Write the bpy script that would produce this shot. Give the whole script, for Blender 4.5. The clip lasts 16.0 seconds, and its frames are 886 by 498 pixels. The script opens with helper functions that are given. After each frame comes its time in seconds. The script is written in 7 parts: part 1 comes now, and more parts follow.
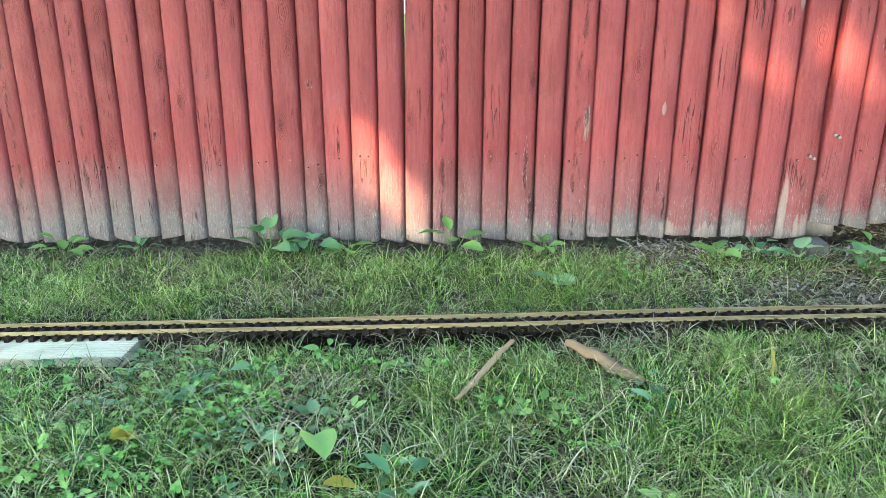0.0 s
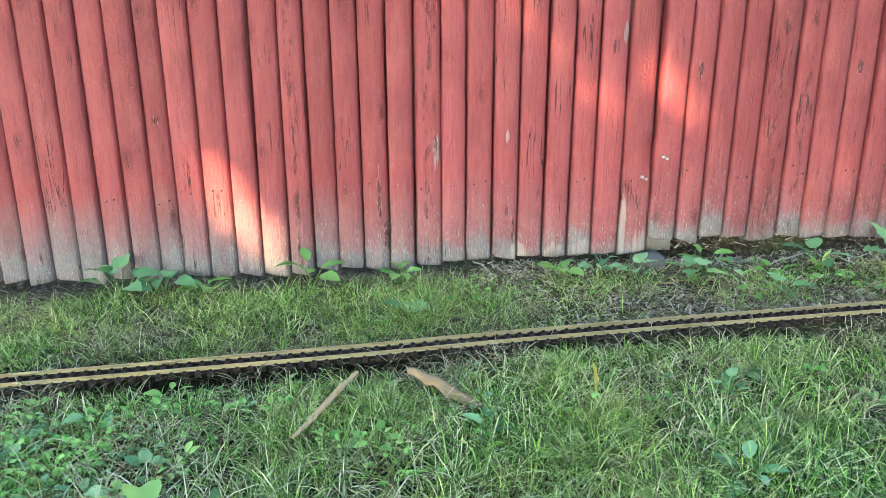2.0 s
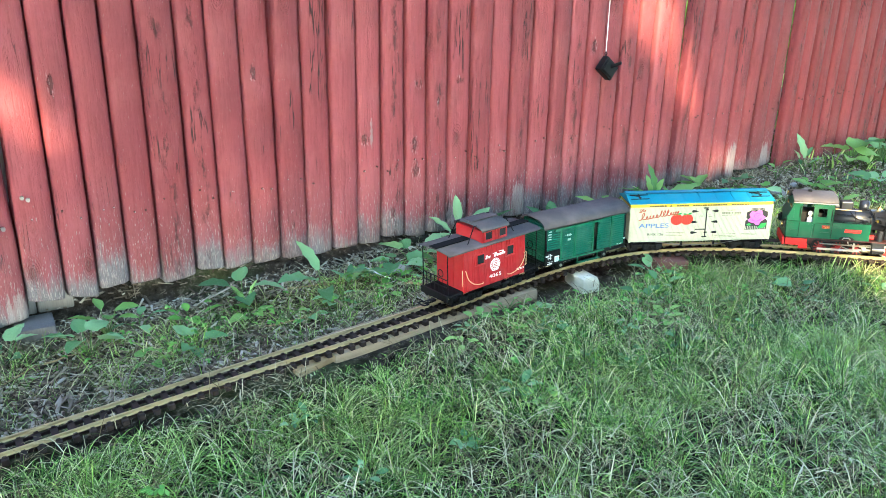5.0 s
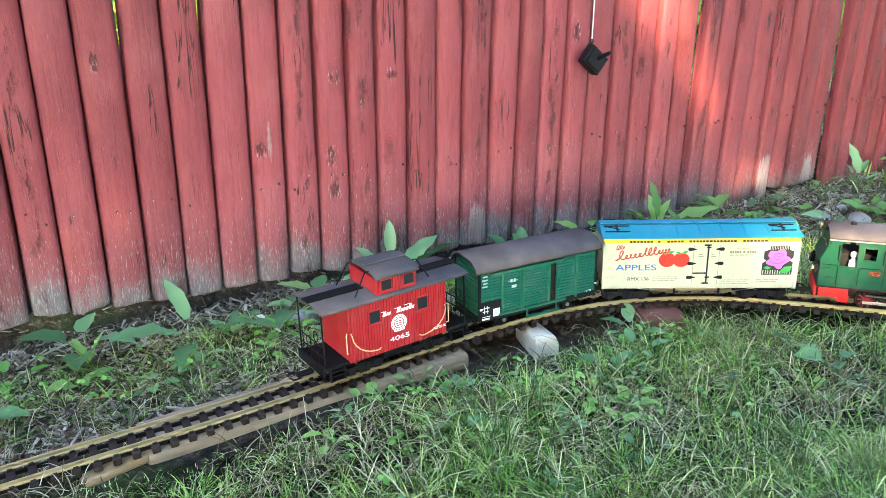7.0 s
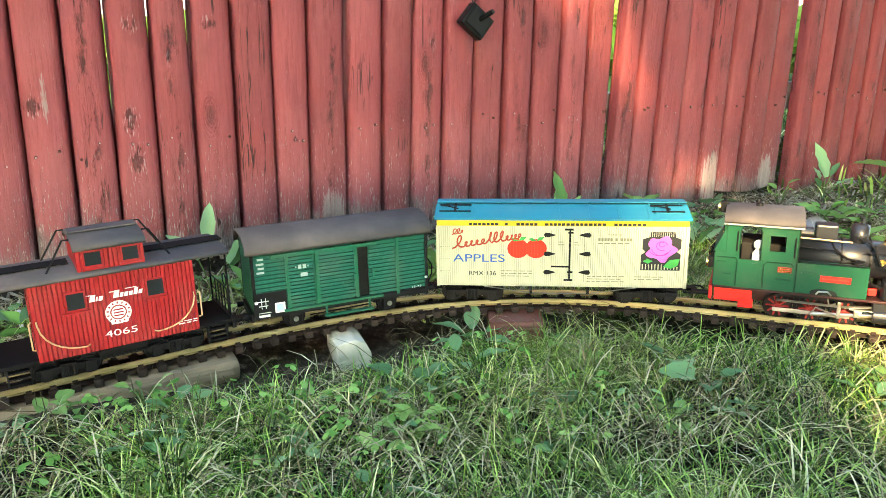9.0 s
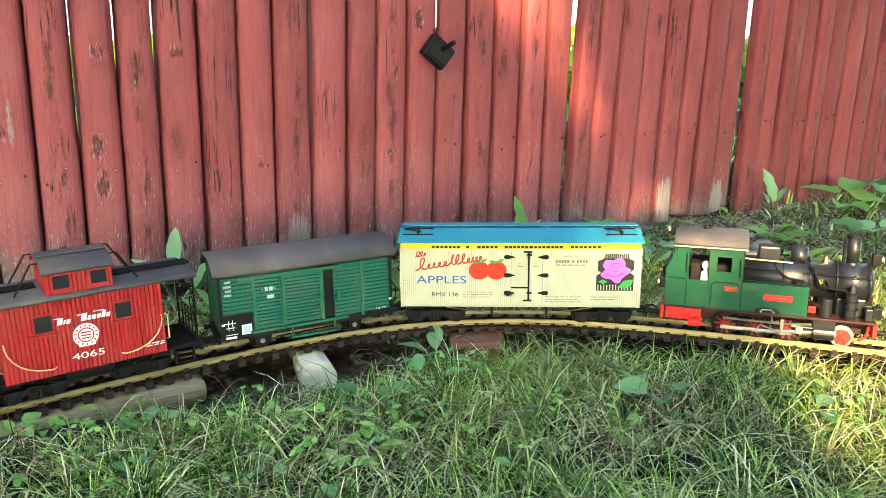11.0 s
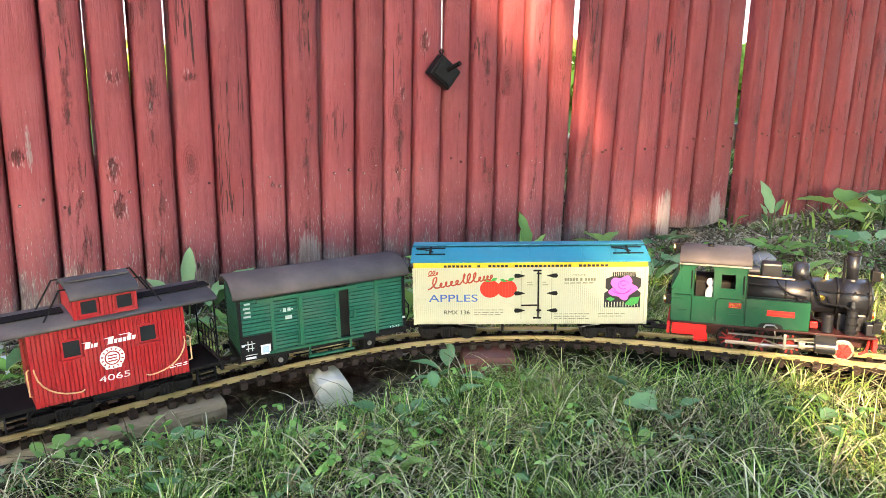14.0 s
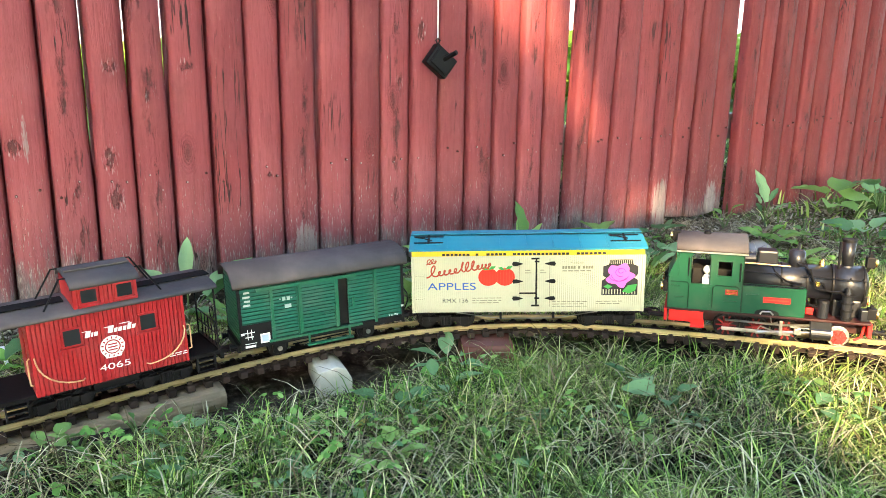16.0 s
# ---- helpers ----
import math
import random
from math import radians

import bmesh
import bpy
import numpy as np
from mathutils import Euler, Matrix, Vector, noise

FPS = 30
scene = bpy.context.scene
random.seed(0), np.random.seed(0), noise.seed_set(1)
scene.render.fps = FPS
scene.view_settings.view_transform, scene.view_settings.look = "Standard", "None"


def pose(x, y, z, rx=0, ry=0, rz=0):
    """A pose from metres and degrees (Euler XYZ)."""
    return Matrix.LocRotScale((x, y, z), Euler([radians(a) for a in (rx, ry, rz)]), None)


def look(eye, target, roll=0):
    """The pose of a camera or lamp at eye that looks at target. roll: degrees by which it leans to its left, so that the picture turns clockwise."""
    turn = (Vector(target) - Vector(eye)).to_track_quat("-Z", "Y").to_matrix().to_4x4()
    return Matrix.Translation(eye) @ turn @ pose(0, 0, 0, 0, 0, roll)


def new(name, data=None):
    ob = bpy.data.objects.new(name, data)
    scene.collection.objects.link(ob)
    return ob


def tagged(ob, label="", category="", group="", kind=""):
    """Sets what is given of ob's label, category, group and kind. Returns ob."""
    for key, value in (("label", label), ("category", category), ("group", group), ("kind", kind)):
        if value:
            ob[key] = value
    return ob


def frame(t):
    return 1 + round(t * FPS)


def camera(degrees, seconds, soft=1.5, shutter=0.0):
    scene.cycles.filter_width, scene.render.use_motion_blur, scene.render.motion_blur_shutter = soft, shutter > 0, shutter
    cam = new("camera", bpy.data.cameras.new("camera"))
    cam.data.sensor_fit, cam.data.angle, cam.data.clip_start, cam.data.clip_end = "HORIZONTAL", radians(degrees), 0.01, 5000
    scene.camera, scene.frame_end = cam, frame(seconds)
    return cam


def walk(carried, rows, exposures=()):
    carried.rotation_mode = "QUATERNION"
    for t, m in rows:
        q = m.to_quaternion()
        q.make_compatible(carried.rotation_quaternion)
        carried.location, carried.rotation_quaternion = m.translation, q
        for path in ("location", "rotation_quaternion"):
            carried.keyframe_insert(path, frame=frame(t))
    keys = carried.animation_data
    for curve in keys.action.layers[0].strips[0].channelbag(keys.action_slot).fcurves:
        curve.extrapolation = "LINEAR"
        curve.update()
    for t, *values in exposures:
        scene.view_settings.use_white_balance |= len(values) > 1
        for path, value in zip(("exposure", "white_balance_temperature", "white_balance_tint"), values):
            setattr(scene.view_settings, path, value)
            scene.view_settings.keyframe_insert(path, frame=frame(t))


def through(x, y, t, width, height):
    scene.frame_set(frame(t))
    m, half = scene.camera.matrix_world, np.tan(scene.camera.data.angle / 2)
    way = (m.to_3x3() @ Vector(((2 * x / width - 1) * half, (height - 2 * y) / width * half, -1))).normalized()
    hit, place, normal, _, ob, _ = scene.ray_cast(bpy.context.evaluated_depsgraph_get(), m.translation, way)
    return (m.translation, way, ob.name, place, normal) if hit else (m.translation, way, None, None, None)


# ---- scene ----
cam = camera(62.2, 16.0, soft=0.6, shutter=0.0)
PATH = [
    (0, (0.639, 0.182, 0.667), (0.398, 2.07, 0.052), 0.2),
    (0.5, (0.642, 0.172, 0.676), (0.441, 2.067, 0.067), 0.1),
    (1, (0.671, 0.169, 0.697), (0.521, 2.072, 0.099), -0.1),
    (1.5, (0.705, 0.158, 0.717), (0.628, 2.069, 0.131), -0.1),
    (2, (0.769, 0.168, 0.709), (0.792, 2.084, 0.137), -0.2),
    (2.5, (0.87, 0.182, 0.718), (1.013, 2.096, 0.158), -0.3),
    (3, (0.965, 0.187, 0.747), (1.269, 2.08, 0.18), 0.1),
    (3.5, (1.089, 0.242, 0.793), (1.629, 2.079, 0.215), 0.8),
    (4, (1.183, 0.347, 0.798), (1.99, 2.079, 0.206), 0.9),
    (4.5, (1.249, 0.414, 0.809), (2.212, 2.05, 0.18), 1.1),
    (5, (1.376, 0.451, 0.787), (2.389, 2.05, 0.141), 1.0),
    (7.5, (2.039, 0.734, 0.686), (2.856, 2.453, 0.069), 0.5),
    (8, (2.206, 0.737, 0.63), (2.97, 2.491, 0.047), 0.5),
    (8.5, (2.316, 0.765, 0.556), (3.097, 2.522, 0.003), 0.7),
    (9, (2.361, 0.78, 0.529), (3.186, 2.523, 0.0), 1.0),
    (11.5, (2.334, 0.741, 0.537), (3.253, 2.458, 0.08), 1.4),
    (12, (2.318, 0.746, 0.538), (3.236, 2.464, 0.083), 1.4),
    (12.5, (2.319, 0.744, 0.546), (3.236, 2.463, 0.093), 1.4),
    (13, (2.318, 0.739, 0.554), (3.237, 2.46, 0.111), 1.3),
    (13.5, (2.311, 0.738, 0.56), (3.236, 2.455, 0.115), 1.2),
    (14, (2.309, 0.735, 0.564), (3.24, 2.448, 0.118), 1.0),
    (14.5, (2.306, 0.732, 0.566), (3.242, 2.442, 0.118), 0.8),
    (15, (2.303, 0.73, 0.564), (3.243, 2.435, 0.106), 0.8),
    (15.5, (2.302, 0.734, 0.563), (3.244, 2.436, 0.101), 0.8),
    (16, (2.3, 0.734, 0.559), (3.244, 2.435, 0.092), 0.9),
]
walk(cam, [(t, look(eye, target, roll)) for t, eye, target, roll in PATH],
     [(0, 3.58, 6050, 2), (2.5, 3.67, 6000, 3), (4, 3.63, 5300, 1), (4.5, 3.63, 5300, 1), (5, 3.6, 5500, 0), (7.5, 3.52, 6000, 10), (9, 3.43, 6800, 1), (12, 3.32, 6750, 1), (14, 3.29, 6600, 15), (16, 3.32, 6400, 8)])

# ---------------------------------------------------------------- light
SUN_DIR = Vector((0.50, 0.74, -0.45)).normalized()      # the way the sunlight travels
world = bpy.data.worlds.new("sky")
scene.world = world
world.use_nodes = True
wn = world.node_tree
sky = wn.nodes.new("ShaderNodeTexSky")
sky.sky_type = "NISHITA"
sky.sun_disc = False
sky.sun_elevation = math.asin(-SUN_DIR.z)
sky.sun_rotation = math.atan2(-SUN_DIR.x, -SUN_DIR.y)
wn.links.new(sky.outputs[0], wn.nodes["Background"].inputs[0])
wn.nodes["Background"].inputs[1].default_value = 0.15
sun = new("sun", bpy.data.lights.new("sun", "SUN"))
sun.data.energy, sun.data.angle, sun.data.color = 2.6, radians(0.6), (1.0, 0.70, 0.38)
sun.matrix_world = look((0, 0, 8), Vector((0, 0, 8)) + SUN_DIR)


# ---------------------------------------------------------------- materials
def nodes_of(name, rough=0.6, metal=0.0, spec=0.4):
    m = bpy.data.materials.new(name)
    m.use_nodes = True
    b = m.node_tree.nodes["Principled BSDF"]
    b.inputs["Roughness"].default_value = rough
    b.inputs["Metallic"].default_value = metal
    b.inputs["Specular IOR Level"].default_value = spec
    return m, m.node_tree, b


def nd(t, kind, **kw):
    n = t.nodes.new(kind)
    for k, v in kw.items():
        if isinstance(v, tuple) and k.startswith("in_"):
            n.inputs[k[3:].replace("_", " ")].default_value = v
        elif k.startswith("in_"):
            n.inputs[k[3:].replace("_", " ")].default_value = v
    return n


def ramp(t, src, stops):
    r = t.nodes.new("ShaderNodeValToRGB")
    e = r.color_ramp.elements
    while len(e) < len(stops):
        e.new(0.5)
    for i, (p, c) in enumerate(stops):
        e[i].position = p
        e[i].color = (*c, 1) if len(c) == 3 else c
    t.links.new(src, r.inputs[0])
    return r.outputs[0]


def noise_out(t, coord, scale, detail=4, rough=0.55, stretch=(1, 1, 1)):
    mp = t.nodes.new("ShaderNodeMapping")
    mp.inputs["Scale"].default_value = stretch
    t.links.new(coord, mp.inputs[0])
    n = nd(t, "ShaderNodeTexNoise", in_Scale=scale, in_Detail=detail, in_Roughness=rough)
    t.links.new(mp.outputs[0], n.inputs["Vector"])
    return n.outputs[0]


def mixc(t, fac, a, b, mode="MIX"):
    m = t.nodes.new("ShaderNodeMix")
    m.data_type, m.blend_type = "RGBA", mode
    for sock, v in ((m.inputs[0], fac), (m.inputs[6], a), (m.inputs[7], b)):
        if isinstance(v, (int, float)):
            sock.default_value = v
        elif isinstance(v, tuple):
            sock.default_value = (*v, 1)
        else:
            t.links.new(v, sock)
    return m.outputs[2]


def math_out(t, op, a, b=0.0, clamp=False):
    m = t.nodes.new("ShaderNodeMath")
    m.operation, m.use_clamp = op, clamp
    for sock, v in ((m.inputs[0], a), (m.inputs[1], b)):
        if isinstance(v, (int, float)):
            sock.default_value = v
        else:
            t.links.new(v, sock)
    return m.outputs[0]


def bump(t, b, height, strength=0.3, dist=0.002):
    n = nd(t, "ShaderNodeBump", in_Strength=strength, in_Distance=dist)
    t.links.new(height, n.inputs["Height"])
    t.links.new(n.outputs[0], b.inputs["Normal"])


def coords(t, which="Object"):
    return t.nodes.new("ShaderNodeTexCoord").outputs[which]


def world_pos(t):
    return t.nodes.new("ShaderNodeNewGeometry").outputs["Position"]


def paint(name, col, rough=0.45, metal=0.0, dust=0.25, scale=60, dust_col=(0.25, 0.21, 0.17)):
    """Moulded plastic or painted metal, with faint mottling and dust."""
    m, t, b = nodes_of(name, rough, metal, 0.16)
    c = coords(t)
    n1, n2 = noise_out(t, c, scale), noise_out(t, c, scale * 6, 2)
    base = mixc(t, math_out(t, "MULTIPLY", n1, 0.35), col, tuple(x * 0.72 for x in col))
    k = math_out(t, "MULTIPLY", math_out(t, "SUBTRACT", noise_out(t, c, scale * 0.35), 0.45, True), dust * 2)
    t.links.new(mixc(t, k, base, dust_col), b.inputs["Base Color"])
    t.links.new(math_out(t, "ADD", math_out(t, "MULTIPLY", n2, 0.2), rough - 0.1), b.inputs["Roughness"])
    bump(t, b, n2, 0.06, 0.001)
    return m


def grooved(name, col, axis, pitch, rough=0.5, dust=0.2):
    """Painted plastic siding with fine moulded grooves along one axis."""
    m = paint(name, col, rough, 0.0, dust)
    t = m.node_tree
    b = t.nodes["Principled BSDF"]
    sep = t.nodes.new("ShaderNodeSeparateXYZ")
    t.links.new(coords(t), sep.inputs[0])
    fr = math_out(t, "FRACT", math_out(t, "MULTIPLY", sep.outputs[axis], 1 / pitch))
    d = math_out(t, "ABSOLUTE", math_out(t, "SUBTRACT", fr, 0.5))
    line = math_out(t, "MULTIPLY", math_out(t, "SUBTRACT", d, 0.36, True), 7.0, True)
    bump(t, b, math_out(t, "SUBTRACT", 1.0, line), 0.9, 0.0012)
    return m


def wood(name, c1, c2, along=0, rough=0.8, scale=30, relief=0.5):
    m, t, b = nodes_of(name, rough, 0, 0.1)
    c = coords(t)
    st = [9.0, 9.0, 9.0]
    st[along] = 0.6
    g = noise_out(t, c, scale, 6, 0.6, tuple(st))
    s = noise_out(t, c, 14, 4)
    col = mixc(t, g, c1, c2)
    col = mixc(t, math_out(t, "MULTIPLY", math_out(t, "SUBTRACT", s, 0.5, True), 1.6), col, tuple(x * 0.45 for x in c1))
    t.links.new(col, b.inputs["Base Color"])
    bump(t, b, g, relief, 0.003)
    return m


# x and z of peeled places on the fence, with their half sizes
PEELED = [(2.802, 0.175, 0.026, 0.060), (1.325, 0.13, 0.011, 0.10), (1.385, 0.085, 0.030, 0.055), (1.21, 0.075, 0.035, 0.035), (3.365, 0.16, 0.016, 0.025), (3.86, 0.20, 0.03, 0.07),
          (4.07, 0.20, 0.025, 0.05), (1.02, 0.075, 0.030, 0.028), (1.125, 0.070, 0.028, 0.030), (2.285, 0.43, 0.005, 0.045), (0.775, 0.375, 0.008, 0.05), (0.98, 0.42, 0.006, 0.02), (1.30, 0.70, 0.006, 0.03)]


# x and z of knots, sap scars and splits that show dark on the fence, with their half sizes
SCARS = [(2.265, 0.416, 0.012, 0.016), (2.435, 0.561, 0.011, 0.013), (2.495, 0.507, 0.0024, 0.016), (2.569, 0.566, 0.011, 0.012), (2.423, 0.387, 0.011, 0.020), (2.427, 0.312, 0.011, 0.025),
         (3.029, 0.539, 0.007, 0.015), (3.082, 0.649, 0.009, 0.020), (2.727, 0.344, 0.004, 0.006), (0.775, 0.396, 0.007, 0.028), (-0.015, 0.468, 0.009, 0.010), (0.943, 0.628, 0.003, 0.010),
         (0.981, 0.204, 0.004, 0.030), (0.609, 0.250, 0.005, 0.060), (0.631, 0.120, 0.010, 0.050), (1.270, 0.665, 0.004, 0.020), (1.516, 0.598, 0.006, 0.020), (1.962, 0.606, 0.006, 0.015), (-0.504, 0.311, 0.006, 0.012)]


def fence_paint():
    """Old red paint on round pickets: vertical grain, per-picket tone, worn pale feet, chips to bare grey wood."""
    m, t, b = nodes_of("red_fence_paint", 0.55, 0, 0.24)
    c = coords(t)
    info = t.nodes.new("ShaderNodeObjectInfo")
    rnd = info.outputs["Random"]
    off = t.nodes.new("ShaderNodeVectorMath")
    off.operation = "ADD"
    sc = t.nodes.new("ShaderNodeCombineXYZ")
    t.links.new(math_out(t, "MULTIPLY", rnd, 37.0), sc.inputs[0])
    t.links.new(math_out(t, "MULTIPLY", rnd, 91.0), sc.inputs[2])
    t.links.new(c, off.inputs[0])
    t.links.new(sc.outputs[0], off.inputs[1])
    v = off.outputs[0]
    grain = noise_out(t, v, 26, 6, 0.65, (6, 6, 0.35))
    fine = noise_out(t, v, 120, 4, 0.6, (4, 4, 0.5))
    blot = noise_out(t, v, 7, 5, 0.6, (1.2, 1.2, 0.8))
    base = mixc(t, rnd, (0.195, 0.038, 0.044), (0.290, 0.063, 0.072))
    base = mixc(t, math_out(t, "MULTIPLY", math_out(t, "SUBTRACT", grain, 0.46, True), 1.3), base, (0.105, 0.020, 0.019))
    base = mixc(t, math_out(t, "MULTIPLY", math_out(t, "SUBTRACT", fine, 0.55, True), 0.8), base, (0.35, 0.112, 0.112))
    base = mixc(t, math_out(t, "MULTIPLY", math_out(t, "SUBTRACT", 0.42, fine, True), 0.9), base, (0.085, 0.017, 0.016))
    base = mixc(t, math_out(t, "MULTIPLY", math_out(t, "SUBTRACT", blot, 0.5, True), 1.0), base, (0.38, 0.135, 0.130))
    # worn foot: pale, washed-out wood and dust, measured up from the picket's own lower end
    sep = t.nodes.new("ShaderNodeSeparateXYZ")
    t.links.new(c, sep.inputs[0])
    h = math_out(t, "ADD", sep.outputs[2], math_out(t, "MULTIPLY", math_out(t, "SUBTRACT", grain, 0.5), 0.16))
    h = math_out(t, "ADD", h, math_out(t, "MULTIPLY", math_out(t, "SUBTRACT", noise_out(t, v, 13, 4, 0.6, (1, 1, 0.6)), 0.5), 0.13))
    h = math_out(t, "ADD", h, math_out(t, "MULTIPLY", math_out(t, "SUBTRACT", math_out(t, "FRACT", math_out(t, "MULTIPLY", rnd, 13.7)), 0.45), 0.045))
    foot = math_out(t, "SUBTRACT", 1.0, math_out(t, "DIVIDE", h, 0.27), True)
    wp = t.nodes.new("ShaderNodeSeparateXYZ")
    t.links.new(world_pos(t), wp.inputs[0])
    west = math_out(t, "SUBTRACT", 1.0, math_out(t, "DIVIDE", math_out(t, "ADD", wp.outputs[0], 0.3), 1.6), True)
    low = math_out(t, "MULTIPLY", math_out(t, "SUBTRACT", 1.0, math_out(t, "DIVIDE", h, 0.075), True), 1.0)
    amount = math_out(t, "ADD", math_out(t, "MULTIPLY", foot, math_out(t, "ADD", 0.21, math_out(t, "MULTIPLY", west, 1.05))), low, True)
    base = mixc(t, amount, base, mixc(t, fine, (0.090, 0.080, 0.082), (0.250, 0.232, 0.236)))
    chipm = math_out(t, "SUBTRACT", fine, math_out(t, "SUBTRACT", 0.680, math_out(t, "MULTIPLY", foot, 0.15)), True)
    # paint flakes off first along the arrises
    arris = math_out(t, "MULTIPLY", math_out(t, "SUBTRACT", math_out(t, "ABSOLUTE", sep.outputs[0]), 0.029, True), 55.0, True)
    flake = math_out(t, "SUBTRACT", noise_out(t, v, 70, 4, 0.7, (1.5, 1.5, 0.6)), 0.655, True)
    chipm = math_out(t, "MAXIMUM", chipm, math_out(t, "MULTIPLY", flake, arris))
    chip = math_out(t, "MULTIPLY", chipm, 14.0, True)
    base = mixc(t, math_out(t, "MULTIPLY", chip, 0.75), base, (0.36, 0.32, 0.29))
    crack = math_out(t, "MULTIPLY", math_out(t, "SUBTRACT", 0.375, grain, True), 16.0, True)
    base = mixc(t, math_out(t, "MULTIPLY", crack, 0.22), base, (0.028, 0.011, 0.010))
    # old damp stains and grime
    stain = math_out(t, "MULTIPLY", math_out(t, "SUBTRACT", noise_out(t, v, 9, 5, 0.65, (1, 1, 0.55)), 0.53, True), 4.0, True)
    base = mixc(t, math_out(t, "MULTIPLY", stain, 0.45), base, (0.115, 0.026, 0.026))
    # long drying cracks
    cn = noise_out(t, v, 18, 3, 0.5, (3, 3, 0.14))
    line = math_out(t, "SUBTRACT", 0.011, math_out(t, "ABSOLUTE", math_out(t, "SUBTRACT", cn, 0.5)), True)
    here = math_out(t, "MULTIPLY", math_out(t, "SUBTRACT", noise_out(t, v, 4.5, 3), 0.555, True), 14.0, True)
    split = math_out(t, "MULTIPLY", math_out(t, "MULTIPLY", line, 260.0, True), here)
    base = mixc(t, math_out(t, "MULTIPLY", split, 0.9), base, (0.020, 0.009, 0.008))
    # knots: dark oval eyes here and there
    vm = t.nodes.new("ShaderNodeMapping")
    vm.inputs["Scale"].default_value = (1.0, 1.0, 0.42)
    t.links.new(v, vm.inputs[0])
    vo = nd(t, "ShaderNodeTexVoronoi", in_Scale=11.0, in_Randomness=1.0)
    t.links.new(vm.outputs[0], vo.inputs["Vector"])
    kn = math_out(t, "SUBTRACT", math_out(t, "ADD", 0.115, math_out(t, "MULTIPLY", math_out(t, "SUBTRACT", fine, 0.5), 0.12)), vo.outputs["Distance"], True)
    knot = math_out(t, "MULTIPLY", kn, 14.0, True)
    near_knot = math_out(t, "MULTIPLY", math_out(t, "SUBTRACT", 0.26, vo.outputs["Distance"], True), 6.0, True)
    rings = math_out(t, "MULTIPLY", math_out(t, "SINE", math_out(t, "MULTIPLY", math_out(t, "ADD", vo.outputs["Distance"], math_out(t, "MULTIPLY", fine, 0.05)), 150.0)), near_knot)
    base = mixc(t, math_out(t, "MULTIPLY", rings, 0.35, True), base, (0.085, 0.020, 0.019))
    base = mixc(t, math_out(t, "MULTIPLY", knot, 0.62), base, (0.10, 0.028, 0.026))
    # weather-beaten strips down the middle of some pickets, where the grain has torn open
    chosen = math_out(t, "GREATER_THAN", math_out(t, "FRACT", math_out(t, "MULTIPLY", rnd, 29.3)), 0.72)
    band = math_out(t, "SUBTRACT", 1.0, math_out(t, "DIVIDE", math_out(t, "ABSOLUTE", math_out(t, "ADD", sep.outputs[0], math_out(t, "MULTIPLY", math_out(t, "SUBTRACT", blot, 0.5), 0.04))), 0.017), True)
    torn = math_out(t, "MULTIPLY", math_out(t, "SUBTRACT", noise_out(t, v, 34, 4, 0.7, (1.6, 1.6, 0.5)), 0.52, True), 9.0, True)
    torn = math_out(t, "MULTIPLY", math_out(t, "MULTIPLY", torn, band), chosen)
    base = mixc(t, math_out(t, "MULTIPLY", torn, 0.85), base, (0.042, 0.015, 0.013))
    # shade over the eastern pickets, put into the paint as a darker, deeper red
    east_shade = math_out(t, "MULTIPLY", math_out(t, "SUBTRACT", wp.outputs[0], 3.3), 0.9, True)
    base = mixc(t, math_out(t, "MULTIPLY", east_shade, 0.8), base, mixc(t, 1.0, base, (0.78, 0.50, 0.42), "MULTIPLY"))
    # larger places where the paint has peeled down to bare wood
    geo = t.nodes.new("ShaderNodeSeparateXYZ")
    t.links.new(world_pos(t), geo.inputs[0])
    for px, pz, rx, rz in PEELED:
        ex = math_out(t, "DIVIDE", math_out(t, "SUBTRACT", geo.outputs[0], px), rx)
        ez = math_out(t, "DIVIDE", math_out(t, "SUBTRACT", geo.outputs[2], pz), rz)
        rr = math_out(t, "ADD", math_out(t, "MULTIPLY", ex, ex), math_out(t, "MULTIPLY", ez, ez))
        rr = math_out(t, "ADD", rr, math_out(t, "MULTIPLY", math_out(t, "SUBTRACT", grain, 0.5), 3.6))
        rr = math_out(t, "ADD", rr, math_out(t, "MULTIPLY", math_out(t, "SUBTRACT", fine, 0.5), 3.0))
        mask = math_out(t, "MULTIPLY", math_out(t, "SUBTRACT", 1.0, rr, True), 3.0, True)
        base = mixc(t, math_out(t, "MULTIPLY", mask, 0.65), base, mixc(t, grain, (0.46, 0.42, 0.38), (0.16, 0.13, 0.12)))
    near_scar = 9.0
    ragged = math_out(t, "ADD", math_out(t, "MULTIPLY", math_out(t, "SUBTRACT", fine, 0.5), 5.0), math_out(t, "MULTIPLY", math_out(t, "SUBTRACT", noise_out(t, v, 60, 4, 0.7, (1.4, 1.4, 0.7)), 0.5), 6.0))
    for px, pz, rx, rz in SCARS:
        ex = math_out(t, "DIVIDE", math_out(t, "SUBTRACT", geo.outputs[0], px), rx)
        ez = math_out(t, "DIVIDE", math_out(t, "SUBTRACT", geo.outputs[2], pz), rz)
        near_scar = math_out(t, "MINIMUM", near_scar, math_out(t, "ADD", math_out(t, "MULTIPLY", ex, ex), math_out(t, "MULTIPLY", ez, ez)))
    scar = math_out(t, "MULTIPLY", math_out(t, "SUBTRACT", 0.75, math_out(t, "ADD", near_scar, ragged), True), 1.8, True)
    halo = math_out(t, "MULTIPLY", math_out(t, "SUBTRACT", 2.6, near_scar, True), 0.7, True)
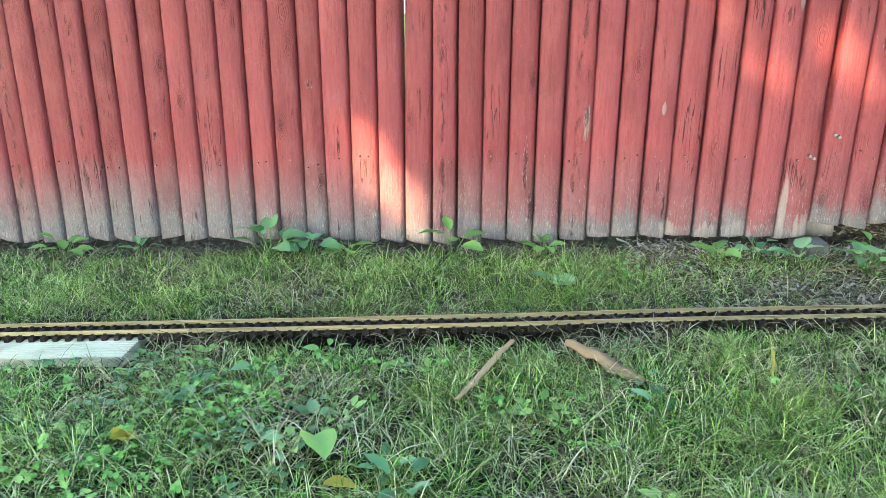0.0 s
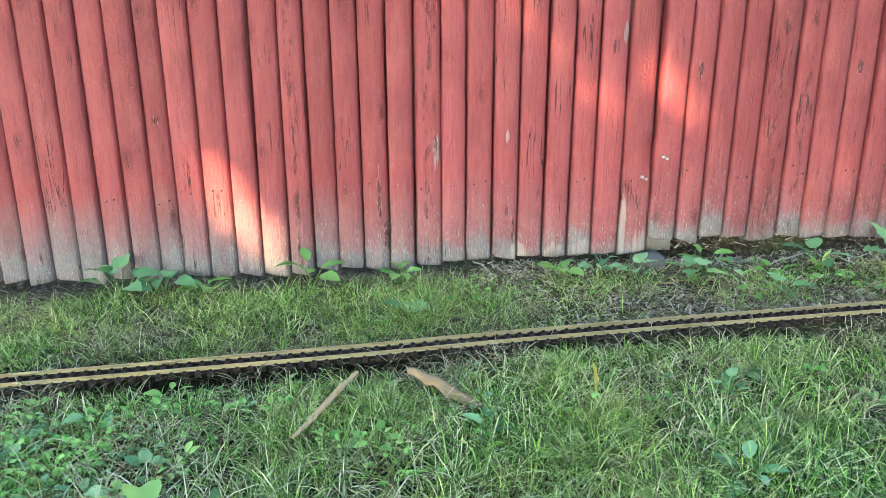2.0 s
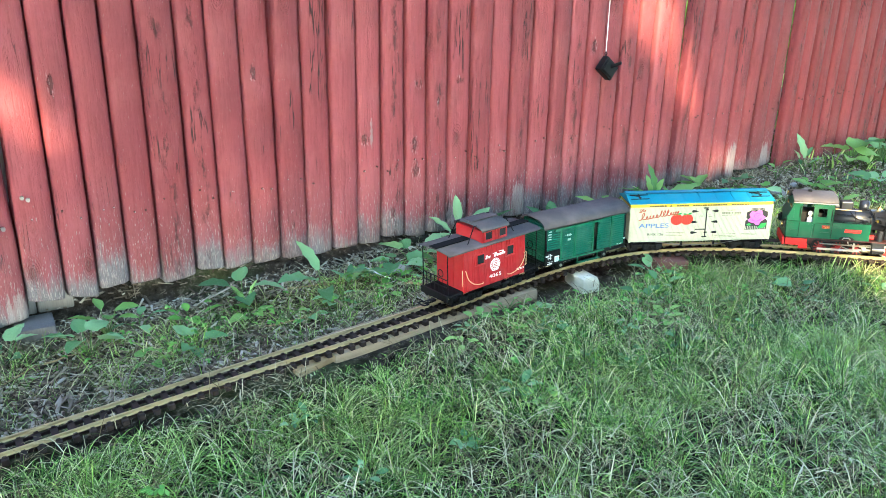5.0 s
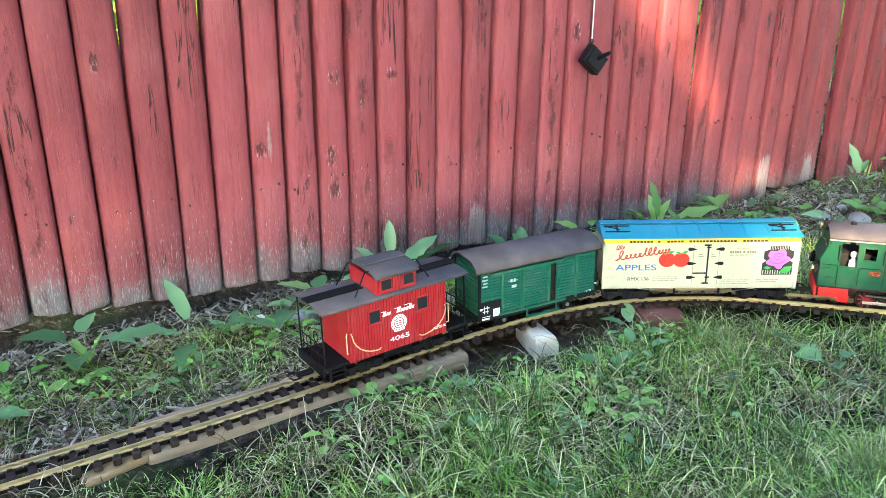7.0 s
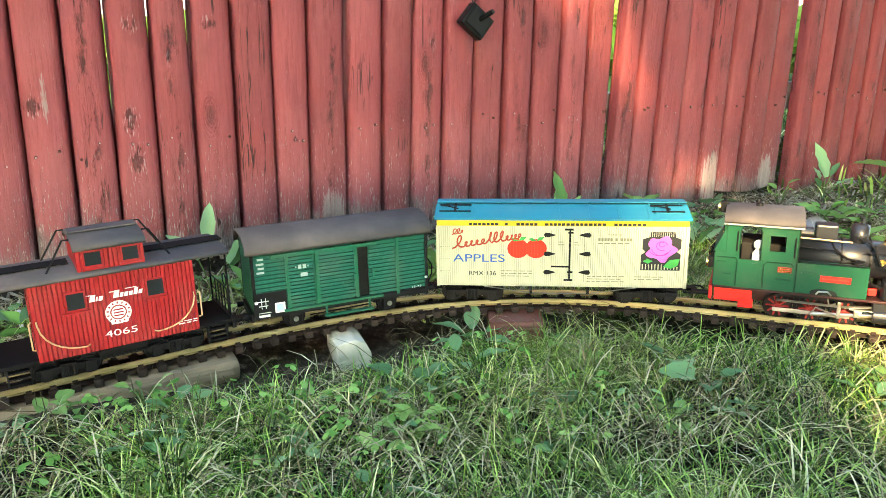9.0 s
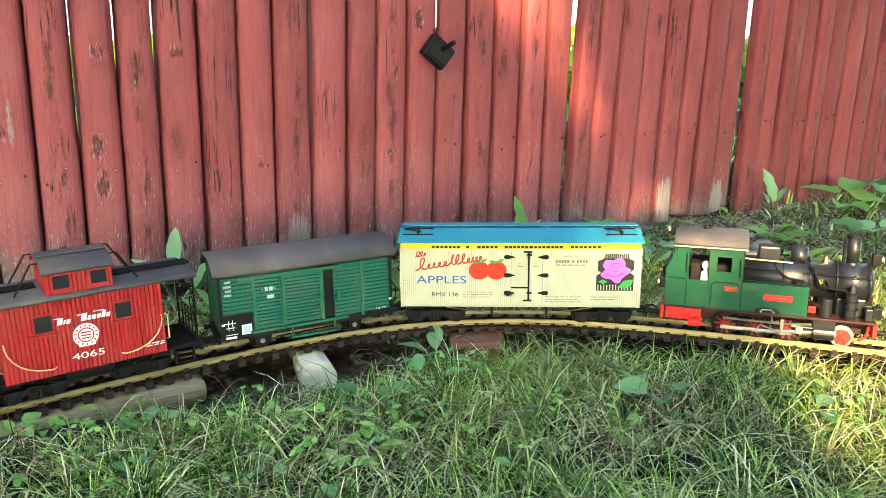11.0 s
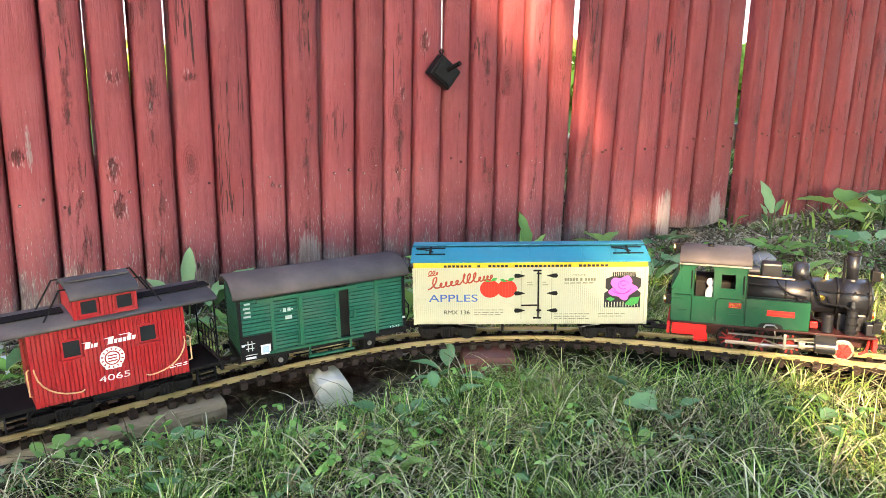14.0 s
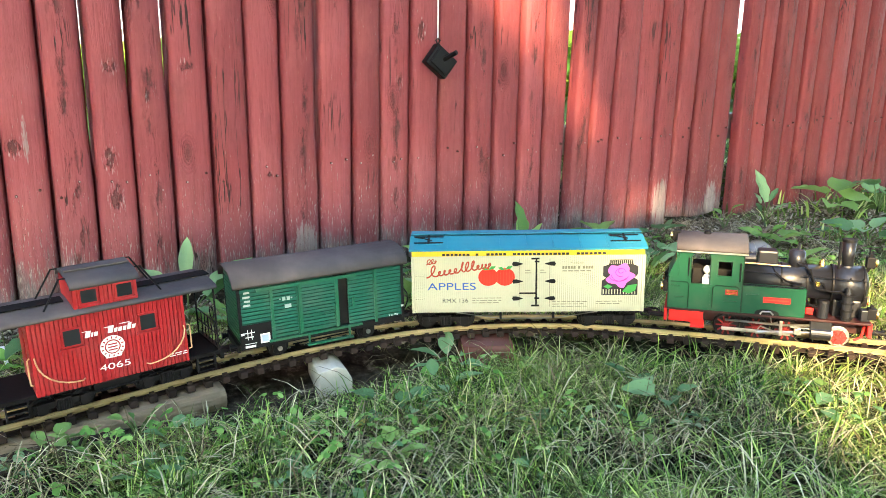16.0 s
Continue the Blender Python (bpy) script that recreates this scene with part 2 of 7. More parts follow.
    swirl = math_out(t, "MULTIPLY", math_out(t, "SINE", math_out(t, "MULTIPLY", math_out(t, "ADD", near_scar, math_out(t, "MULTIPLY", fine, 0.6)), 9.0)), halo)
    base = mixc(t, math_out(t, "MULTIPLY", swirl, 0.35, True), base, (0.105, 0.026, 0.027))
    base = mixc(t, math_out(t, "MULTIPLY", scar, 0.68), base, (0.040, 0.016, 0.014))
    fleck = math_out(t, "MULTIPLY", math_out(t, "MULTIPLY", math_out(t, "SUBTRACT", fine, 0.57, True), 14.0, True), halo)
    base = mixc(t, math_out(t, "MULTIPLY", fleck, 0.8), base, (0.47, 0.37, 0.36))
    t.links.new(base, b.inputs["Base Color"])
    t.links.new(math_out(t, "ADD", 0.38, math_out(t, "MULTIPLY", fine, 0.30)), b.inputs["Roughness"])
    hgt = math_out(t, "ADD", math_out(t, "MULTIPLY", grain, 0.4), math_out(t, "MULTIPLY", fine, 0.11))
    hgt = math_out(t, "ADD", hgt, math_out(t, "MULTIPLY", noise_out(t, v, 16, 3, 0.5, (1, 1, 0.7)), 2.0))
    hgt = math_out(t, "SUBTRACT", hgt, math_out(t, "ADD", math_out(t, "MULTIPLY", rings, 0.18), math_out(t, "MULTIPLY", knot, 0.5)))
    hgt = math_out(t, "SUBTRACT", hgt, math_out(t, "MULTIPLY", chip, 0.3))
    hgt = math_out(t, "SUBTRACT", hgt, math_out(t, "MULTIPLY", split, 0.8))
    hgt = math_out(t, "SUBTRACT", hgt, math_out(t, "ADD", math_out(t, "MULTIPLY", torn, 0.6), math_out(t, "MULTIPLY", scar, 0.9)))
    bump(t, b, hgt, 0.9, 0.005)
    return m


def leafy(name, stops, rough=0.5, through=0.35, island=True, vein=False, drift=None, spec=0.07):
    """Thin leaves: a spread of greens from piece to piece, part of the light shining through."""
    m, t, b = nodes_of(name, rough, 0, spec)
    if island:
        src = t.nodes.new("ShaderNodeNewGeometry").outputs["Random Per Island"]
    else:
        src = t.nodes.new("ShaderNodeObjectInfo").outputs["Random"]
    col = ramp(t, src, stops)
    if drift:
        p = world_pos(t)
        k = math_out(t, "MULTIPLY", math_out(t, "SUBTRACT", noise_out(t, p, 5.0, 4), 0.42, True), 2.6, True)
        col = mixc(t, k, col, mixc(t, 0.6, col, drift))
        k2 = math_out(t, "MULTIPLY", math_out(t, "SUBTRACT", noise_out(t, p, 17.0, 3), 0.5, True), 2.5, True)
        col = mixc(t, k2, col, mixc(t, 0.55, col, (0.05, 0.13, 0.03)))
    c = coords(t)
    n = noise_out(t, c, 90 if vein else 40, 3)
    col = mixc(t, math_out(t, "MULTIPLY", n, 0.5), col, mixc(t, 0.6, col, (0.01, 0.02, 0.005)))
    t.links.new(col, b.inputs["Base Color"])
    if vein:
        bump(t, b, n, 0.5, 0.003)
    tr = t.nodes.new("ShaderNodeBsdfTranslucent")
    t.links.new(col, tr.inputs[0])
    mx = nd(t, "ShaderNodeMixShader", in_Fac=through)
    t.links.new(b.outputs[0], mx.inputs[1])
    t.links.new(tr.outputs[0], mx.inputs[2])
    t.links.new(mx.outputs[0], t.nodes["Material Output"].inputs[0])
    return m


def earth():
    m, t, b = nodes_of("earth", 0.95, 0, 0.03)
    p = world_pos(t)
    n1, n2, n3 = noise_out(t, p, 3, 5), noise_out(t, p, 45, 6, 0.7), noise_out(t, p, 260, 3, 0.7)
    col = ramp(t, n2, [(0.3, (0.016, 0.012, 0.009)), (0.55, (0.075, 0.060, 0.044)), (0.75, (0.32, 0.27, 0.21))])
    col = mixc(t, math_out(t, "MULTIPLY", math_out(t, "SUBTRACT", n1, 0.45, True), 1.2), col, (0.055, 0.07, 0.03))
    sp = t.nodes.new("ShaderNodeSeparateXYZ")
    t.links.new(p, sp.inputs[0])
    # shade among the blades, put into the earth colour under the lawn; dry crumbly earth on the strip along the fence
    turf_shade = math_out(t, "MULTIPLY", math_out(t, "SUBTRACT", 1.86, math_out(t, "ADD", sp.outputs[1], math_out(t, "MULTIPLY", n2, 0.12))), 9.0, True)
    col = mixc(t, turf_shade, col, mixc(t, 1.0, col, (0.20, 0.20, 0.19), "MULTIPLY"))
    # far away the lawn takes over
    ex = math_out(t, "MAXIMUM", math_out(t, "SUBTRACT", math_out(t, "ABSOLUTE", math_out(t, "SUBTRACT", sp.outputs[0], 1.4)), 2.55), 0.0)
    ey = math_out(t, "MAXIMUM", math_out(t, "SUBTRACT", math_out(t, "ABSOLUTE", math_out(t, "SUBTRACT", sp.outputs[1], 1.55)), 0.80), 0.0)
    far = math_out(t, "MULTIPLY", math_out(t, "ADD", math_out(t, "ADD", ex, ey), math_out(t, "MULTIPLY", math_out(t, "SUBTRACT", n1, 0.5), 0.4)), 3.5, True)
    col = mixc(t, far, col, ramp(t, n2, [(0.3, (0.045, 0.080, 0.018)), (0.7, (0.13, 0.19, 0.045))]))
    t.links.new(col, b.inputs["Base Color"])
    bump(t, b, math_out(t, "ADD", n2, math_out(t, "MULTIPLY", n3, 0.5)), 0.9, 0.012)
    return m


M = {}
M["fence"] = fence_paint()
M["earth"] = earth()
# the near-black stops put the shade between blades into the blade colour
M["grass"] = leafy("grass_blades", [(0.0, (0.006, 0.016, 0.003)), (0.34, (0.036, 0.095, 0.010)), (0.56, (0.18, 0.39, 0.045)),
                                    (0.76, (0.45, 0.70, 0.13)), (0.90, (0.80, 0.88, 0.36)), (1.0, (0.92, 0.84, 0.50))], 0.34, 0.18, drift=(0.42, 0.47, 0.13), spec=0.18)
M["straw"] = leafy("dry_straw", [(0.0, (0.055, 0.043, 0.020)), (0.4, (0.20, 0.165, 0.08)), (0.75, (0.48, 0.43, 0.24)), (1.0, (0.72, 0.68, 0.44))], 0.7, 0.10)
M["clover"] = leafy("clover_leaf", [(0.0, (0.10, 0.25, 0.05)), (0.5, (0.21, 0.43, 0.09)), (1.0, (0.37, 0.62, 0.17))], 0.45, 0.3)
M["leaf"] = leafy("broad_leaf", [(0.0, (0.095, 0.225, 0.085)), (0.5, (0.20, 0.40, 0.160)), (1.0, (0.36, 0.58, 0.27))], 0.42, 0.3, False, True, spec=0.25)
M["leaf_bright"] = leafy("bright_leaf", [(0.0, (0.18, 0.37, 0.09)), (1.0, (0.34, 0.56, 0.15))], 0.45, 0.35, False, True, spec=0.25)
M["leaf_pale"] = leafy("pale_leaf", [(0.0, (0.38, 0.62, 0.15)), (1.0, (0.46, 0.70, 0.20))], 0.5, 0.3, False, True, spec=0.25)
M["leaf_yellow"] = leafy("yellow_leaf", [(0.0, (0.50, 0.40, 0.05)), (1.0, (0.62, 0.56, 0.12))], 0.5, 0.35, False, True)
M["crown"] = leafy("tree_leaf", [(0.0, (0.04, 0.09, 0.02)), (0.6, (0.07, 0.14, 0.03)), (1.0, (0.11, 0.18, 0.045))], 0.5, 0.3)
M["bush"] = leafy("bush_leaf", [(0.0, (0.16, 0.30, 0.04)), (1.0, (0.34, 0.50, 0.09))], 0.5, 0.4)
M["stem"] = paint("green_stem", (0.13, 0.20, 0.06), 0.5, 0, 0.1)
M["bark"] = wood("tree_bark", (0.10, 0.07, 0.05), (0.18, 0.14, 0.10), 2, 0.95)
M["grey_wood"] = wood("weathered_timber", (0.235, 0.178, 0.108), (0.43, 0.34, 0.22), 0)
M["grey_post"] = wood("weathered_post", (0.20, 0.18, 0.16), (0.36, 0.33, 0.29), 2)
M["post_foot"] = wood("weathered_post_foot", (0.085, 0.078, 0.072), (0.20, 0.185, 0.170), 2)
M["pale_wood"] = wood("pale_lumber", (0.56, 0.53, 0.36), (0.70, 0.67, 0.47), 0)
M["white_wood"] = wood("bleached_block", (0.68, 0.64, 0.49), (0.82, 0.78, 0.62), 1)
M["stick"] = wood("split_stick", (0.30, 0.205, 0.100), (0.47, 0.345, 0.185), 0)
M["bark_strip"] = wood("bark_strip", (0.13, 0.090, 0.048), (0.31, 0.225, 0.13), 0)
M["brick"] = paint("old_brick", (0.20, 0.075, 0.055), 0.9, 0, 0.6, 40, (0.24, 0.18, 0.15))
M["stone"] = paint("field_stone", (0.33, 0.31, 0.29), 0.85, 0, 0.5, 25, (0.18, 0.16, 0.13))
M["brass"] = paint("rail_brass", (0.57, 0.475, 0.26), 0.34, 0.8, 0.45, 30, (0.29, 0.23, 0.13))
M["sleeper"] = paint("sleeper_plastic", (0.024, 0.016, 0.013), 0.7, 0, 0.5, 50, (0.11, 0.085, 0.065))
M["soot"] = paint("matt_black", (0.006, 0.006, 0.006), 0.9, 0, 0.05, 50, (0.04, 0.035, 0.03))
M["black"] = paint("black_plastic", (0.006, 0.006, 0.007), 0.5, 0, 0.02, 50, (0.06, 0.055, 0.05))
M["satin_black"] = paint("boiler_black", (0.010, 0.011, 0.015), 0.36, 0, 0.02, 50, (0.05, 0.048, 0.046))
M["satin_black"].node_tree.nodes["Principled BSDF"].inputs["Specular IOR Level"].default_value = 0.45
M["roof_grey"] = paint("dusty_roof_grey", (0.078, 0.069, 0.068), 0.72, 0, 0.6, 40, (0.21, 0.178, 0.158))
M["panel_shadow"] = paint("dark_green_shadow", (0.006, 0.030, 0.016), 0.5, 0, 0.1)
M["loco_green"] = paint("locomotive_green", (0.010, 0.068, 0.034), 0.35, 0, 0.15)
M["wagon_green"] = paint("wagon_green", (0.014, 0.115, 0.062), 0.42, 0, 0.25)
M["board_green"] = paint("board_green", (0.013, 0.104, 0.070), 0.42, 0, 0.25)
M["bright_red"] = paint("bright_red", (0.66, 0.022, 0.020), 0.40, 0, 0.15)
M["maroon"] = paint("running_board_maroon", (0.032, 0.008, 0.009), 0.45, 0, 0.2)
M["dark_red"] = paint("frame_red", (0.26, 0.022, 0.022), 0.45, 0, 0.2)
M["caboose_red_plain"] = paint("caboose_red", (0.34, 0.018, 0.023), 0.5, 0, 0.2)
M["cream"] = grooved("cream_siding", (0.53, 0.53, 0.37), 0, 0.0034, 0.5, 0.06)
M["yellow"] = paint("yellow_band", (0.68, 0.48, 0.03), 0.5, 0, 0.05)
M["roof_blue"] = paint("blue_roof", (0.025, 0.215, 0.29), 0.5, 0, 0.15)
M["white"] = paint("white_lettering", (0.78, 0.78, 0.76), 0.5, 0, 0.05)
M["ink_blue"] = paint("blue_lettering", (0.05, 0.12, 0.42), 0.5, 0, 0.02)
M["ink_red"] = paint("red_lettering", (0.40, 0.06, 0.03), 0.5, 0, 0.02)
M["ink_black"] = paint("black_lettering", (0.03, 0.03, 0.03), 0.5, 0, 0.02)
M["ink_grey"] = paint("faded_lettering", (0.22, 0.21, 0.14), 0.5, 0, 0.02)
M["apple"] = paint("apple_red", (0.70, 0.035, 0.02), 0.5, 0, 0.02)
M["pink"] = paint("rose_pink", (0.72, 0.14, 0.52), 0.5, 0, 0.05)
M["pink_dark"] = paint("rose_shade", (0.50, 0.05, 0.36), 0.5, 0, 0.02)
M["print_green"] = paint("printed_green", (0.06, 0.34, 0.07), 0.5, 0, 0.02)
M["steel"] = paint("bright_steel", (0.46, 0.45, 0.42), 0.34, 0.9, 0.2)
M["gold"] = paint("brass_fitting", (0.72, 0.50, 0.16), 0.25, 1.0, 0.1)
M["shirt"] = paint("doll_white", (0.75, 0.74, 0.72), 0.6, 0, 0.05)
M["nail"] = paint("rusty_nail", (0.07, 0.022, 0.020), 0.8, 0, 0.5, 200, (0.30, 0.20, 0.18))
M["nail_head"] = paint("worn_nail_head", (0.42, 0.33, 0.32), 0.5, 0.3, 0.4, 200, (0.20, 0.10, 0.09))
M["dark"] = paint("dark_inside", (0.012, 0.012, 0.012), 0.8, 0, 0.1)
M["string"] = paint("white_cord", (0.72, 0.70, 0.68), 0.8, 0, 0.1)
M["faded_white"] = paint("faded_white", (0.40, 0.45, 0.42), 0.6, 0, 0.2)
M["tan"] = paint("tan_handrail", (0.62, 0.42, 0.22), 0.5, 0, 0.1)


def glass():
    m, t, b = nodes_of("window_glass", 0.05, 0, 0.3)
    b.inputs["Base Color"].default_value = (0.018, 0.022, 0.025, 1)
    b.inputs["Roughness"].default_value = 0.08
    return m


M["glass"] = glass()


# ---------------------------------------------------------------- mesh helpers
def part(name, bm, material, parent=None, label="", smooth=False):
    me = bpy.data.meshes.new(name)
    bmesh.ops.recalc_face_normals(bm, faces=bm.faces)
    bm.to_mesh(me)
    bm.free()
    me.materials.append(M[material] if isinstance(material, str) else material)
    if smooth:
        me.polygons.foreach_set("use_smooth", [True] * len(me.polygons))
    ob = new(name, me)
    ob.parent = parent
    if label:
        tagged(ob, label)
    return ob


def thing(name, m, label, category, group="", kind=""):
    ob = new(name)
    ob.empty_display_size = 0.05
    ob.matrix_world = m
    return tagged(ob, label, category, group, kind)


def bx(lo, hi, bm=None, bev=0.0):
    bm = bm or bmesh.new()
    r = bmesh.ops.create_cube(bm, size=1)["verts"]
    for v in r:
        v.co = [lo[i] + (v.co[i] + 0.5) * (hi[i] - lo[i]) for i in range(3)]
    if bev:
        es = list({e for v in r for e in v.link_edges})
        bmesh.ops.bevel(bm, geom=es, offset=bev, segments=2, affect="EDGES", profile=0.6)
    return bm


def rod(p, q, r0, r1=None, seg=14, bm=None, caps=True):
    bm = bm or bmesh.new()
    p, q = Vector(p), Vector(q)
    d = q - p
    m = Matrix.Translation((p + q) / 2) @ d.to_track_quat("Z", "Y").to_matrix().to_4x4()
    bmesh.ops.create_cone(bm, cap_ends=caps, segments=seg, radius1=r0, radius2=r0 if r1 is None else r1, depth=d.length, matrix=m)
    return bm


def tube(pts, r, seg=6, bm=None):
    """A round bar bent through the points; r may be one radius or one a point."""
    bm = bm or bmesh.new()
    pts = [Vector(p) for p in pts]
    rs = r if isinstance(r, (list, tuple)) else [r] * len(pts)
    rings = []
    for i, p in enumerate(pts):
        d = (pts[min(i + 1, len(pts) - 1)] - pts[max(i - 1, 0)]).normalized()
        a = d.cross(Vector((0.13, 0.31, 0.94))).normalized()
        b = d.cross(a)
        rings.append([bm.verts.new(p + (a * math.cos(k) + b * math.sin(k)) * rs[i]) for k in (2 * math.pi * j / seg for j in range(seg))])
    for u, v in zip(rings, rings[1:]):
        for j in range(seg):
            bm.faces.new((u[j], u[(j + 1) % seg], v[(j + 1) % seg], v[j]))
    bm.faces.new(rings[0][::-1])
    bm.faces.new(rings[-1])
    return bm


def plate(outline, y, thick=0.0006, bm=None):
    """A thin upright plate from (x, z) corners; its face lies at y and looks towards -y."""
    bm = bm or bmesh.new()
    f = [bm.verts.new((x, y, z)) for x, z in outline]
    k = [bm.verts.new((x, y + thick, z)) for x, z in outline]
    bm.faces.new(f)
    bm.faces.new(k[::-1])
    n = len(f)
    for i in range(n):
        bm.faces.new((f[i], k[i], k[(i + 1) % n], f[(i + 1) % n]))
    return bm


def extrude_x(profile, x0, x1, bm=None):
    """A closed (y, z) profile drawn out along x."""
    bm = bm or bmesh.new()
    a = [bm.verts.new((x0, y, z)) for y, z in profile]
    b = [bm.verts.new((x1, y, z)) for y, z in profile]
    n = len(a)
    for i in range(n):
        bm.faces.new((a[i], a[(i + 1) % n], b[(i + 1) % n], b[i]))
    bm.faces.new(a[::-1])
    bm.faces.new(b)
    return bm


def extrude_along(y0, y1, profile):
    """A closed (x, z) profile drawn out across, from y0 to y1."""
    bm = bmesh.new()
    a = [bm.verts.new((x, y0, z)) for x, z in profile]
    b = [bm.verts.new((x, y1, z)) for x, z in profile]
    n = len(a)
    for i in range(n):
        bm.faces.new((a[i], a[(i + 1) % n], b[(i + 1) % n], b[i]))
    bm.faces.new(a[::-1])
    bm.faces.new(b)
    return bm


def rect(x0, z0, x1, z1):
    return [(x0, z0), (x1, z0), (x1, z1), (x0, z1)]


def disc(cx, cz, rx, rz=None, n=20):
    rz = rx if rz is None else rz
    return [(cx + rx * math.cos(2 * math.pi * i / n), cz + rz * math.sin(2 * math.pi * i / n)) for i in range(n)]


def words(name, text, material, parent, x, z, y, width, height, shear=0.0):
    """Raised lettering in the built-in font, centred on (x, z), facing -y."""
    cu = bpy.data.curves.new(name, "FONT")
    cu.body, cu.extrude, cu.shear, cu.align_x, cu.align_y = text, 0.0002, shear, "CENTER", "CENTER"
    tmp = new(name + "_curve", cu)
    dg = bpy.context.evaluated_depsgraph_get()
    me = bpy.data.meshes.new_from_object(tmp.evaluated_get(dg))
    bpy.data.objects.remove(tmp)
    co = np.array([v.co for v in me.vertices])
    lo, hi = co.min(0), co.max(0)
    for v in me.vertices:
        u = ((v.co.x - (lo[0] + hi[0]) / 2) / (hi[0] - lo[0]) * width, (v.co.y - (lo[1] + hi[1]) / 2) / (hi[1] - lo[1]) * height)
        v.co = (x + u[0], y - v.co.z, z + u[1])
    me.materials.clear()
    me.materials.append(M[material])
    ob = new(name, me)
    ob.parent = parent
    return ob


def arrays_mesh(name, verts, quads, tris, material):
    me = bpy.data.meshes.new(name)
    nq, nt = len(quads), len(tris)
    me.vertices.add(len(verts))
    me.vertices.foreach_set("co", verts.astype(np.float32).ravel())
    me.loops.add(nq * 4 + nt * 3)
    me.loops.foreach_set("vertex_index", np.concatenate([quads.ravel(), tris.ravel()]).astype(np.int32))
    me.polygons.add(nq + nt)
    me.polygons.foreach_set("loop_start", np.concatenate([np.arange(nq) * 4, nq * 4 + np.arange(nt) * 3]).astype(np.int32))
    me.update(calc_edges=True)
    me.materials.append(M[material])
    return me


# ---------------------------------------------------------------- ground
def swell(x):
    """The height of the lawn: it climbs gently along the fence and levels off far away."""
    return 0.04 * (np.clip(x, -3.0, 7.0) - 0.61) - 0.0024


def hummock(x, y):
    dip = -0.032 * np.exp(-((x - 2.72) / 0.38) ** 2 - ((y - 1.79) / 0.13) ** 2)
    return dip + 0.006 * np.sin(x * 5.1 + 1.3 * y) + 0.005 * np.sin(y * 7.3 - 2.2 * x) + 0.003 * np.sin(13 * x + 9 * y) - 0.004


def ground_z(x, y):
    # unseen bank added behind the fence to keep the gap below it dark
    shade_bank = 0.11 * np.clip((y - 2.335) / 0.07, 0, 1) * np.clip((4.5 - y) / 1.5, 0, 1) * (np.abs(x) < 9)
    return swell(x) + shade_bank + hummock(x, y) * (np.abs(x) < 9) * (np.abs(y) < 9)


def build_ground():
    xs = np.concatenate([[-400, -120, -40, -15, -8, -4], np.arange(-2.4, 6.2, 0.05), [7, 9, 15, 40, 120, 400]])
    ys = np.concatenate([[-400, -120, -40, -15, -8, -4, -2], np.arange(-0.8, 3.2, 0.035), [4, 6, 9, 15, 40, 120, 400]])
    X, Y = np.meshgrid(xs, ys)
    Z = ground_z(X, Y)
    v = np.stack([X, Y, Z], -1).reshape(-1, 3)
    n = len(xs)
    i, j = np.meshgrid(np.arange(n - 1), np.arange(len(ys) - 1))
    a = (j * n + i).ravel()
    q = np.stack([a, a + 1, a + n + 1, a + n], 1)
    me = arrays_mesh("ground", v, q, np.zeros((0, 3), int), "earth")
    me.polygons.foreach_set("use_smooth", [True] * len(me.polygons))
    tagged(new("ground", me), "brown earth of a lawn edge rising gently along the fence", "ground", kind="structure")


build_ground()

# ---------------------------------------------------------------- track line
NEAR_RAIL = [(-2.4, 1.33), (-1.4, 1.44), (-0.52, 1.535), (0.23, 1.606), (0.6, 1.642), (0.955, 1.685), (1.376, 1.723), (1.75, 1.752), (2.08, 1.772),
             (2.23, 1.786), (2.36, 1.804), (2.44, 1.815), (2.57, 1.829), (2.66, 1.833), (2.76, 1.829), (2.85, 1.815), (2.93, 1.79), (3.03, 1.742),
             (3.12, 1.677), (3.19, 1.608), (3.25, 1.548), (3.33, 1.460), (3.41, 1.37), (3.60, 1.163), (3.8, 0.95), (4.0, 0.74)]


def smooth_line(pts, step=0.01):
    p = np.array(pts, float)
    d = np.r_[0, np.cumsum(np.hypot(*np.diff(p, axis=0).T))]
    s = np.arange(0, d[-1], step)
    out = np.stack([np.interp(s, d, p[:, k]) for k in (0, 1)], 1)
    for _ in range(40):
        out[1:-1] = 0.25 * out[:-2] + 0.5 * out[1:-1] + 0.25 * out[2:]
    return out


near = smooth_line(NEAR_RAIL)
tan = np.gradient(near, axis=0)
tan /= np.hypot(tan[:, 0], tan[:, 1])[:, None]
CL = near + np.stack([-tan[:, 1], tan[:, 0]], 1) * 0.0237
CL_S = np.r_[0, np.cumsum(np.hypot(*np.diff(CL, axis=0).T))]
RAIL_TOP = 0.036


def on_track(s):
    """Place and unit heading of the track's middle line at s metres along it; z is the top of the rails."""
    x, y = np.interp(s, CL_S, CL[:, 0]), np.interp(s, CL_S, CL[:, 1])
    x2, y2 = np.interp(s + 0.01, CL_S, CL[:, 0]), np.interp(s + 0.01, CL_S, CL[:, 1])
    h = np.array([x2 - x, y2 - y]) / math.hypot(x2 - x, y2 - y)
    return np.array([x, y, swell(x) + RAIL_TOP]), h


def s_near(x, y):
    return float(CL_S[np.argmin(np.hypot(CL[:, 0] - x, CL[:, 1] - y))])


def track_distance(x, y):
    """How far points lie from the middle of the track."""
    c = CL[::4]
    out = np.full(len(x), 9.0)
    for k in range(0, len(x), 20000):
        out[k:k + 20000] = np.min(np.hypot(x[k:k + 20000, None] - c[None, :, 0], y[k:k + 20000, None] - c[None, :, 1]), 1)
    return out


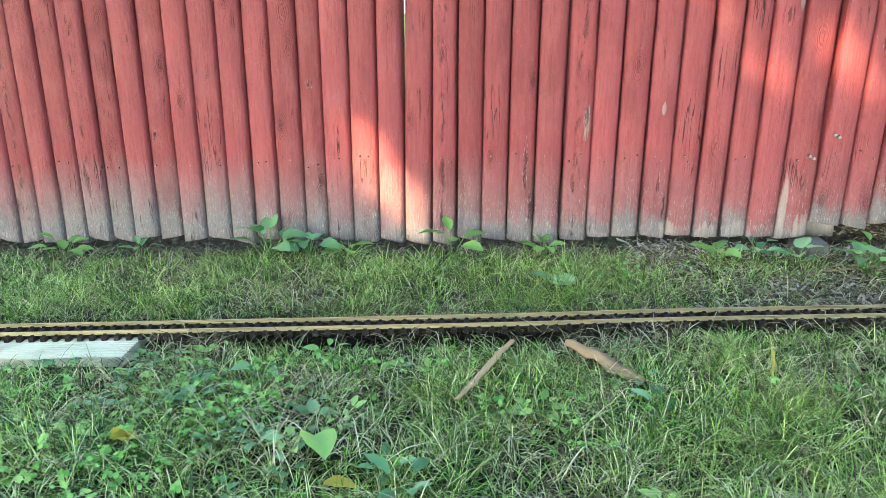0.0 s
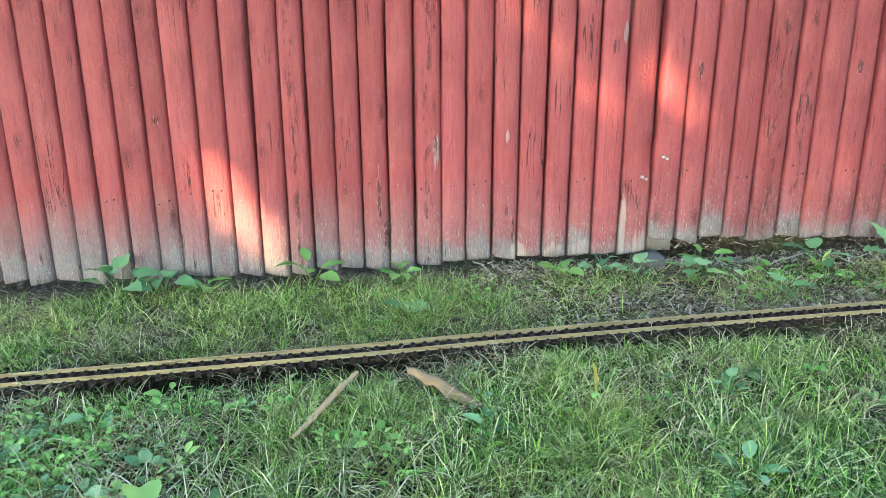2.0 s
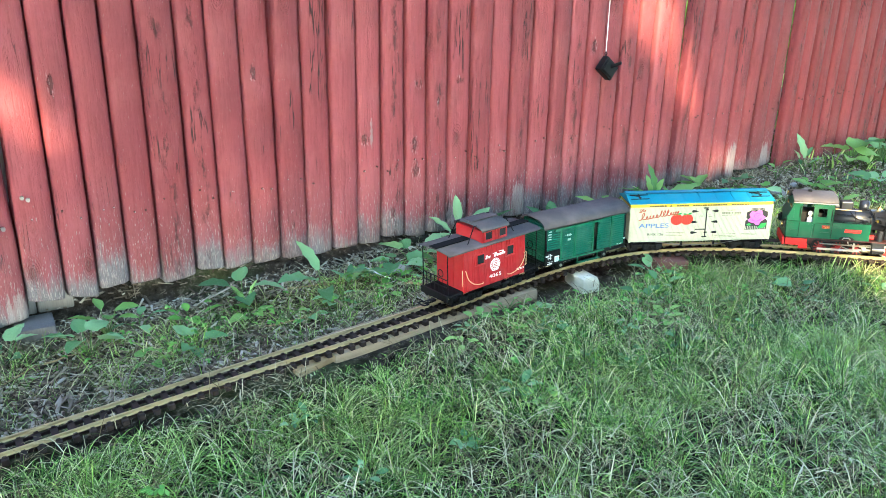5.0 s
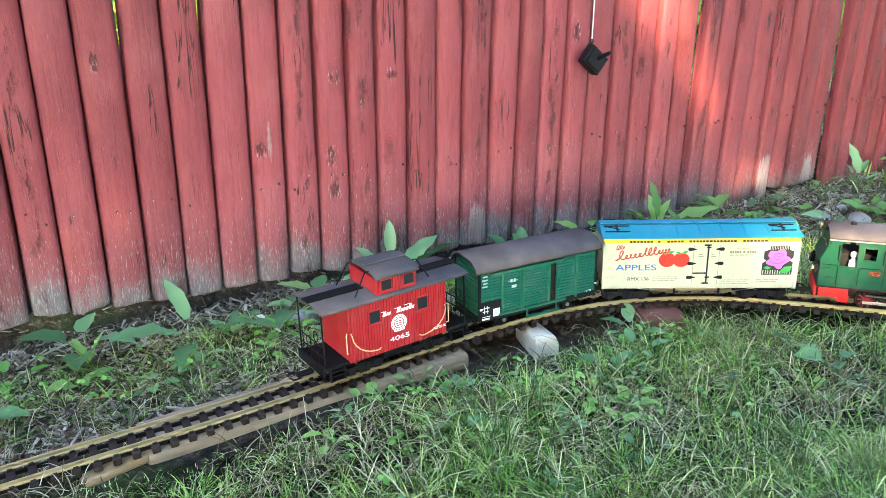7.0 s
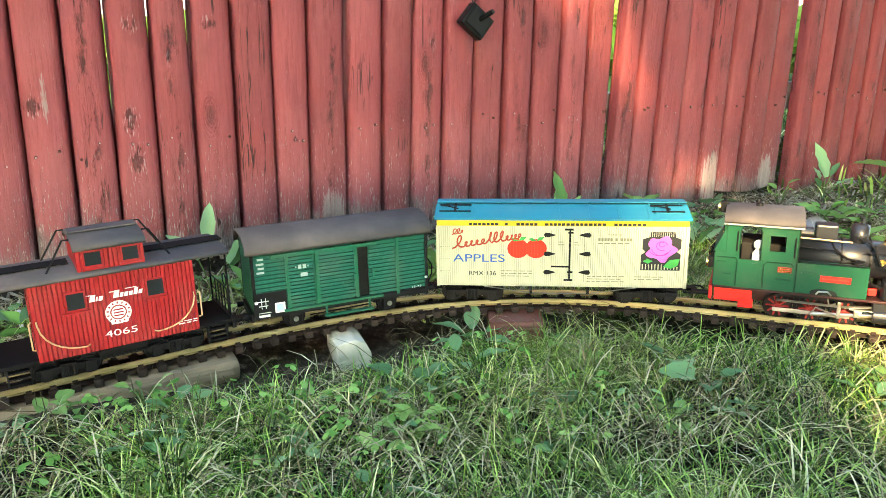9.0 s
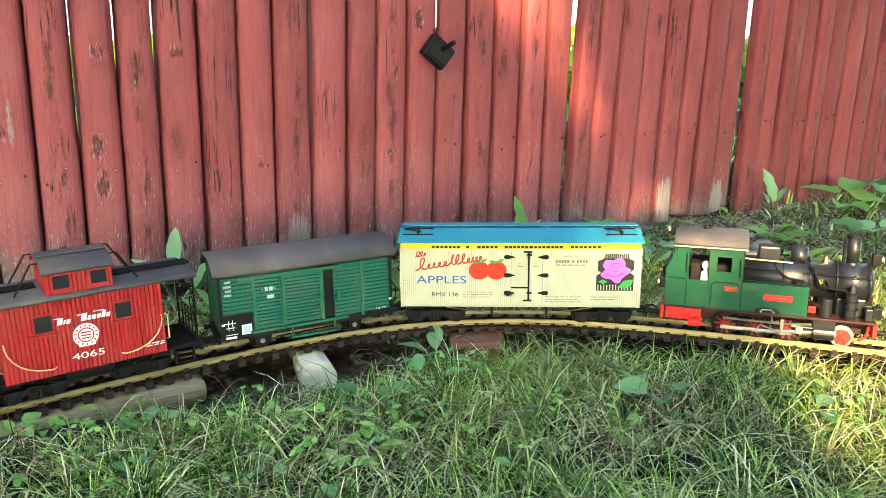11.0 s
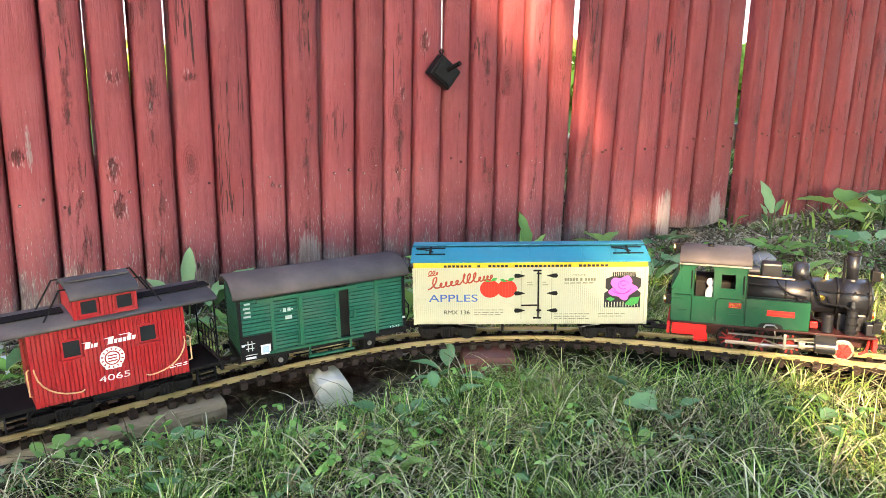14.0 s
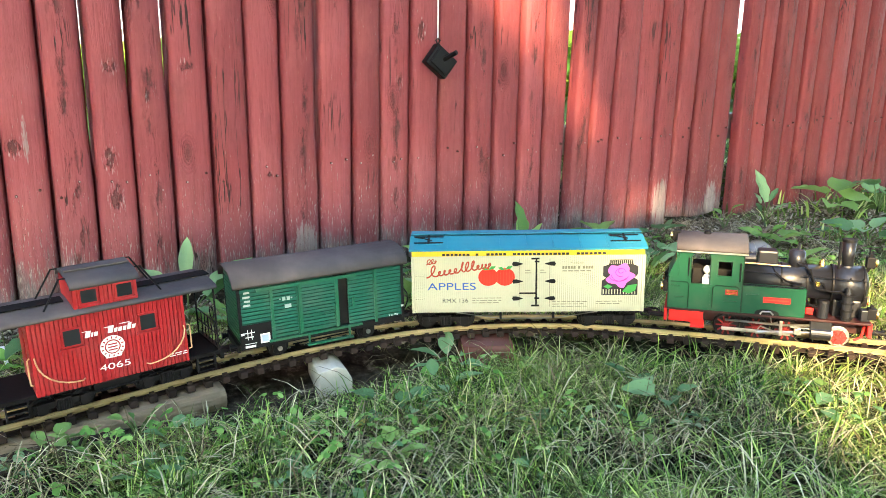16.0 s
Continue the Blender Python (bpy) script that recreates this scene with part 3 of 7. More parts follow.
def set_pose(x, y, z, heading, tilt=0.0):
    return pose(x, y, z, 0, -tilt, heading)

# ---------------------------------------------------------------- fence
EDGES = [-1.40, -1.323, -1.245, -1.166, -1.088, -1.007, -0.93, -0.851, -0.77, -0.69, -0.611, -0.527, -0.447, -0.37, -0.287, -0.21, -0.132, -0.05,
         0.019, 0.099, 0.179, 0.258, 0.339, 0.411, 0.486, 0.56, 0.637, 0.712, 0.79, 0.862, 0.939, 1.012, 1.089, 1.164, 1.236, 1.313, 1.402,
         1.483, 1.556, 1.626, 1.702, 1.784, 1.858, 1.934, 2.015, 2.089, 2.163, 2.24, 2.316, 2.390, 2.465, 2.536, 2.613, 2.687, 2.760, 2.838,
         2.918, 2.984, 3.059, 3.132, 3.212, 3.285, 3.362, 3.437, 3.512, 3.584, 3.658, 3.739, 3.822, 3.893, 3.967, 4.046, 4.129]
EAST_EDGES = [4.160, 4.222, 4.292, 4.371, 4.431, 4.497, 4.575, 4.658, 4.737] + [4.816 + 0.0775 * i for i in range(20)]
FENCE_Y = 2.252


def fence_foot(x):
    return float(np.interp(x, [-1.4, -1.0, -0.49, 0.05, 0.4, 0.73, 1.05, 1.39, 1.41, 1.6, 2.2, 2.8, 3.3, 3.9, 4.11, 4.14, 6.5],
                           [-0.06, -0.047, -0.018, 0.002, 0.016, 0.031, 0.055, 0.068, 0.104, 0.112, 0.117, 0.124, 0.128, 0.142, 0.146, 0.10, 0.13]))


# joints that stand open high up: the edge between two pickets, from and to what height, and how far each picket shrinks back
SLITS = {1.402: (0.3, 1.7, 0.0050), 0.258: (0.45, 0.8, 0.0022), 0.79: (0.6, 1.5, 0.0026), 1.313: (0.6, 1.7, 0.0030), 2.015: (0.6, 0.8, 0.0030), 2.163: (0.5, 0.7, 0.0026), 2.390: (0.32, 1.7, 0.0032),
         2.465: (0.45, 1.7, 0.0034), 2.536: (0.4, 0.7, 0.0026), 2.838: (0.3, 1.7, 0.0030)}


def picket_mesh(w, rng, length=1.7, thin=False, joint=1.0, left=None, right=None):
    """One half-round picket, its foot at z = 0, rounded face towards -y: slightly bent, tapered and uneven."""
    bm = bmesh.new()
    rows = [0, 0.006, 0.03, 0.10, 0.2, 0.32, 0.45, 0.6, 0.78, 1.0, 1.25, 1.5, length]
    cols = 9
    bow, ph = rng.uniform(-0.002, 0.002), rng.uniform(0, 6)
    cut = rng.uniform(-0.010, 0.010)
    slit = (joint * rng.uniform(0.0013, 0.0037), joint * rng.uniform(0.0013, 0.0037))
    back = 0.017 if thin else 0.0285
    arc = [math.pi * j / cols for j in range(cols + 1)]
    grid = []
    for k, z in enumerate(rows):
        narrow = 1.0 + 0.012 * math.sin(3.1 * z + ph) - (0.015 if k == 0 else 0)
        out = [(-w / 2 - 0.0006, back + 0.0015), (-w / 2 + slit[0], back)]
        for j, a in enumerate(arc):
            half = w / 2 - slit[0 if a < 1.57 else 1]
            y = 0.014 - math.sin(a) ** 0.36 * 0.029 * (0.96 if k == 0 else 1) + 0.0016 * math.sin(9 * z + ph * 3 + j * 2.1) * math.sin(a) + rng.uniform(-0.0006, 0.0006)
            out.append((-math.cos(a) * half, y))
        out += [(w / 2 - slit[1], back), (w / 2 + 0.0006, back + 0.0015)]
        pull = [g[2] if g and g[0] <= z <= g[1] else 0 for g in (left, right)]
        out = [(x + pull[0] if x < -w * 0.3 else x - pull[1] if x > w * 0.3 else x, y) for x, y in out]
        grid.append([bm.verts.new((x * narrow + bow * math.sin(z * 2.2 + ph), y, z + (-cut * x * 2 / w if k < 3 else 0))) for x, y in out])
    cols = len(grid[0]) - 1
    for u, v in zip(grid, grid[1:]):
        for j in range(cols):
            bm.faces.new((u[j], u[j + 1], v[j + 1], v[j]))
        bm.faces.new((u[cols], u[0], v[0], v[cols]))
    bm.faces.new(grid[0])
    bm.faces.new(grid[-1][::-1])
    return bm


def build_panel(edges, label, posts, seed, lean=None):
    rng = random.Random(seed)
    x0, x1 = edges[0], edges[-1]
    panel = thing("fence_panel", pose((x0 + x1) / 2, FENCE_Y, 0), label, "fence", kind="structure")
    inv = panel.matrix_world.inverted()
    for k_n, (a, b) in enumerate(zip(edges, edges[1:])):
        k_side = k_n % 2
        x, w = (a + b) / 2, (b - a) + rng.uniform(0.001, 0.004)
        foot = fence_foot(x) + rng.uniform(-0.008, 0.008) * (2.2 if 3.5 < x < 4.12 else 1)
        tip = lean(x) if lean else rng.uniform(-0.2, 0.2)
        thin = min(abs(b - 3.512), abs(a - 3.525), abs(b - 4.129), abs(a - 4.160)) < 0.001
        bm = picket_mesh(w, rng, thin=thin, joint=1.5 if x > 3.0 else 1.0, left=SLITS.get(a), right=SLITS.get(b))
        ob = part("picket", bm, "fence", panel, smooth=True)
        ob.matrix_parent_inverse = inv
        ob.matrix_basis = pose(x, FENCE_Y + 0.023 + (0.002 if k_side else -0.002) + rng.uniform(-0.0015, 0.0015), foot, 0, tip, rng.uniform(-1.5, 1.5))
    for h in (0.235, 1.35):
        bm = bmesh.new()
        za, zb = h + swell(x0) - 0.0, h + swell(x1) - 0.0
        c = [(x0, za), (x1, zb), (x1, zb + 0.075), (x0, za + 0.075)]
        plate([(x - (x0 + x1) / 2, z) for x, z in c], 0.056, 0.038, bm)
        part("stringer", bm, "grey_post", panel, "bare grey rail behind the pickets")
    for px, pw, pz in posts:
        bm = bx((px - pw / 2 - (x0 + x1) / 2, 0.095, swell(px) - 0.1), (px + pw / 2 - (x0 + x1) / 2, 0.095 + pw, pz), None, 0.006)
        part("post", bm, "grey_post", panel, "weathered grey wooden post")
    if posts and posts[0][0] == 1.375:
        part("post_foot", bx((1.367 - (x0 + x1) / 2, -0.030, -0.03), (1.449 - (x0 + x1) / 2, 0.060, 0.061), None, 0.003), "post_foot", panel, "dark weathered foot of the fence post")
    # nail heads along the lower stringer: pale worn heads sunk in dark dimples
    heads, holes = bmesh.new(), bmesh.new()
    for a, b in zip(edges, edges[1:]):
        for k in (0.34, 0.68):
            if rng.random() < 0.14:
                continue
            x = a + (b - a) * (k + rng.uniform(-0.12, 0.12)) - (x0 + x1) / 2
            z = 0.335 + swell(x + (x0 + x1) / 2) + rng.uniform(-0.018, 0.018) - 0.066
            rod((x, 0.0062, z), (x, 0.012, z), 0.0024, 0.0028, 8, holes)
            if rng.random() < 0.7:
                rod((x + 0.0005, 0.0054, z + 0.0004), (x + 0.0005, 0.010, z + 0.0004), 0.0015, 0.0017, 7, heads)
    tagged(part("nail_holes", holes, "nail", panel), "dark dimples round the nails", kind="stuff")
    tagged(part("nail_heads", heads, "nail_head", panel), "pale worn nail heads", kind="stuff")
    return panel


def east_lean(x):
    return 0.35 + 0.35 * math.sin(x * 31.0)


def mid_lean(x):
    if x > 3.53:
        return float(np.interp(x, [3.55, 3.62, 3.70, 3.78, 3.86, 3.93, 4.0, 4.09], [1.3, 1.8, 1.4, 0.4, 0.4, 1.1, 0.5, 0.0]))
    return 0.22 * math.sin(x * 9.1) + 0.1


i_gate = EDGES.index(1.402)
build_panel(EDGES[:i_gate + 1], "red-painted half-round picket fence with faded grey feet", [(1.375, 0.09, 1.5), (-1.2, 0.09, 1.5)], 3)
# the post at 1.462 is added to block light through the joint at 1.402
build_panel(EDGES[i_gate:EDGES.index(3.512) + 1], "red-painted half-round picket fence hanging above the earth", [(2.62, 0.09, 1.5), (1.462, 0.08, 1.5)], 5, mid_lean)
build_panel([3.525] + EDGES[EDGES.index(3.584):], "weathered red pickets with open cracks and chipped feet", [(4.085, 0.075, 0.40)], 6, mid_lean)
build_panel(EAST_EDGES, "red-painted picket fence reaching down to the ground", [(5.5, 0.09, 1.5)], 7, east_lean)


def screws(x, z, n):
    t = thing("screw_pair", pose(x, FENCE_Y - 0.001, z), "two bright screw heads in a red picket", "screw")
    for i in range(n):
        bm = rod((0.011 * i, 0.006, -0.006 * i), (0.011 * i, -0.004, -0.006 * i), 0.0045, 0.004, 12)
        bx((0.011 * i - 0.003, -0.0045, -0.006 * i - 0.0006), (0.011 * i + 0.003, -0.0038, -0.006 * i + 0.0006), bm)
        part("screw_head", bm, "steel", t)


screws(1.426, 0.359, 2)
screws(1.37, 0.300, 2)


def hanging_box():
    b = thing("hanging_box", pose(3.111, FENCE_Y - 0.012, 0.583), "black plastic box hung corner-down on a white cord", "box")
    q = pose(0, -0.016, 0, 0, 38, 0)
    bm = bx((-0.031, -0.012, -0.026), (0.031, 0.014, 0.026), None, 0.004)
    part("case", bm, "black", b).matrix_basis = q
    bm = bx((-0.024, -0.0165, -0.019), (0.024, -0.012, 0.019), None, 0.002)
    part("cover", bm, "black", b).matrix_basis = q
    bm = rod((0.004, -0.028, 0.004), (0.018, -0.060, 0.020), 0.006, 0.005, 12)
    part("spout", bm, "black", b)
    for sx, sz in ((-1, -1), (1, -1), (-1, 1), (1, 1)):
        bm = rod((sx * 0.026, -0.0125, sz * 0.021), (sx * 0.026, -0.0145, sz * 0.021), 0.0028, None, 10)
        part("corner_screw", bm, "dark", b).matrix_basis = q
    bm = tube([(0, -0.006, 0.036), (-0.005, -0.006, 0.046), (0.0, -0.006, 0.052), (0.005, -0.006, 0.046), (0, -0.006, 0.036)], 0.0018, 6)
    part("hanger_ring", bm, "black", b)
    bm = tube([(0, -0.006, 0.05), (-0.001, -0.005, 0.3), (-0.003, -0.004, 0.62), (-0.003, 0.0, 0.70)], 0.0016, 6)
    part("cord", bm, "string", b)


hanging_box()


# ---------------------------------------------------------------- track
def rail_section():
    """Half-profile points of a small flat-bottomed rail: (across, up)."""
    return [(-0.0035, -0.0083), (0.0035, -0.0083), (0.0035, -0.0071), (0.0008, -0.0062), (0.0008, -0.0025), (0.0014, -0.0018), (0.0014, -0.0003),
            (0.0009, 0), (-0.0009, 0), (-0.0014, -0.0003), (-0.0014, -0.0018), (-0.0008, -0.0025), (-0.0008, -0.0062), (-0.0035, -0.0071)]


def sweep(section, side, s0, s1, step=0.02):
    bm = bmesh.new()
    rings = []
    for s in np.linspace(s0, s1, max(2, int((s1 - s0) / step) + 1)):
        p, h = on_track(s)
        nx, ny = -h[1], h[0]
        rings.append([bm.verts.new((p[0] + nx * (side + a), p[1] + ny * (side + a), p[2] + u)) for a, u in section])
    n = len(section)
    for u, v in zip(rings, rings[1:]):
        for j in range(n):
            bm.faces.new((u[j], u[(j + 1) % n], v[(j + 1) % n], v[j]))
    bm.faces.new(rings[0])
    bm.faces.new(rings[-1][::-1])
    return bm


def build_track():
    track = tagged(new("model_railway_track"), "brass model railway track on dark brown sleepers, packed up on timber", "track", kind="structure")
    s_from, s_to, piece = 0.2, float(CL_S[-1]) - 0.05, 0.30
    s = s_from
    while s < s_to:
        e = min(s + piece - 0.0003, s_to)
        for side in (-0.0237, 0.0237):
            part("rail", sweep(rail_section(), side, s, e), "brass", track)
            p, h = on_track(s)
            for off in (-0.0032, 0.0032):
                bm = bx((-0.016, -0.0009, -0.0068), (0.016, 0.0009, -0.0022), None, 0.0005)
                j = part("fishplate", bm, "brass", track)
                j.matrix_basis = set_pose(p[0] - h[1] * (side + off * 0.7), p[1] + h[0] * (side + off * 0.7), p[2], math.degrees(math.atan2(h[1], h[0])), 2.3)
        s += piece
    bm = bx((-0.0058, -0.038, -0.0195), (0.0058, 0.038, -0.0092), None, 0.0012)
    for y in (-0.0237, 0.0237):
        for d in (-0.0056, 0.0056):
            bx((-0.0035, y + d - 0.0018, -0.0092), (0.0035, y + d + 0.0018, -0.0058), bm)
    first = part("sleeper", bm, "sleeper", track)
    n = 0
    for s in np.arange(s_from + 0.0137, s_to, 0.02735):
        p, h = on_track(s)
        ob = first if n == 0 else new("sleeper", first.data)
        ob.parent = track
        ob.matrix_basis = set_pose(p[0], p[1], p[2], math.degrees(math.atan2(h[1], h[0])) + 0.8 * math.sin(n * 1.7), 2.3)
        n += 1
    # flexible webs that tie the sleepers together under each rail
    for side in (-0.021, 0.021):
        part("sleeper_web", sweep([(-0.002, -0.0185), (0.002, -0.0185), (0.002, -0.0125), (-0.002, -0.0125)], side, s_from, s_to), "sleeper", track)


build_track()


def beam(name, x0, x1, y0, y1, top0, thick, width, material, label, category, rounded=0.012, roll=0):
    """A timber lying from (x0, y0) to (x1, y1), its upper face at top0 above the lawn's slope."""
    L = math.hypot(x1 - x0, y1 - y0)
    bm = bx((-L / 2, -width / 2, -thick), (L / 2, width / 2, 0), None, rounded)
    for v in bm.verts:
        v.co.z += 0.0025 * math.sin(v.co.x * 23 + v.co.y * 60)
        v.co.y += 0.002 * math.sin(v.co.x * 17)
    xm, ym = (x0 + x1) / 2, (y0 + y1) / 2
    ob = part(name, bm, material)
    ob.matrix_basis = pose(xm, ym, float(swell(xm)) + top0, roll, -2.3, math.degrees(math.atan2(y1 - y0, x1 - x0)))
    return tagged(ob, label, category)


def ribbed_plank():
    """A length of ribbed decking board under the track, its edge towards the lawn."""
    prof, n, w = [(-0.075, -0.040), (-0.075, -0.004)], 13, 0.142
    for k in range(n):
        y = -0.074 + w * k / n
        prof += [(y, -0.0008), (y + 0.002, 0.0), (y + w / n - 0.0042, 0.0), (y + w / n - 0.0026, -0.0034), (y + w / n - 0.001, -0.0034)]
    prof += [(0.070, 0.0), (0.070, -0.040)]
    x0, x1, y0, y1 = -0.98, -0.205, 1.487, 1.546
    L = math.hypot(x1 - x0, y1 - y0)
    ob = part("support_plank", extrude_x(prof, -L / 2, L / 2), "pale_wood")
    ob.matrix_basis = pose((x0 + x1) / 2, (y0 + y1) / 2, float(swell((x0 + x1) / 2)) + 0.0160, 0, -2.3, math.degrees(math.atan2(y1 - y0, x1 - x0)))
    tagged(ob, "pale ribbed decking board packed under the railway track", "plank")


ribbed_plank()
beam("support_timber", 1.93, 2.515, 1.804, 1.850, 0.0160, 0.036, 0.110, "grey_wood", "rounded weathered timber lying under the railway track", "timber", 0.012)
beam("wood_sliver", 1.845, 1.972, 1.752, 1.778, 0.012, 0.014, 0.026, "stick", "pale split piece of wood beside the track", "wood", 0.004)


def white_block():
    bm = extrude_along(-0.045, 0.04, [(-0.027, -0.055), (0.027, -0.055), (0.027, -0.024), (0.018, -0.006), (0.003, 0.0), (-0.027, -0.005)])
    bmesh.ops.bevel(bm, geom=bm.edges[:], offset=0.0012, segments=1, affect="EDGES")
    ob = part("wooden_block", bm, "white_wood")
    ob.matrix_basis = pose(2.690, 1.822, float(swell(2.69)) + 0.0160, 0, -2, -6)
    tagged(ob, "bleached white wooden block wedged under the track", "block")


def half_brick():
    bm = bx((-0.045, -0.042, -0.05), (0.045, 0.05, 0), None, 0.004)
    rng = random.Random(4)
    for v in bm.verts:
        v.co += Vector((rng.uniform(-1, 1), rng.uniform(-1, 1), rng.uniform(-1, 1))) * 0.0025
    ob = part("brick", bm, "brick")
    ob.matrix_basis = pose(2.960, 1.765, float(swell(2.97)) + 0.0135, 0, -2, -26)
    tagged(ob, "pale red weathered brick packed under the track", "brick")


white_block()
half_brick()


# ---------------------------------------------------------------- train
def wheel(parent, x, y, r, name="wheel", spokes=0, face="black", rim="black", half=False):
    """A flanged wheel standing on the rail; the outer face looks away from the middle."""
    o = -1 if y < 0 else 1
    bm = rod((x, y - 0.003, r), (x, y + 0.003, r), r, r, 24)
    rod((x, y - o * 0.003, r), (x, y - o * 0.0045, r), r + 0.0025, r + 0.0025, 24, bm)
    w = part(name, bm, rim, parent)
    yf = y + o * 0.0031
    if spokes:
        for k in range(spokes):
            a = 2 * math.pi * k / spokes
            d = Vector((math.cos(a), 0, math.sin(a)))
            bm = tube([Vector((x, yf + o * 0.0006, r)) + d * 0.002, Vector((x, yf + o * 0.0006, r)) + d * (r * 0.86)], 0.0016, 6)
            part("spoke", bm, face, w)
        bm = rod((x, yf, r), (x, yf + o * 0.003, r), r * 0.28, r * 0.24, 14)
        part("hub", bm, face, w)
        bm = rod((x, yf - o * 0.0005, r), (x, yf + o * 0.0004, r), r * 0.82, r * 0.82, 24)
        part("wheel_centre", bm, "dark_red" if face == "bright_red" else "dark", w)
    else:
        bm = rod((x, yf - o * 0.0004, r), (x, yf + o * 0.0008, r), r * 0.8, r * 0.74, 22)
        part("wheel_centre", bm, face, w)
        bm = rod((x, yf, r), (x, yf + o * 0.003, r), r * 0.25, r * 0.2, 12)
        part("hub", bm, face, w)
    return w


def axle(parent, x, r, gauge=0.0232):
    for y in (-gauge, gauge):
        wheel(parent, x, y, r)
    part("axle", rod((x, -gauge, r), (x, gauge, r), 0.002, None, 8), "steel", parent)


def coupler(parent, x, way):
    bm = bx((min(x, x + way * 0.03), -0.006, 0.016), (max(x, x + way * 0.03), 0.006, 0.022), None, 0.0015)
    tube([(x + way * 0.028, -0.013, 0.019), (x + way * 0.040, -0.012, 0.019), (x + way * 0.043, 0, 0.019), (x + way * 0.040, 0.012, 0.019), (x + way * 0.028, 0.013, 0.019), (x + way * 0.028, -0.013, 0.019)], 0.0018, 6, bm)
    part("coupling", bm, "black", parent)


def bogie(parent, x, r=0.0155, half=0.033):
    bm = bx((x - 0.03, -0.012, r), (x + 0.03, 0.012, r + 0.012), None, 0.001)
    g = part("bogie_frame", bm, "black", parent)
    for y in (-0.035, 0.035):
        bm = bx((x - half - 0.012, y - 0.003, r - 0.002), (x + half + 0.012, y + 0.003, r + 0.007), None, 0.001)
        for k in (-half, half):
            bx((x + k - 0.007, y - 0.0055, r - 0.007), (x + k + 0.007, y + 0.0045, r + 0.008), bm, 0.001)
        bx((x - 0.010, y - 0.005, r - 0.008), (x + 0.010, y + 0.004, r + 0.010), bm, 0.001)
        for i in range(3):
            rod((x - 0.006 + 0.006 * i, y - 0.0055, r - 0.007), (x - 0.006 + 0.006 * i, y - 0.0055, r + 0.008), 0.0018, None, 8, bm)
        part("side_frame", bm, "black", g)
    for k in (-half, half):
        axle(parent, x + k, r)


def small_print(parent, x0, z0, x1, rows, gap, material="ink_grey", seed=1, h=0.0011):
    """Rows of fine print too small to read, as short bars."""
    rng = random.Random(seed)
    bm = bmesh.new()
    for k in range(rows):
        x = x0
        while x < x1 - 0.004:
            w = rng.uniform(0.004, 0.013)
            plate(rect(x, z0 - k * gap, min(x + w, x1), z0 - k * gap + h), SIDE - 0.0005, 0.0005, bm)
            x += w + 0.0022
    part("small_print", bm, material, parent)


def place(ob, s, base):
    """Stands a vehicle on the track with its two pivots s +- base / 2."""
    a, b = on_track(s - base / 2)[0], on_track(s + base / 2)[0]
    m = (a + b) / 2
    d = b - a
    ob.matrix_world = pose(m[0], m[1], m[2], 0, -math.degrees(math.atan2(d[2], math.hypot(d[0], d[1]))), math.degrees(math.atan2(d[1], d[0])))


def roof_profile(hw, z, rise, n=10, edge=0.004):
    top = [(hw * math.cos(math.pi * k / n), z + rise * math.sin(math.pi * k / n) ** 0.9) for k in range(n + 1)]
    under = [(hw * 0.985 * math.cos(math.pi * k / n), z - edge + (rise - 0.001) * math.sin(math.pi * k / n) ** 0.9) for k in range(n, -1, -1)]
    return top + under


SIDE = -0.052


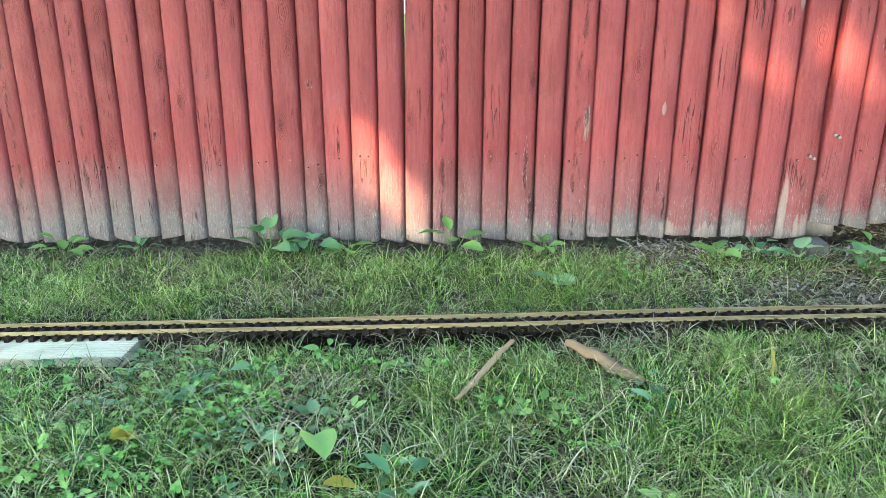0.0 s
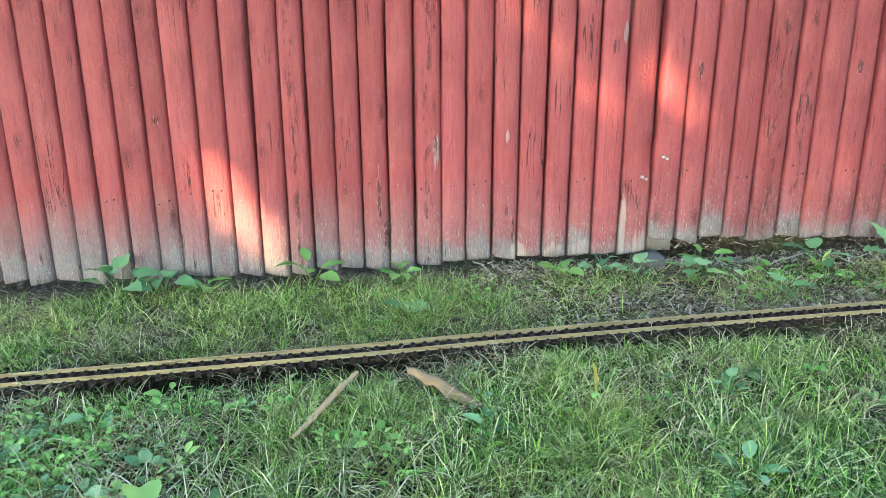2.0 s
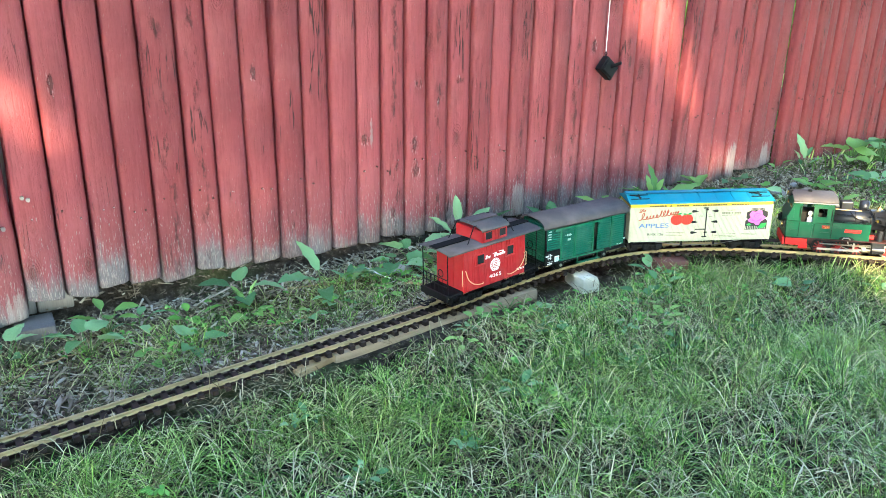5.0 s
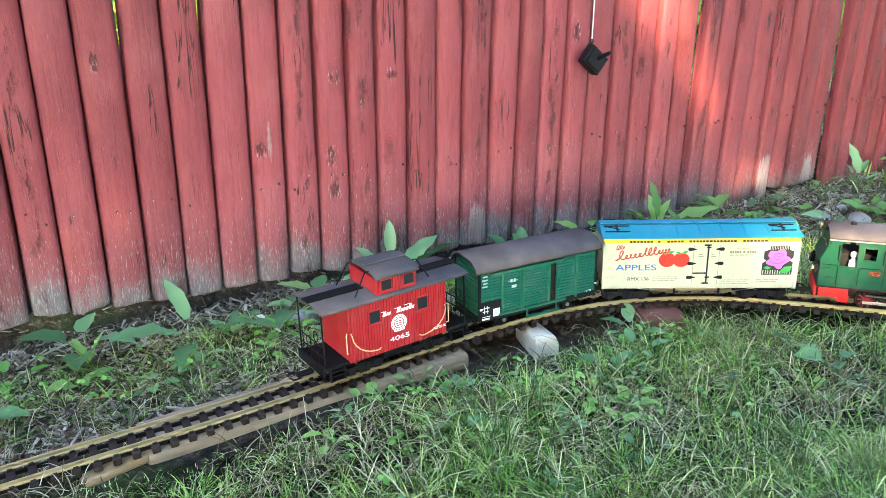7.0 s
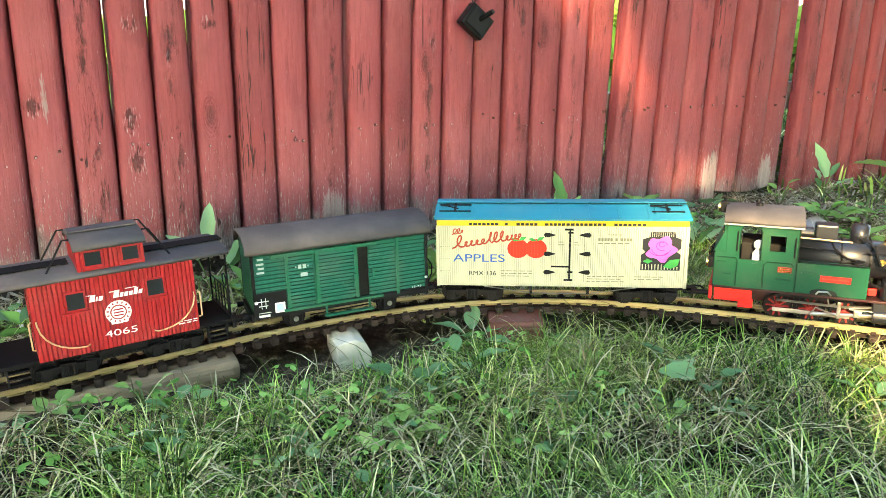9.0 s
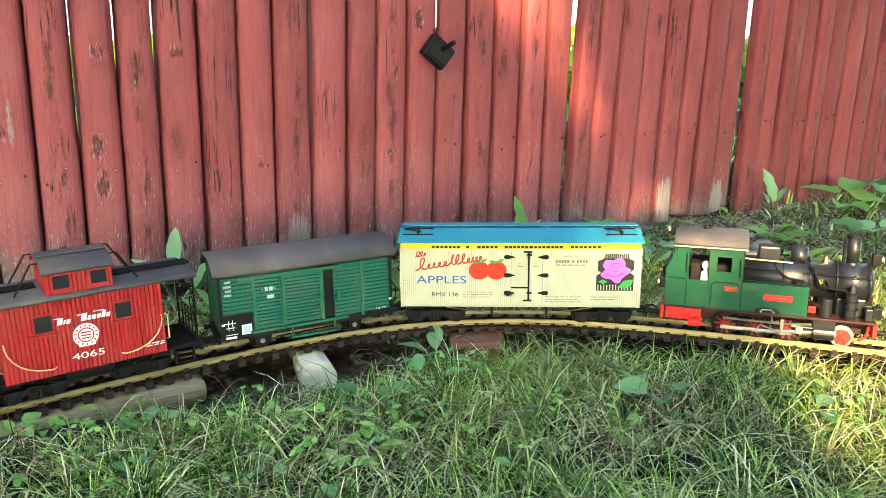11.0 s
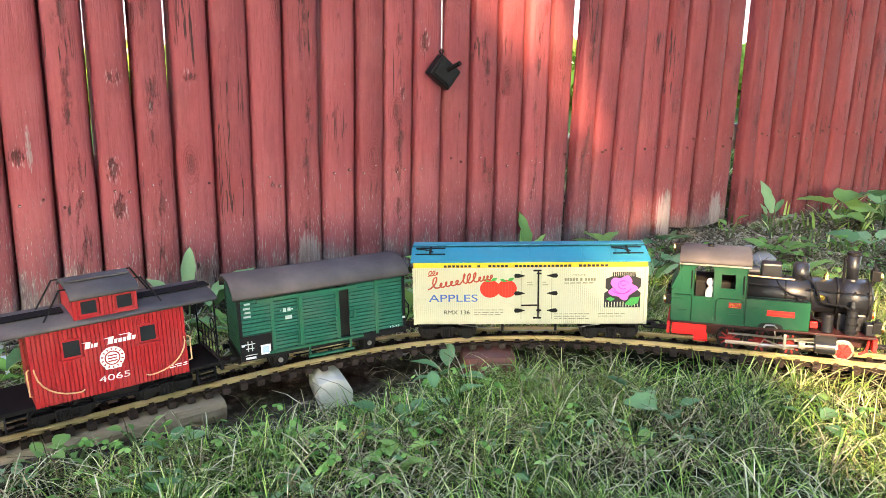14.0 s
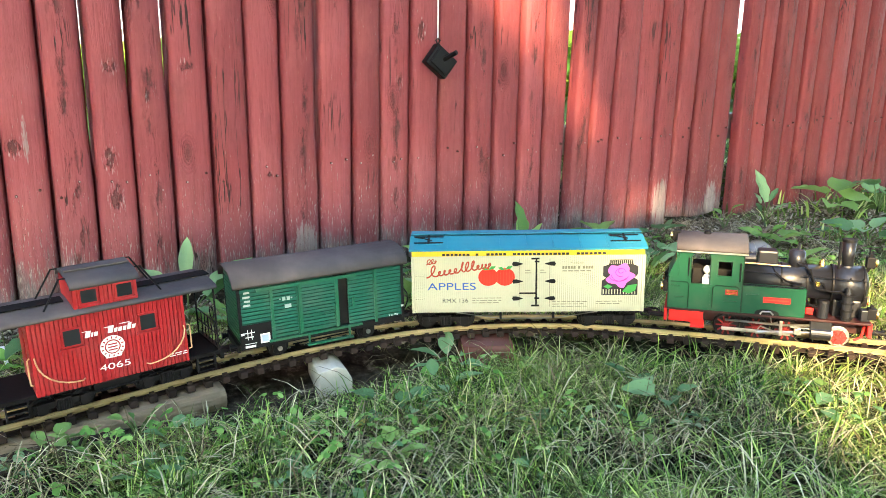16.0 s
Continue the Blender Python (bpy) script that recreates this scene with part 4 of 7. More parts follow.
def build_reefer(s):
    global SIDE
    SIDE = -0.053
    c = thing("refrigerator_car", pose(0, 0, 0), "cream refrigerator car with blue roof and apple print on the track", "model train car", "train")
    L, hw, z0, z1 = 0.193, 0.053, 0.035, 0.1435
    part("body", bx((-L, -hw, z0), (L, hw, z1 - 0.009), None, 0.0015), "cream", c)
    part("side_band", bx((-L - 0.001, -hw - 0.0012, z1 - 0.0095), (L + 0.001, hw + 0.0012, z1), None, 0.0008), "yellow", c, "yellow band under the eaves")
    for x in (-L, L):
        for y in (-hw, hw):
            bm = bx((x - 0.0025, y - 0.0016, z0), (x + 0.0025, y + 0.0016, z1 - 0.0098))
            part("corner_post", bm, "cream", c)
    prof = [(-hw - 0.004, z1), (-hw - 0.004, z1 + 0.003), (-0.013, z1 + 0.0165), (0.013, z1 + 0.0165), (hw + 0.004, z1 + 0.003), (hw + 0.004, z1)]
    part("roof", extrude_x(prof, -L - 0.005, L + 0.005), "roof_blue", c)
    ang = math.degrees(math.atan2(0.0135, hw - 0.009))
    for k in range(7):
        x = -0.135 + 0.045 * k
        for sgn in (-1, 1):
            bm = bx((x - 0.0012, -0.022, 0), (x + 0.0012, 0.0215, 0.0012))
            part("roof_rib", bm, "roof_blue", c).matrix_basis = pose(0, sgn * (hw - 0.0185), z1 + 0.0100, -sgn * ang)
    walk_board = bx((-L - 0.004, -0.012, z1 + 0.0190), (L + 0.004, 0.012, z1 + 0.0208), None, 0.0006)
    part("roof_walk", walk_board, "roof_blue", c)
    for k in range(9):
        x = -0.186 + 0.0465 * k
        part("walk_bracket", bx((x - 0.001, -0.011, z1 + 0.0160), (x + 0.001, 0.011, z1 + 0.0192)), "roof_blue", c)
    # ice hatches with their bars at the roof's four corners
    for x in (-0.165, 0.165):
        for sgn in (-1, 1):
            h = part("ice_hatch", bx((x - 0.020, -0.012, 0.0), (x + 0.020, 0.012, 0.004), None, 0.001), "roof_blue", c)
            h.matrix_basis = pose(0, sgn * (hw - 0.024), z1 + 0.0095, -sgn * ang)
            for k in (-0.010, 0.010):
                part("hatch_bar", bx((x - 0.026, k - 0.001, 0.004), (x + 0.024, k + 0.001, 0.0055)), "black", h)
            part("hatch_bar", bx((x - 0.003, -0.012, 0.0042), (x + 0.001, 0.013, 0.0062)), "black", h)
            part("hatch_lever", tube([(x - 0.024, 0.008, 0.005), (x - 0.012, 0.002, 0.007), (x + 0.004, -0.004, 0.006)], 0.0011, 6), "black", h)
    # side printing
    f = -hw - 0.0004
    bm = bmesh.new()
    x = -0.143
    rng = random.Random(8)
    for w in (0.046, 0.008, 0.034, 0.096, 0.05):
        k = x
        while k < x + w - 0.003:
            lw = rng.uniform(0.0045, 0.006)
            plate(rect(k, z1 - 0.0084, min(k + lw, x + w), z1 - 0.0046), -hw - 0.0017, 0.0005, bm)
            k += lw + 0.0017
        x += w + 0.010
    tagged(part("lettering", bm, "ink_black", c), kind="stuff")
    # the red script, as one flourish of loops with no letters in it
    bm = bmesh.new()

    def flourish(u0, v0, loops, r):
        """Loops (width, height, step) strung along a gently climbing line."""
        pts, u = [], u0
        for w, h, step in loops:
            for k in range(12):
                a = 2 * math.pi * k / 12
                q = u + step * k / 12 + w / 2 * math.sin(a) + 0.25 * h * (0.5 - 0.5 * math.cos(a))
                pts.append((-0.170 + q, f - 0.0001, v0 + 0.165 * (q - u0) + h * (0.5 - 0.5 * math.cos(a))))
            u += step
        tube(pts, r, 5, bm)

    flourish(0.000, 0.1195, [(0.008, 0.0085, 0.006), (0.006, 0.0080, 0.006), (0.005, 0.0045, 0.006)], 0.0009)
    flourish(0.000, 0.0965, [(0.013, 0.0195, 0.016), (0.007, 0.0080, 0.009), (0.005, 0.0085, 0.008), (0.007, 0.0080, 0.010), (0.008, 0.0080, 0.009), (0.006, 0.0175, 0.011)], 0.0013)
    flourish(0.062, 0.1065, [(0.008, 0.0165, 0.008), (0.008, 0.0165, 0.011), (0.007, 0.0075, 0.009), (0.003, 0.0080, 0.005), (0.005, 0.0075, 0.007), (0.006, 0.0075, 0.006)], 0.0013)
    part("red_script", bm, "ink_red", c, "flowing dark red script strokes")
    words("printed_word", "APPLES", "ink_blue", c, -0.128, 0.0815, f, 0.082, 0.0125)
    words("car_number", "RMX 136", "ink_black", c, -0.122, 0.0565, f, 0.043, 0.0072)
    small_print(c, -0.093, 0.060, -0.044, 3, 0.0042, "ink_grey", 3)
    small_print(c, 0.042, 0.0525, 0.100, 3, 0.0042, "ink_grey", 4)
    small_print(c, 0.115, 0.0525, 0.160, 2, 0.0042, "ink_grey", 6)
    for x in (-0.066, -0.038):
        ap = part("apple", plate(disc(x, 0.0975, 0.0168, 0.0155, 24), f, 0.0006), "apple", c, "printed red apple")
        for k in range(6):
            xx = x - 0.0125 + 0.005 * k
            hh = 0.013 * math.sqrt(max(0.05, 1 - ((xx - x) / 0.0168) ** 2))
            part("print_line", plate(rect(xx, 0.0975 - hh, xx + 0.0007, 0.0975 + hh), f - 0.0002, 0.0002), "ink_red", ap)
        part("apple_leaf", plate([(x, 0.110), (x + 0.005, 0.116), (x + 0.013, 0.1165), (x + 0.009, 0.1115)], f - 0.0004, 0.0005), "print_green", c)
        part("apple_leaf", plate([(x + 0.001, 0.110), (x - 0.006, 0.115), (x - 0.012, 0.1135), (x - 0.006, 0.1095)], f - 0.0004, 0.0005), "print_green", c)
    # hinges and bar lock of the loading door
    for z in (0.120, 0.0895, 0.0595):
        for sgn, x in ((-1, -0.020), (1, 0.041)):
            o = [(x + sgn * -0.012, z - 0.0004), (x + sgn * -0.002, z - 0.0033), (x + sgn * 0.004, z - 0.0035), (x + sgn * 0.006, z), (x + sgn * 0.004, z + 0.0035), (x + sgn * -0.002, z + 0.0033), (x + sgn * -0.012, z + 0.0004)]
            if sgn > 0:
                o = [(2 * x - a, b) for a, b in o]
                o = [(2 * x - a, b) for a, b in o]
            part("hinge", plate(o, f - 0.0012, 0.0014), "black", c)
    part("lock_bar", tube([(0.0145, f - 0.001, 0.047), (0.0145, f - 0.001, 0.129)], 0.0014, 8), "black", c)
    part("lock_handle", bx((-0.014, f - 0.0022, 0.0678), (0.0145, f - 0.0004, 0.0700)), "black", c)
    for z in (0.047, 0.129, 0.060, 0.124):
        part("lock_keeper", bx((0.006 if z in (0.047, 0.129) else 0.0115, f - 0.0022, z - 0.0013), (0.0195, f - 0.0004, z + 0.0013)), "black", c)
    for x in (-0.014, 0.037):
        part("door_seam", plate(rect(x - 0.0004, 0.044, x + 0.0004, 0.128), f, 0.0004), "ink_grey", c)
    small_print(c, -0.004, 0.108, 0.008, 2, 0.0045, "ink_grey", 12)
    small_print(c, 0.021, 0.108, 0.033, 2, 0.0045, "ink_grey", 13)
    words("print_packed", "PACKED BY", "ink_grey", c, 0.083, 0.121, f, 0.022, 0.0028)
    bm = bmesh.new()
    for a, b in ((0.058, 0.081), (0.084, 0.088), (0.092, 0.110)):
        for k in np.arange(a, b, 0.0046):
            plate(rect(k, 0.1105, k + 0.0034, 0.1152), f, 0.0004, bm)
    tagged(part("lettering", bm, "ink_grey", c), kind="stuff")
    small_print(c, 0.058, 0.1060, 0.110, 1, 0.004, "ink_grey", 16, 0.0016)
    # rose picture
    bm = plate([(0.124, 0.064), (0.184, 0.064), (0.184, 0.090), (0.178, 0.094), (0.184, 0.100), (0.184, 0.114), (0.176, 0.117), (0.174, 0.1255), (0.137, 0.1255), (0.135, 0.117), (0.126, 0.114), (0.126, 0.098), (0.131, 0.094), (0.124, 0.089)], f, 0.0005)
    pic = part("rose_picture", bm, "ink_black", c, "printed pink rose on a dark trellis")
    bm = bmesh.new()
    for k in range(12):
        plate(rect(0.1262 + k * 0.0048, 0.0655, 0.1277 + k * 0.0048, 0.0740 if k < 7 else 0.0700), f - 0.0003, 0.0003, bm)
        plate(rect(0.1362 + k * 0.0032, 0.118, 0.1370 + k * 0.0032, 0.1250), f - 0.0003, 0.0003, bm)
    tagged(part("trellis", bm, "cream", pic), kind="stuff")
    pet = [(0.154 + (0.021 + 0.0035 * math.cos(5 * a + 0.6) + 0.0016 * math.cos(9 * a)) * math.cos(a), 0.0985 + (0.0195 + 0.003 * math.cos(5 * a + 0.6)) * math.sin(a)) for a in np.linspace(0, 2 * math.pi, 48, endpoint=False)]
    part("rose_bloom", plate(pet, f - 0.0006, 0.0005), "pink", pic)
    for rr, a0, a1, ox, oz in ((0.0085, 0.2, 5.2, 0.155, 0.1035), (0.0145, 3.3, 6.0, 0.154, 0.1005), (0.0045, 1.0, 6.0, 0.155, 0.106), (0.017, 3.7, 5.6, 0.151, 0.1025)):
        pts = [(ox + rr * math.cos(a), f - 0.0008, oz + rr * 0.85 * math.sin(a)) for a in np.linspace(a0, a1, 16)]
        part("petal_line", tube(pts, 0.00055, 5), "pink_dark", pic)
    for o in ([(0.158, 0.070), (0.168, 0.081), (0.183, 0.083), (0.180, 0.072), (0.170, 0.067)], [(0.127, 0.079), (0.134, 0.083), (0.142, 0.079), (0.135, 0.075)]):
        part("rose_leaf", plate(o, f - 0.0007, 0.0004), "print_green", pic)
    # underframe
    part("underframe", bx((-L + 0.004, -0.026, 0.029), (L - 0.004, 0.026, z0)), "black", c)
    part("truss_rod", tube([(-0.12, -0.044, 0.032), (-0.045, -0.044, 0.021), (0.045, -0.044, 0.021), (0.12, -0.044, 0.032)], 0.0010, 6), "steel", c)
    for x in (-0.045, 0.045):
        part("queen_post", bx((x - 0.002, -0.046, 0.021), (x + 0.002, -0.042, z0)), "black", c)
    for x in (-0.14, 0.14):
        bogie(c, x)
    for x, w in ((-L, -1), (L, 1)):
        coupler(c, x, w)
        part("end_step", tube([(x - w * 0.012, -hw - 0.001, z0), (x - w * 0.012, -hw - 0.001, 0.022), (x - w * 0.026, -hw - 0.001, 0.022), (x - w * 0.026, -hw - 0.001, z0)], 0.0011, 6), "black", c)
    for k in range(3):
        part("grab_iron", tube([(-L + 0.004, f, 0.060 + 0.02 * k), (-L + 0.004, f - 0.003, 0.060 + 0.02 * k), (-L + 0.018, f - 0.003, 0.060 + 0.02 * k), (-L + 0.018, f, 0.060 + 0.02 * k)], 0.0007, 5), "cream", c)
    place(c, s, 0.27)
    return c


def board_profile(y, z0, z1, n, depth=0.0026):
    """Overlapping horizontal boards seen in section, from z0 up to z1, with a flat back."""
    out = []
    h = (z1 - z0) / n
    for k in range(n):
        out += [(y + depth, z0 + k * h + h * 0.06), (y, z0 + k * h + h * 0.16), (y, z0 + (k + 1) * h - h * 0.08), (y + depth, z0 + (k + 1) * h - h * 0.03)]
    return out + [(y + 0.004, z1), (y + 0.004, z0)]


def build_green_wagon(s):
    global SIDE
    SIDE = -0.0475
    c = thing("green_boxcar", pose(0, 0, 0), "green boarded boxcar with half-open sliding door on the track", "model train car", "train")
    L, hw, z0, z1 = 0.137, 0.047, 0.034, 0.130
    part("floor", bx((-L, -hw + 0.001, z0), (L, hw - 0.001, z0 + 0.004)), "black", c)
    for y, sg in ((-hw, 1), (hw, -1)):
        for xa, xb in ((-L + 0.003, 0.016), (0.040, L - 0.003)):
            prof = board_profile(-hw, z0 + 0.004, z1, 15)
            if sg < 0:
                prof = [(-a, b) for a, b in prof]
            part("boarded_side", extrude_x(prof, xa, xb), "board_green", c)
    for x in (-L, L):
        prof = board_profile(0, z0 + 0.004, z1 + 0.012, 16)
        e = part("boarded_end", extrude_x(prof, -hw + 0.003, hw - 0.003), "wagon_green", c)
        e.matrix_basis = pose(x, 0, 0, 0, 0, 90 if x > 0 else -90)
    # solid dark block stands for the shaded inside behind the half-open door
    part("inner_dark", bx((0.010, -hw + 0.008, z0 + 0.004), (0.046, hw - 0.006, z1)), "dark", c)
    # posts and rails on the camera side
    for x in (-L + 0.002, -0.085, -0.043, 0.0865, L - 0.002):
        for y in (-hw, hw):
            part("body_post", bx((x - 0.0022, y - 0.0022, z0), (x + 0.0022, y + 0.0022, z1)), "wagon_green" if abs(x) < 0.12 else "black", c)
    part("lower_sill", bx((-L, -hw - 0.001, z0 - 0.006), (L, hw + 0.001, z0 + 0.003)), "black", c)
    part("door_rail", bx((-0.108, -hw - 0.0052, z1 - 0.011), (0.052, -hw - 0.0015, z1 - 0.006)), "wagon_green", c)
    part("door_sill", bx((-0.094, -hw - 0.0065, z0 + 0.001), (0.060, -hw - 0.001, z0 + 0.0045)), "wagon_green", c)
    d = part("sliding_door", extrude_x(board_profile(-hw - 0.0042, z0 + 0.008, z1 - 0.011, 14), -0.041, 0.020), "board_green", c)
    for x in (-0.041, 0.019):
        part("door_stile", bx((x - 0.0025, -hw - 0.0055, z0 + 0.006), (x + 0.0025, -hw - 0.001, z1 - 0.009)), "wagon_green", d)
    part("door_handle", tube([(-0.003, -hw - 0.0075, 0.067), (0.016, -hw - 0.0075, 0.069)], 0.0014, 6), "wagon_green", d)
    part("door_latch", bx((0.0145, -hw - 0.008, 0.056), (0.0185, -hw - 0.0045, 0.079)), "wagon_green", d)
    part("wall_handle", bx((0.046, -hw - 0.003, 0.068), (0.049, -hw, 0.083)), "wagon_green", c)
    part("loading_door", extrude_x(board_profile(-hw - 0.0026, z0 + 0.012, z1 - 0.013, 13), -0.083, -0.046), "board_green", c)
    part("foot_board", bx((-0.034, -hw - 0.010, 0.018), (0.042, -hw - 0.002, 0.0205)), "wagon_green", c)
    for x in (-0.03, 0.038):
        part("board_bracket", bx((x - 0.0015, -hw - 0.004, 0.0205), (x + 0.0015, -hw - 0.0015, z0)), "wagon_green", c)
    # plates and marks
    p = part("black_panel", plate(rect(-L + 0.004, z0 - 0.005, -0.089, z0 + 0.034), -hw - 0.0022, 0.0006), "black", c, "black data panel with white marks")
    f = -hw - 0.0026
    for r in (rect(-0.1265, 0.044, -0.1255, 0.060), rect(-0.1205, 0.044, -0.1195, 0.060), rect(-0.132, 0.0545, -0.115, 0.0558), rect(-0.130, 0.0475, -0.117, 0.0488), rect(-0.131, 0.037, -0.113, 0.0380), rect(-0.131, 0.031, -0.115, 0.0345)):
        part("white_mark", plate(r, f, 0.0004), "white", p)
    tk = part("ticket_clip", plate(rect(-0.107, 0.035, -0.092, 0.0505), f, 0.0008), "white", p, "pale paper ticket in a frame")
    part("ticket", plate(rect(-0.1045, 0.0375, -0.0945, 0.048), f - 0.0003, 0.0003), paint("ticket_blue", (0.42, 0.55, 0.70), 0.6), tk)
    for k, z in enumerate((0.117, 0.110, 0.1035, 0.097)):
        part("white_mark", plate(rect(-0.127 - 0.002 * (k % 2), z, -0.118, z + 0.0030), -hw - 0.0008, 0.0005), "faded_white", c)
    for a, b, z in ((-0.0735, -0.0715, 0.100), (-0.069, -0.064, 0.098), (-0.062, -0.057, 0.098), (-0.0555, -0.053, 0.100), (-0.066, -0.0555, 0.0855)):
        part("white_mark", plate(rect(a, z, b, z + (0.006 if z < 0.0995 else 0.002)), -hw - 0.0032, 0.0005), "faded_white", c)
    part("tail_lamp", bx((-L + 0.001, -hw - 0.0045, 0.053), (-L + 0.0055, -hw - 0.0022, 0.056)), "white", c)
    part("tail_lamp", bx((L - 0.006, -hw - 0.0045, 0.0535), (L - 0.002, -hw - 0.0022, 0.0565)), "white", c)
    words("tare_mark", "12-75", "white", c, 0.118, 0.0405, -hw - 0.0004, 0.016, 0.0030)
    part("roof", extrude_x(roof_profile(hw + 0.0055, z1 + 0.0005, 0.024), -L - 0.007, L + 0.007), "roof_grey", c, "dusty grey arched roof", True)
    # running gear
    for y in (-0.030, 0.030):
        part("sole_bar", bx((-L + 0.006, y - 0.002, 0.024), (L - 0.006, y + 0.002, z0 - 0.004)), "black", c)
        for x in (-0.075, 0.075):
            bm = bx((x - 0.010, y - 0.006, 0.008), (x + 0.010, y + 0.006, 0.024), None, 0.002)
            bx((x - 0.022, y - 0.004, 0.024), (x + 0.022, y + 0.004, 0.029), bm, 0.001)
            part("axle_box", bm, "black", c)
            part("journal_cap", rod((x, y * 1.2, 0.0155), (x, y * 1.2 + (0.002 if y > 0 else -0.002), 0.0155), 0.004, None, 12), "steel", c)
    for x in (-0.075, 0.075):
        axle(c, x, 0.0155)
    part("brake_rod", tube([(-0.05, -0.02, 0.012), (0.05, -0.02, 0.014)], 0.0013, 6), "black", c)
    for x, w in ((-L, -1), (L, 1)):
        coupler(c, x, w)
        part("buffer_beam", bx((min(x, x + w * 0.004), -0.040, 0.022), (max(x, x + w * 0.004), 0.040, z0)), "black", c)
        for y in (-0.03, 0.03):
            part("buffer", rod((x + w * 0.004, y, 0.029), (x + w * 0.014, y, 0.029), 0.003, 0.005, 12), "black", c)
    part("hand_rail", tube([(L + 0.002, -0.036, z0), (L + 0.012, -0.036, 0.055), (L + 0.012, -0.036, 0.07), (L + 0.002, -0.036, 0.085)], 0.0012, 6), "black", c)
    place(c, s, 0.15)
    return c


def vertical_boards(x0, x1, z0, z1, hw, pitch, side):
    """Narrow upright boards with open grooves between them, on the side at hw from the middle."""
    bm = bmesh.new()
    n = round((x1 - x0) / pitch)
    w = (x1 - x0) / n
    prof = [(x0, hw - 0.0024)]
    for k in range(n):
        a = x0 + k * w
        prof += [(a + w * 0.04, hw - 0.0016), (a + w * 0.16, hw), (a + w * 0.84, hw), (a + w * 0.96, hw - 0.0016)]
    prof.append((x1, hw - 0.0024))
    lo = [bm.verts.new((x, side * y, z0)) for x, y in prof]
    hi = [bm.verts.new((x, side * y, z1)) for x, y in prof]
    for i in range(len(lo) - 1):
        bm.faces.new((lo[i], lo[i + 1], hi[i + 1], hi[i]))
    bm.faces.new(lo)
    bm.faces.new(hi[::-1])
    bm.faces.new((lo[0], hi[0], hi[-1], lo[-1]))
    return bm


def build_caboose(s):
    global SIDE
    SIDE = -0.0505
    c = thing("red_caboose", pose(0, 0, 0), "red caboose with a rooftop cupola and white lettering on the track", "model train car", "train")
    L, hw, z0, z1, zc = 0.100, 0.050, 0.037, 0.1405, 0.132
    part("body", bx((-L, -hw + 0.0022, z0), (L, hw - 0.0022, z1), None, 0.0006), "caboose_red_plain", c)
    for sgn in (-1, 1):
        part("boarded_side", vertical_boards(-L, L, z0, z1, hw, 0.0054, sgn), "caboose_red_plain", c)
    R = 0.148
    prof = roof_profile(hw + 0.0055, z1 + 0.001, 0.0065, 10, 0.0030)
    part("roof", extrude_x(prof, -R, R), "roof_grey", c, "dusty grey low-arched roof", True)
    part("roof_walk", bx((-R - 0.004, -0.013, z1 + 0.0085), (-0.047, 0.013, z1 + 0.0105), None, 0.0008), "soot", c)
    part("roof_walk", bx((0.047, -0.013, z1 + 0.0085), (R + 0.004, 0.013, z1 + 0.0105), None, 0.0008), "soot", c)
    for k in (-0.13, -0.09, -0.06, 0.06, 0.09, 0.13):
        part("walk_bracket", bx((k - 0.002, -0.012, z1 + 0.004), (k + 0.002, 0.012, z1 + 0.0088)), "roof_grey", c)
    # cupola
    cu = part("cupola", bx((-0.041, -0.0445, zc + 0.004), (0.041, 0.0445, zc + 0.043), None, 0.0006), "caboose_red_plain", c)
    for sgn in (-1, 1):
        part("boarded_side", vertical_boards(-0.041, 0.041, zc + 0.004, zc + 0.043, 0.0467, 0.0054, sgn), "caboose_red_plain", cu)
    part("cupola_roof", extrude_x([(a, b) for a, b in roof_profile(0.0515, zc + 0.0435, 0.012, 10, 0.003)], -0.0435, 0.0435), "roof_grey", cu, "", True)
    part("cupola_walk", bx((-0.042, -0.012, zc + 0.0565), (0.042, 0.012, zc + 0.059), None, 0.0006), "roof_grey", cu)
    for x in (-0.0215, 0.0235):
        w = part("window", bx((x - 0.012, -0.0485, zc + 0.017), (x + 0.012, -0.0455, zc + 0.040), None, 0.0005), "caboose_red_plain", cu)
        part("pane", bx((x - 0.0095, -0.0492, zc + 0.0205), (x + 0.0095, -0.0482, zc + 0.0375)), "glass", w)
        part("sill", bx((x - 0.0135, -0.0504, zc + 0.0148), (x + 0.0135, -0.0455, zc + 0.0172)), "caboose_red_plain", w)
    for x, sg in ((-0.0435, -1), (0.0435, 1)):
        part("cupola_brace", tube([(x, -0.03, zc + 0.053), (x + sg * 0.008, -0.03, zc + 0.053), (x + sg * 0.032, -0.034, z1 + 0.005)], 0.0013, 6), "black", cu)
        part("cupola_brace", tube([(x, 0.03, zc + 0.053), (x + sg * 0.008, 0.03, zc + 0.053), (x + sg * 0.032, 0.034, z1 + 0.005)], 0.0013, 6), "black", cu)
    # side windows, lettering and emblem
    for x in (-0.049, 0.048):
        w = part("window", bx((x - 0.0125, -hw - 0.0012, 0.0965), (x + 0.0125, -hw + 0.002, 0.1225), None, 0.0005), "caboose_red_plain", c)
        part("pane", bx((x - 0.0100, -hw - 0.0018, 0.0990), (x + 0.0100, -hw - 0.0010, 0.1200)), "glass", w)
        part("sill", bx((x - 0.016, -hw - 0.003, 0.0930), (x + 0.016, -hw + 0.001, 0.0955)), "caboose_red_plain", w)
    f = -hw - 0.0004
    bm = bmesh.new()
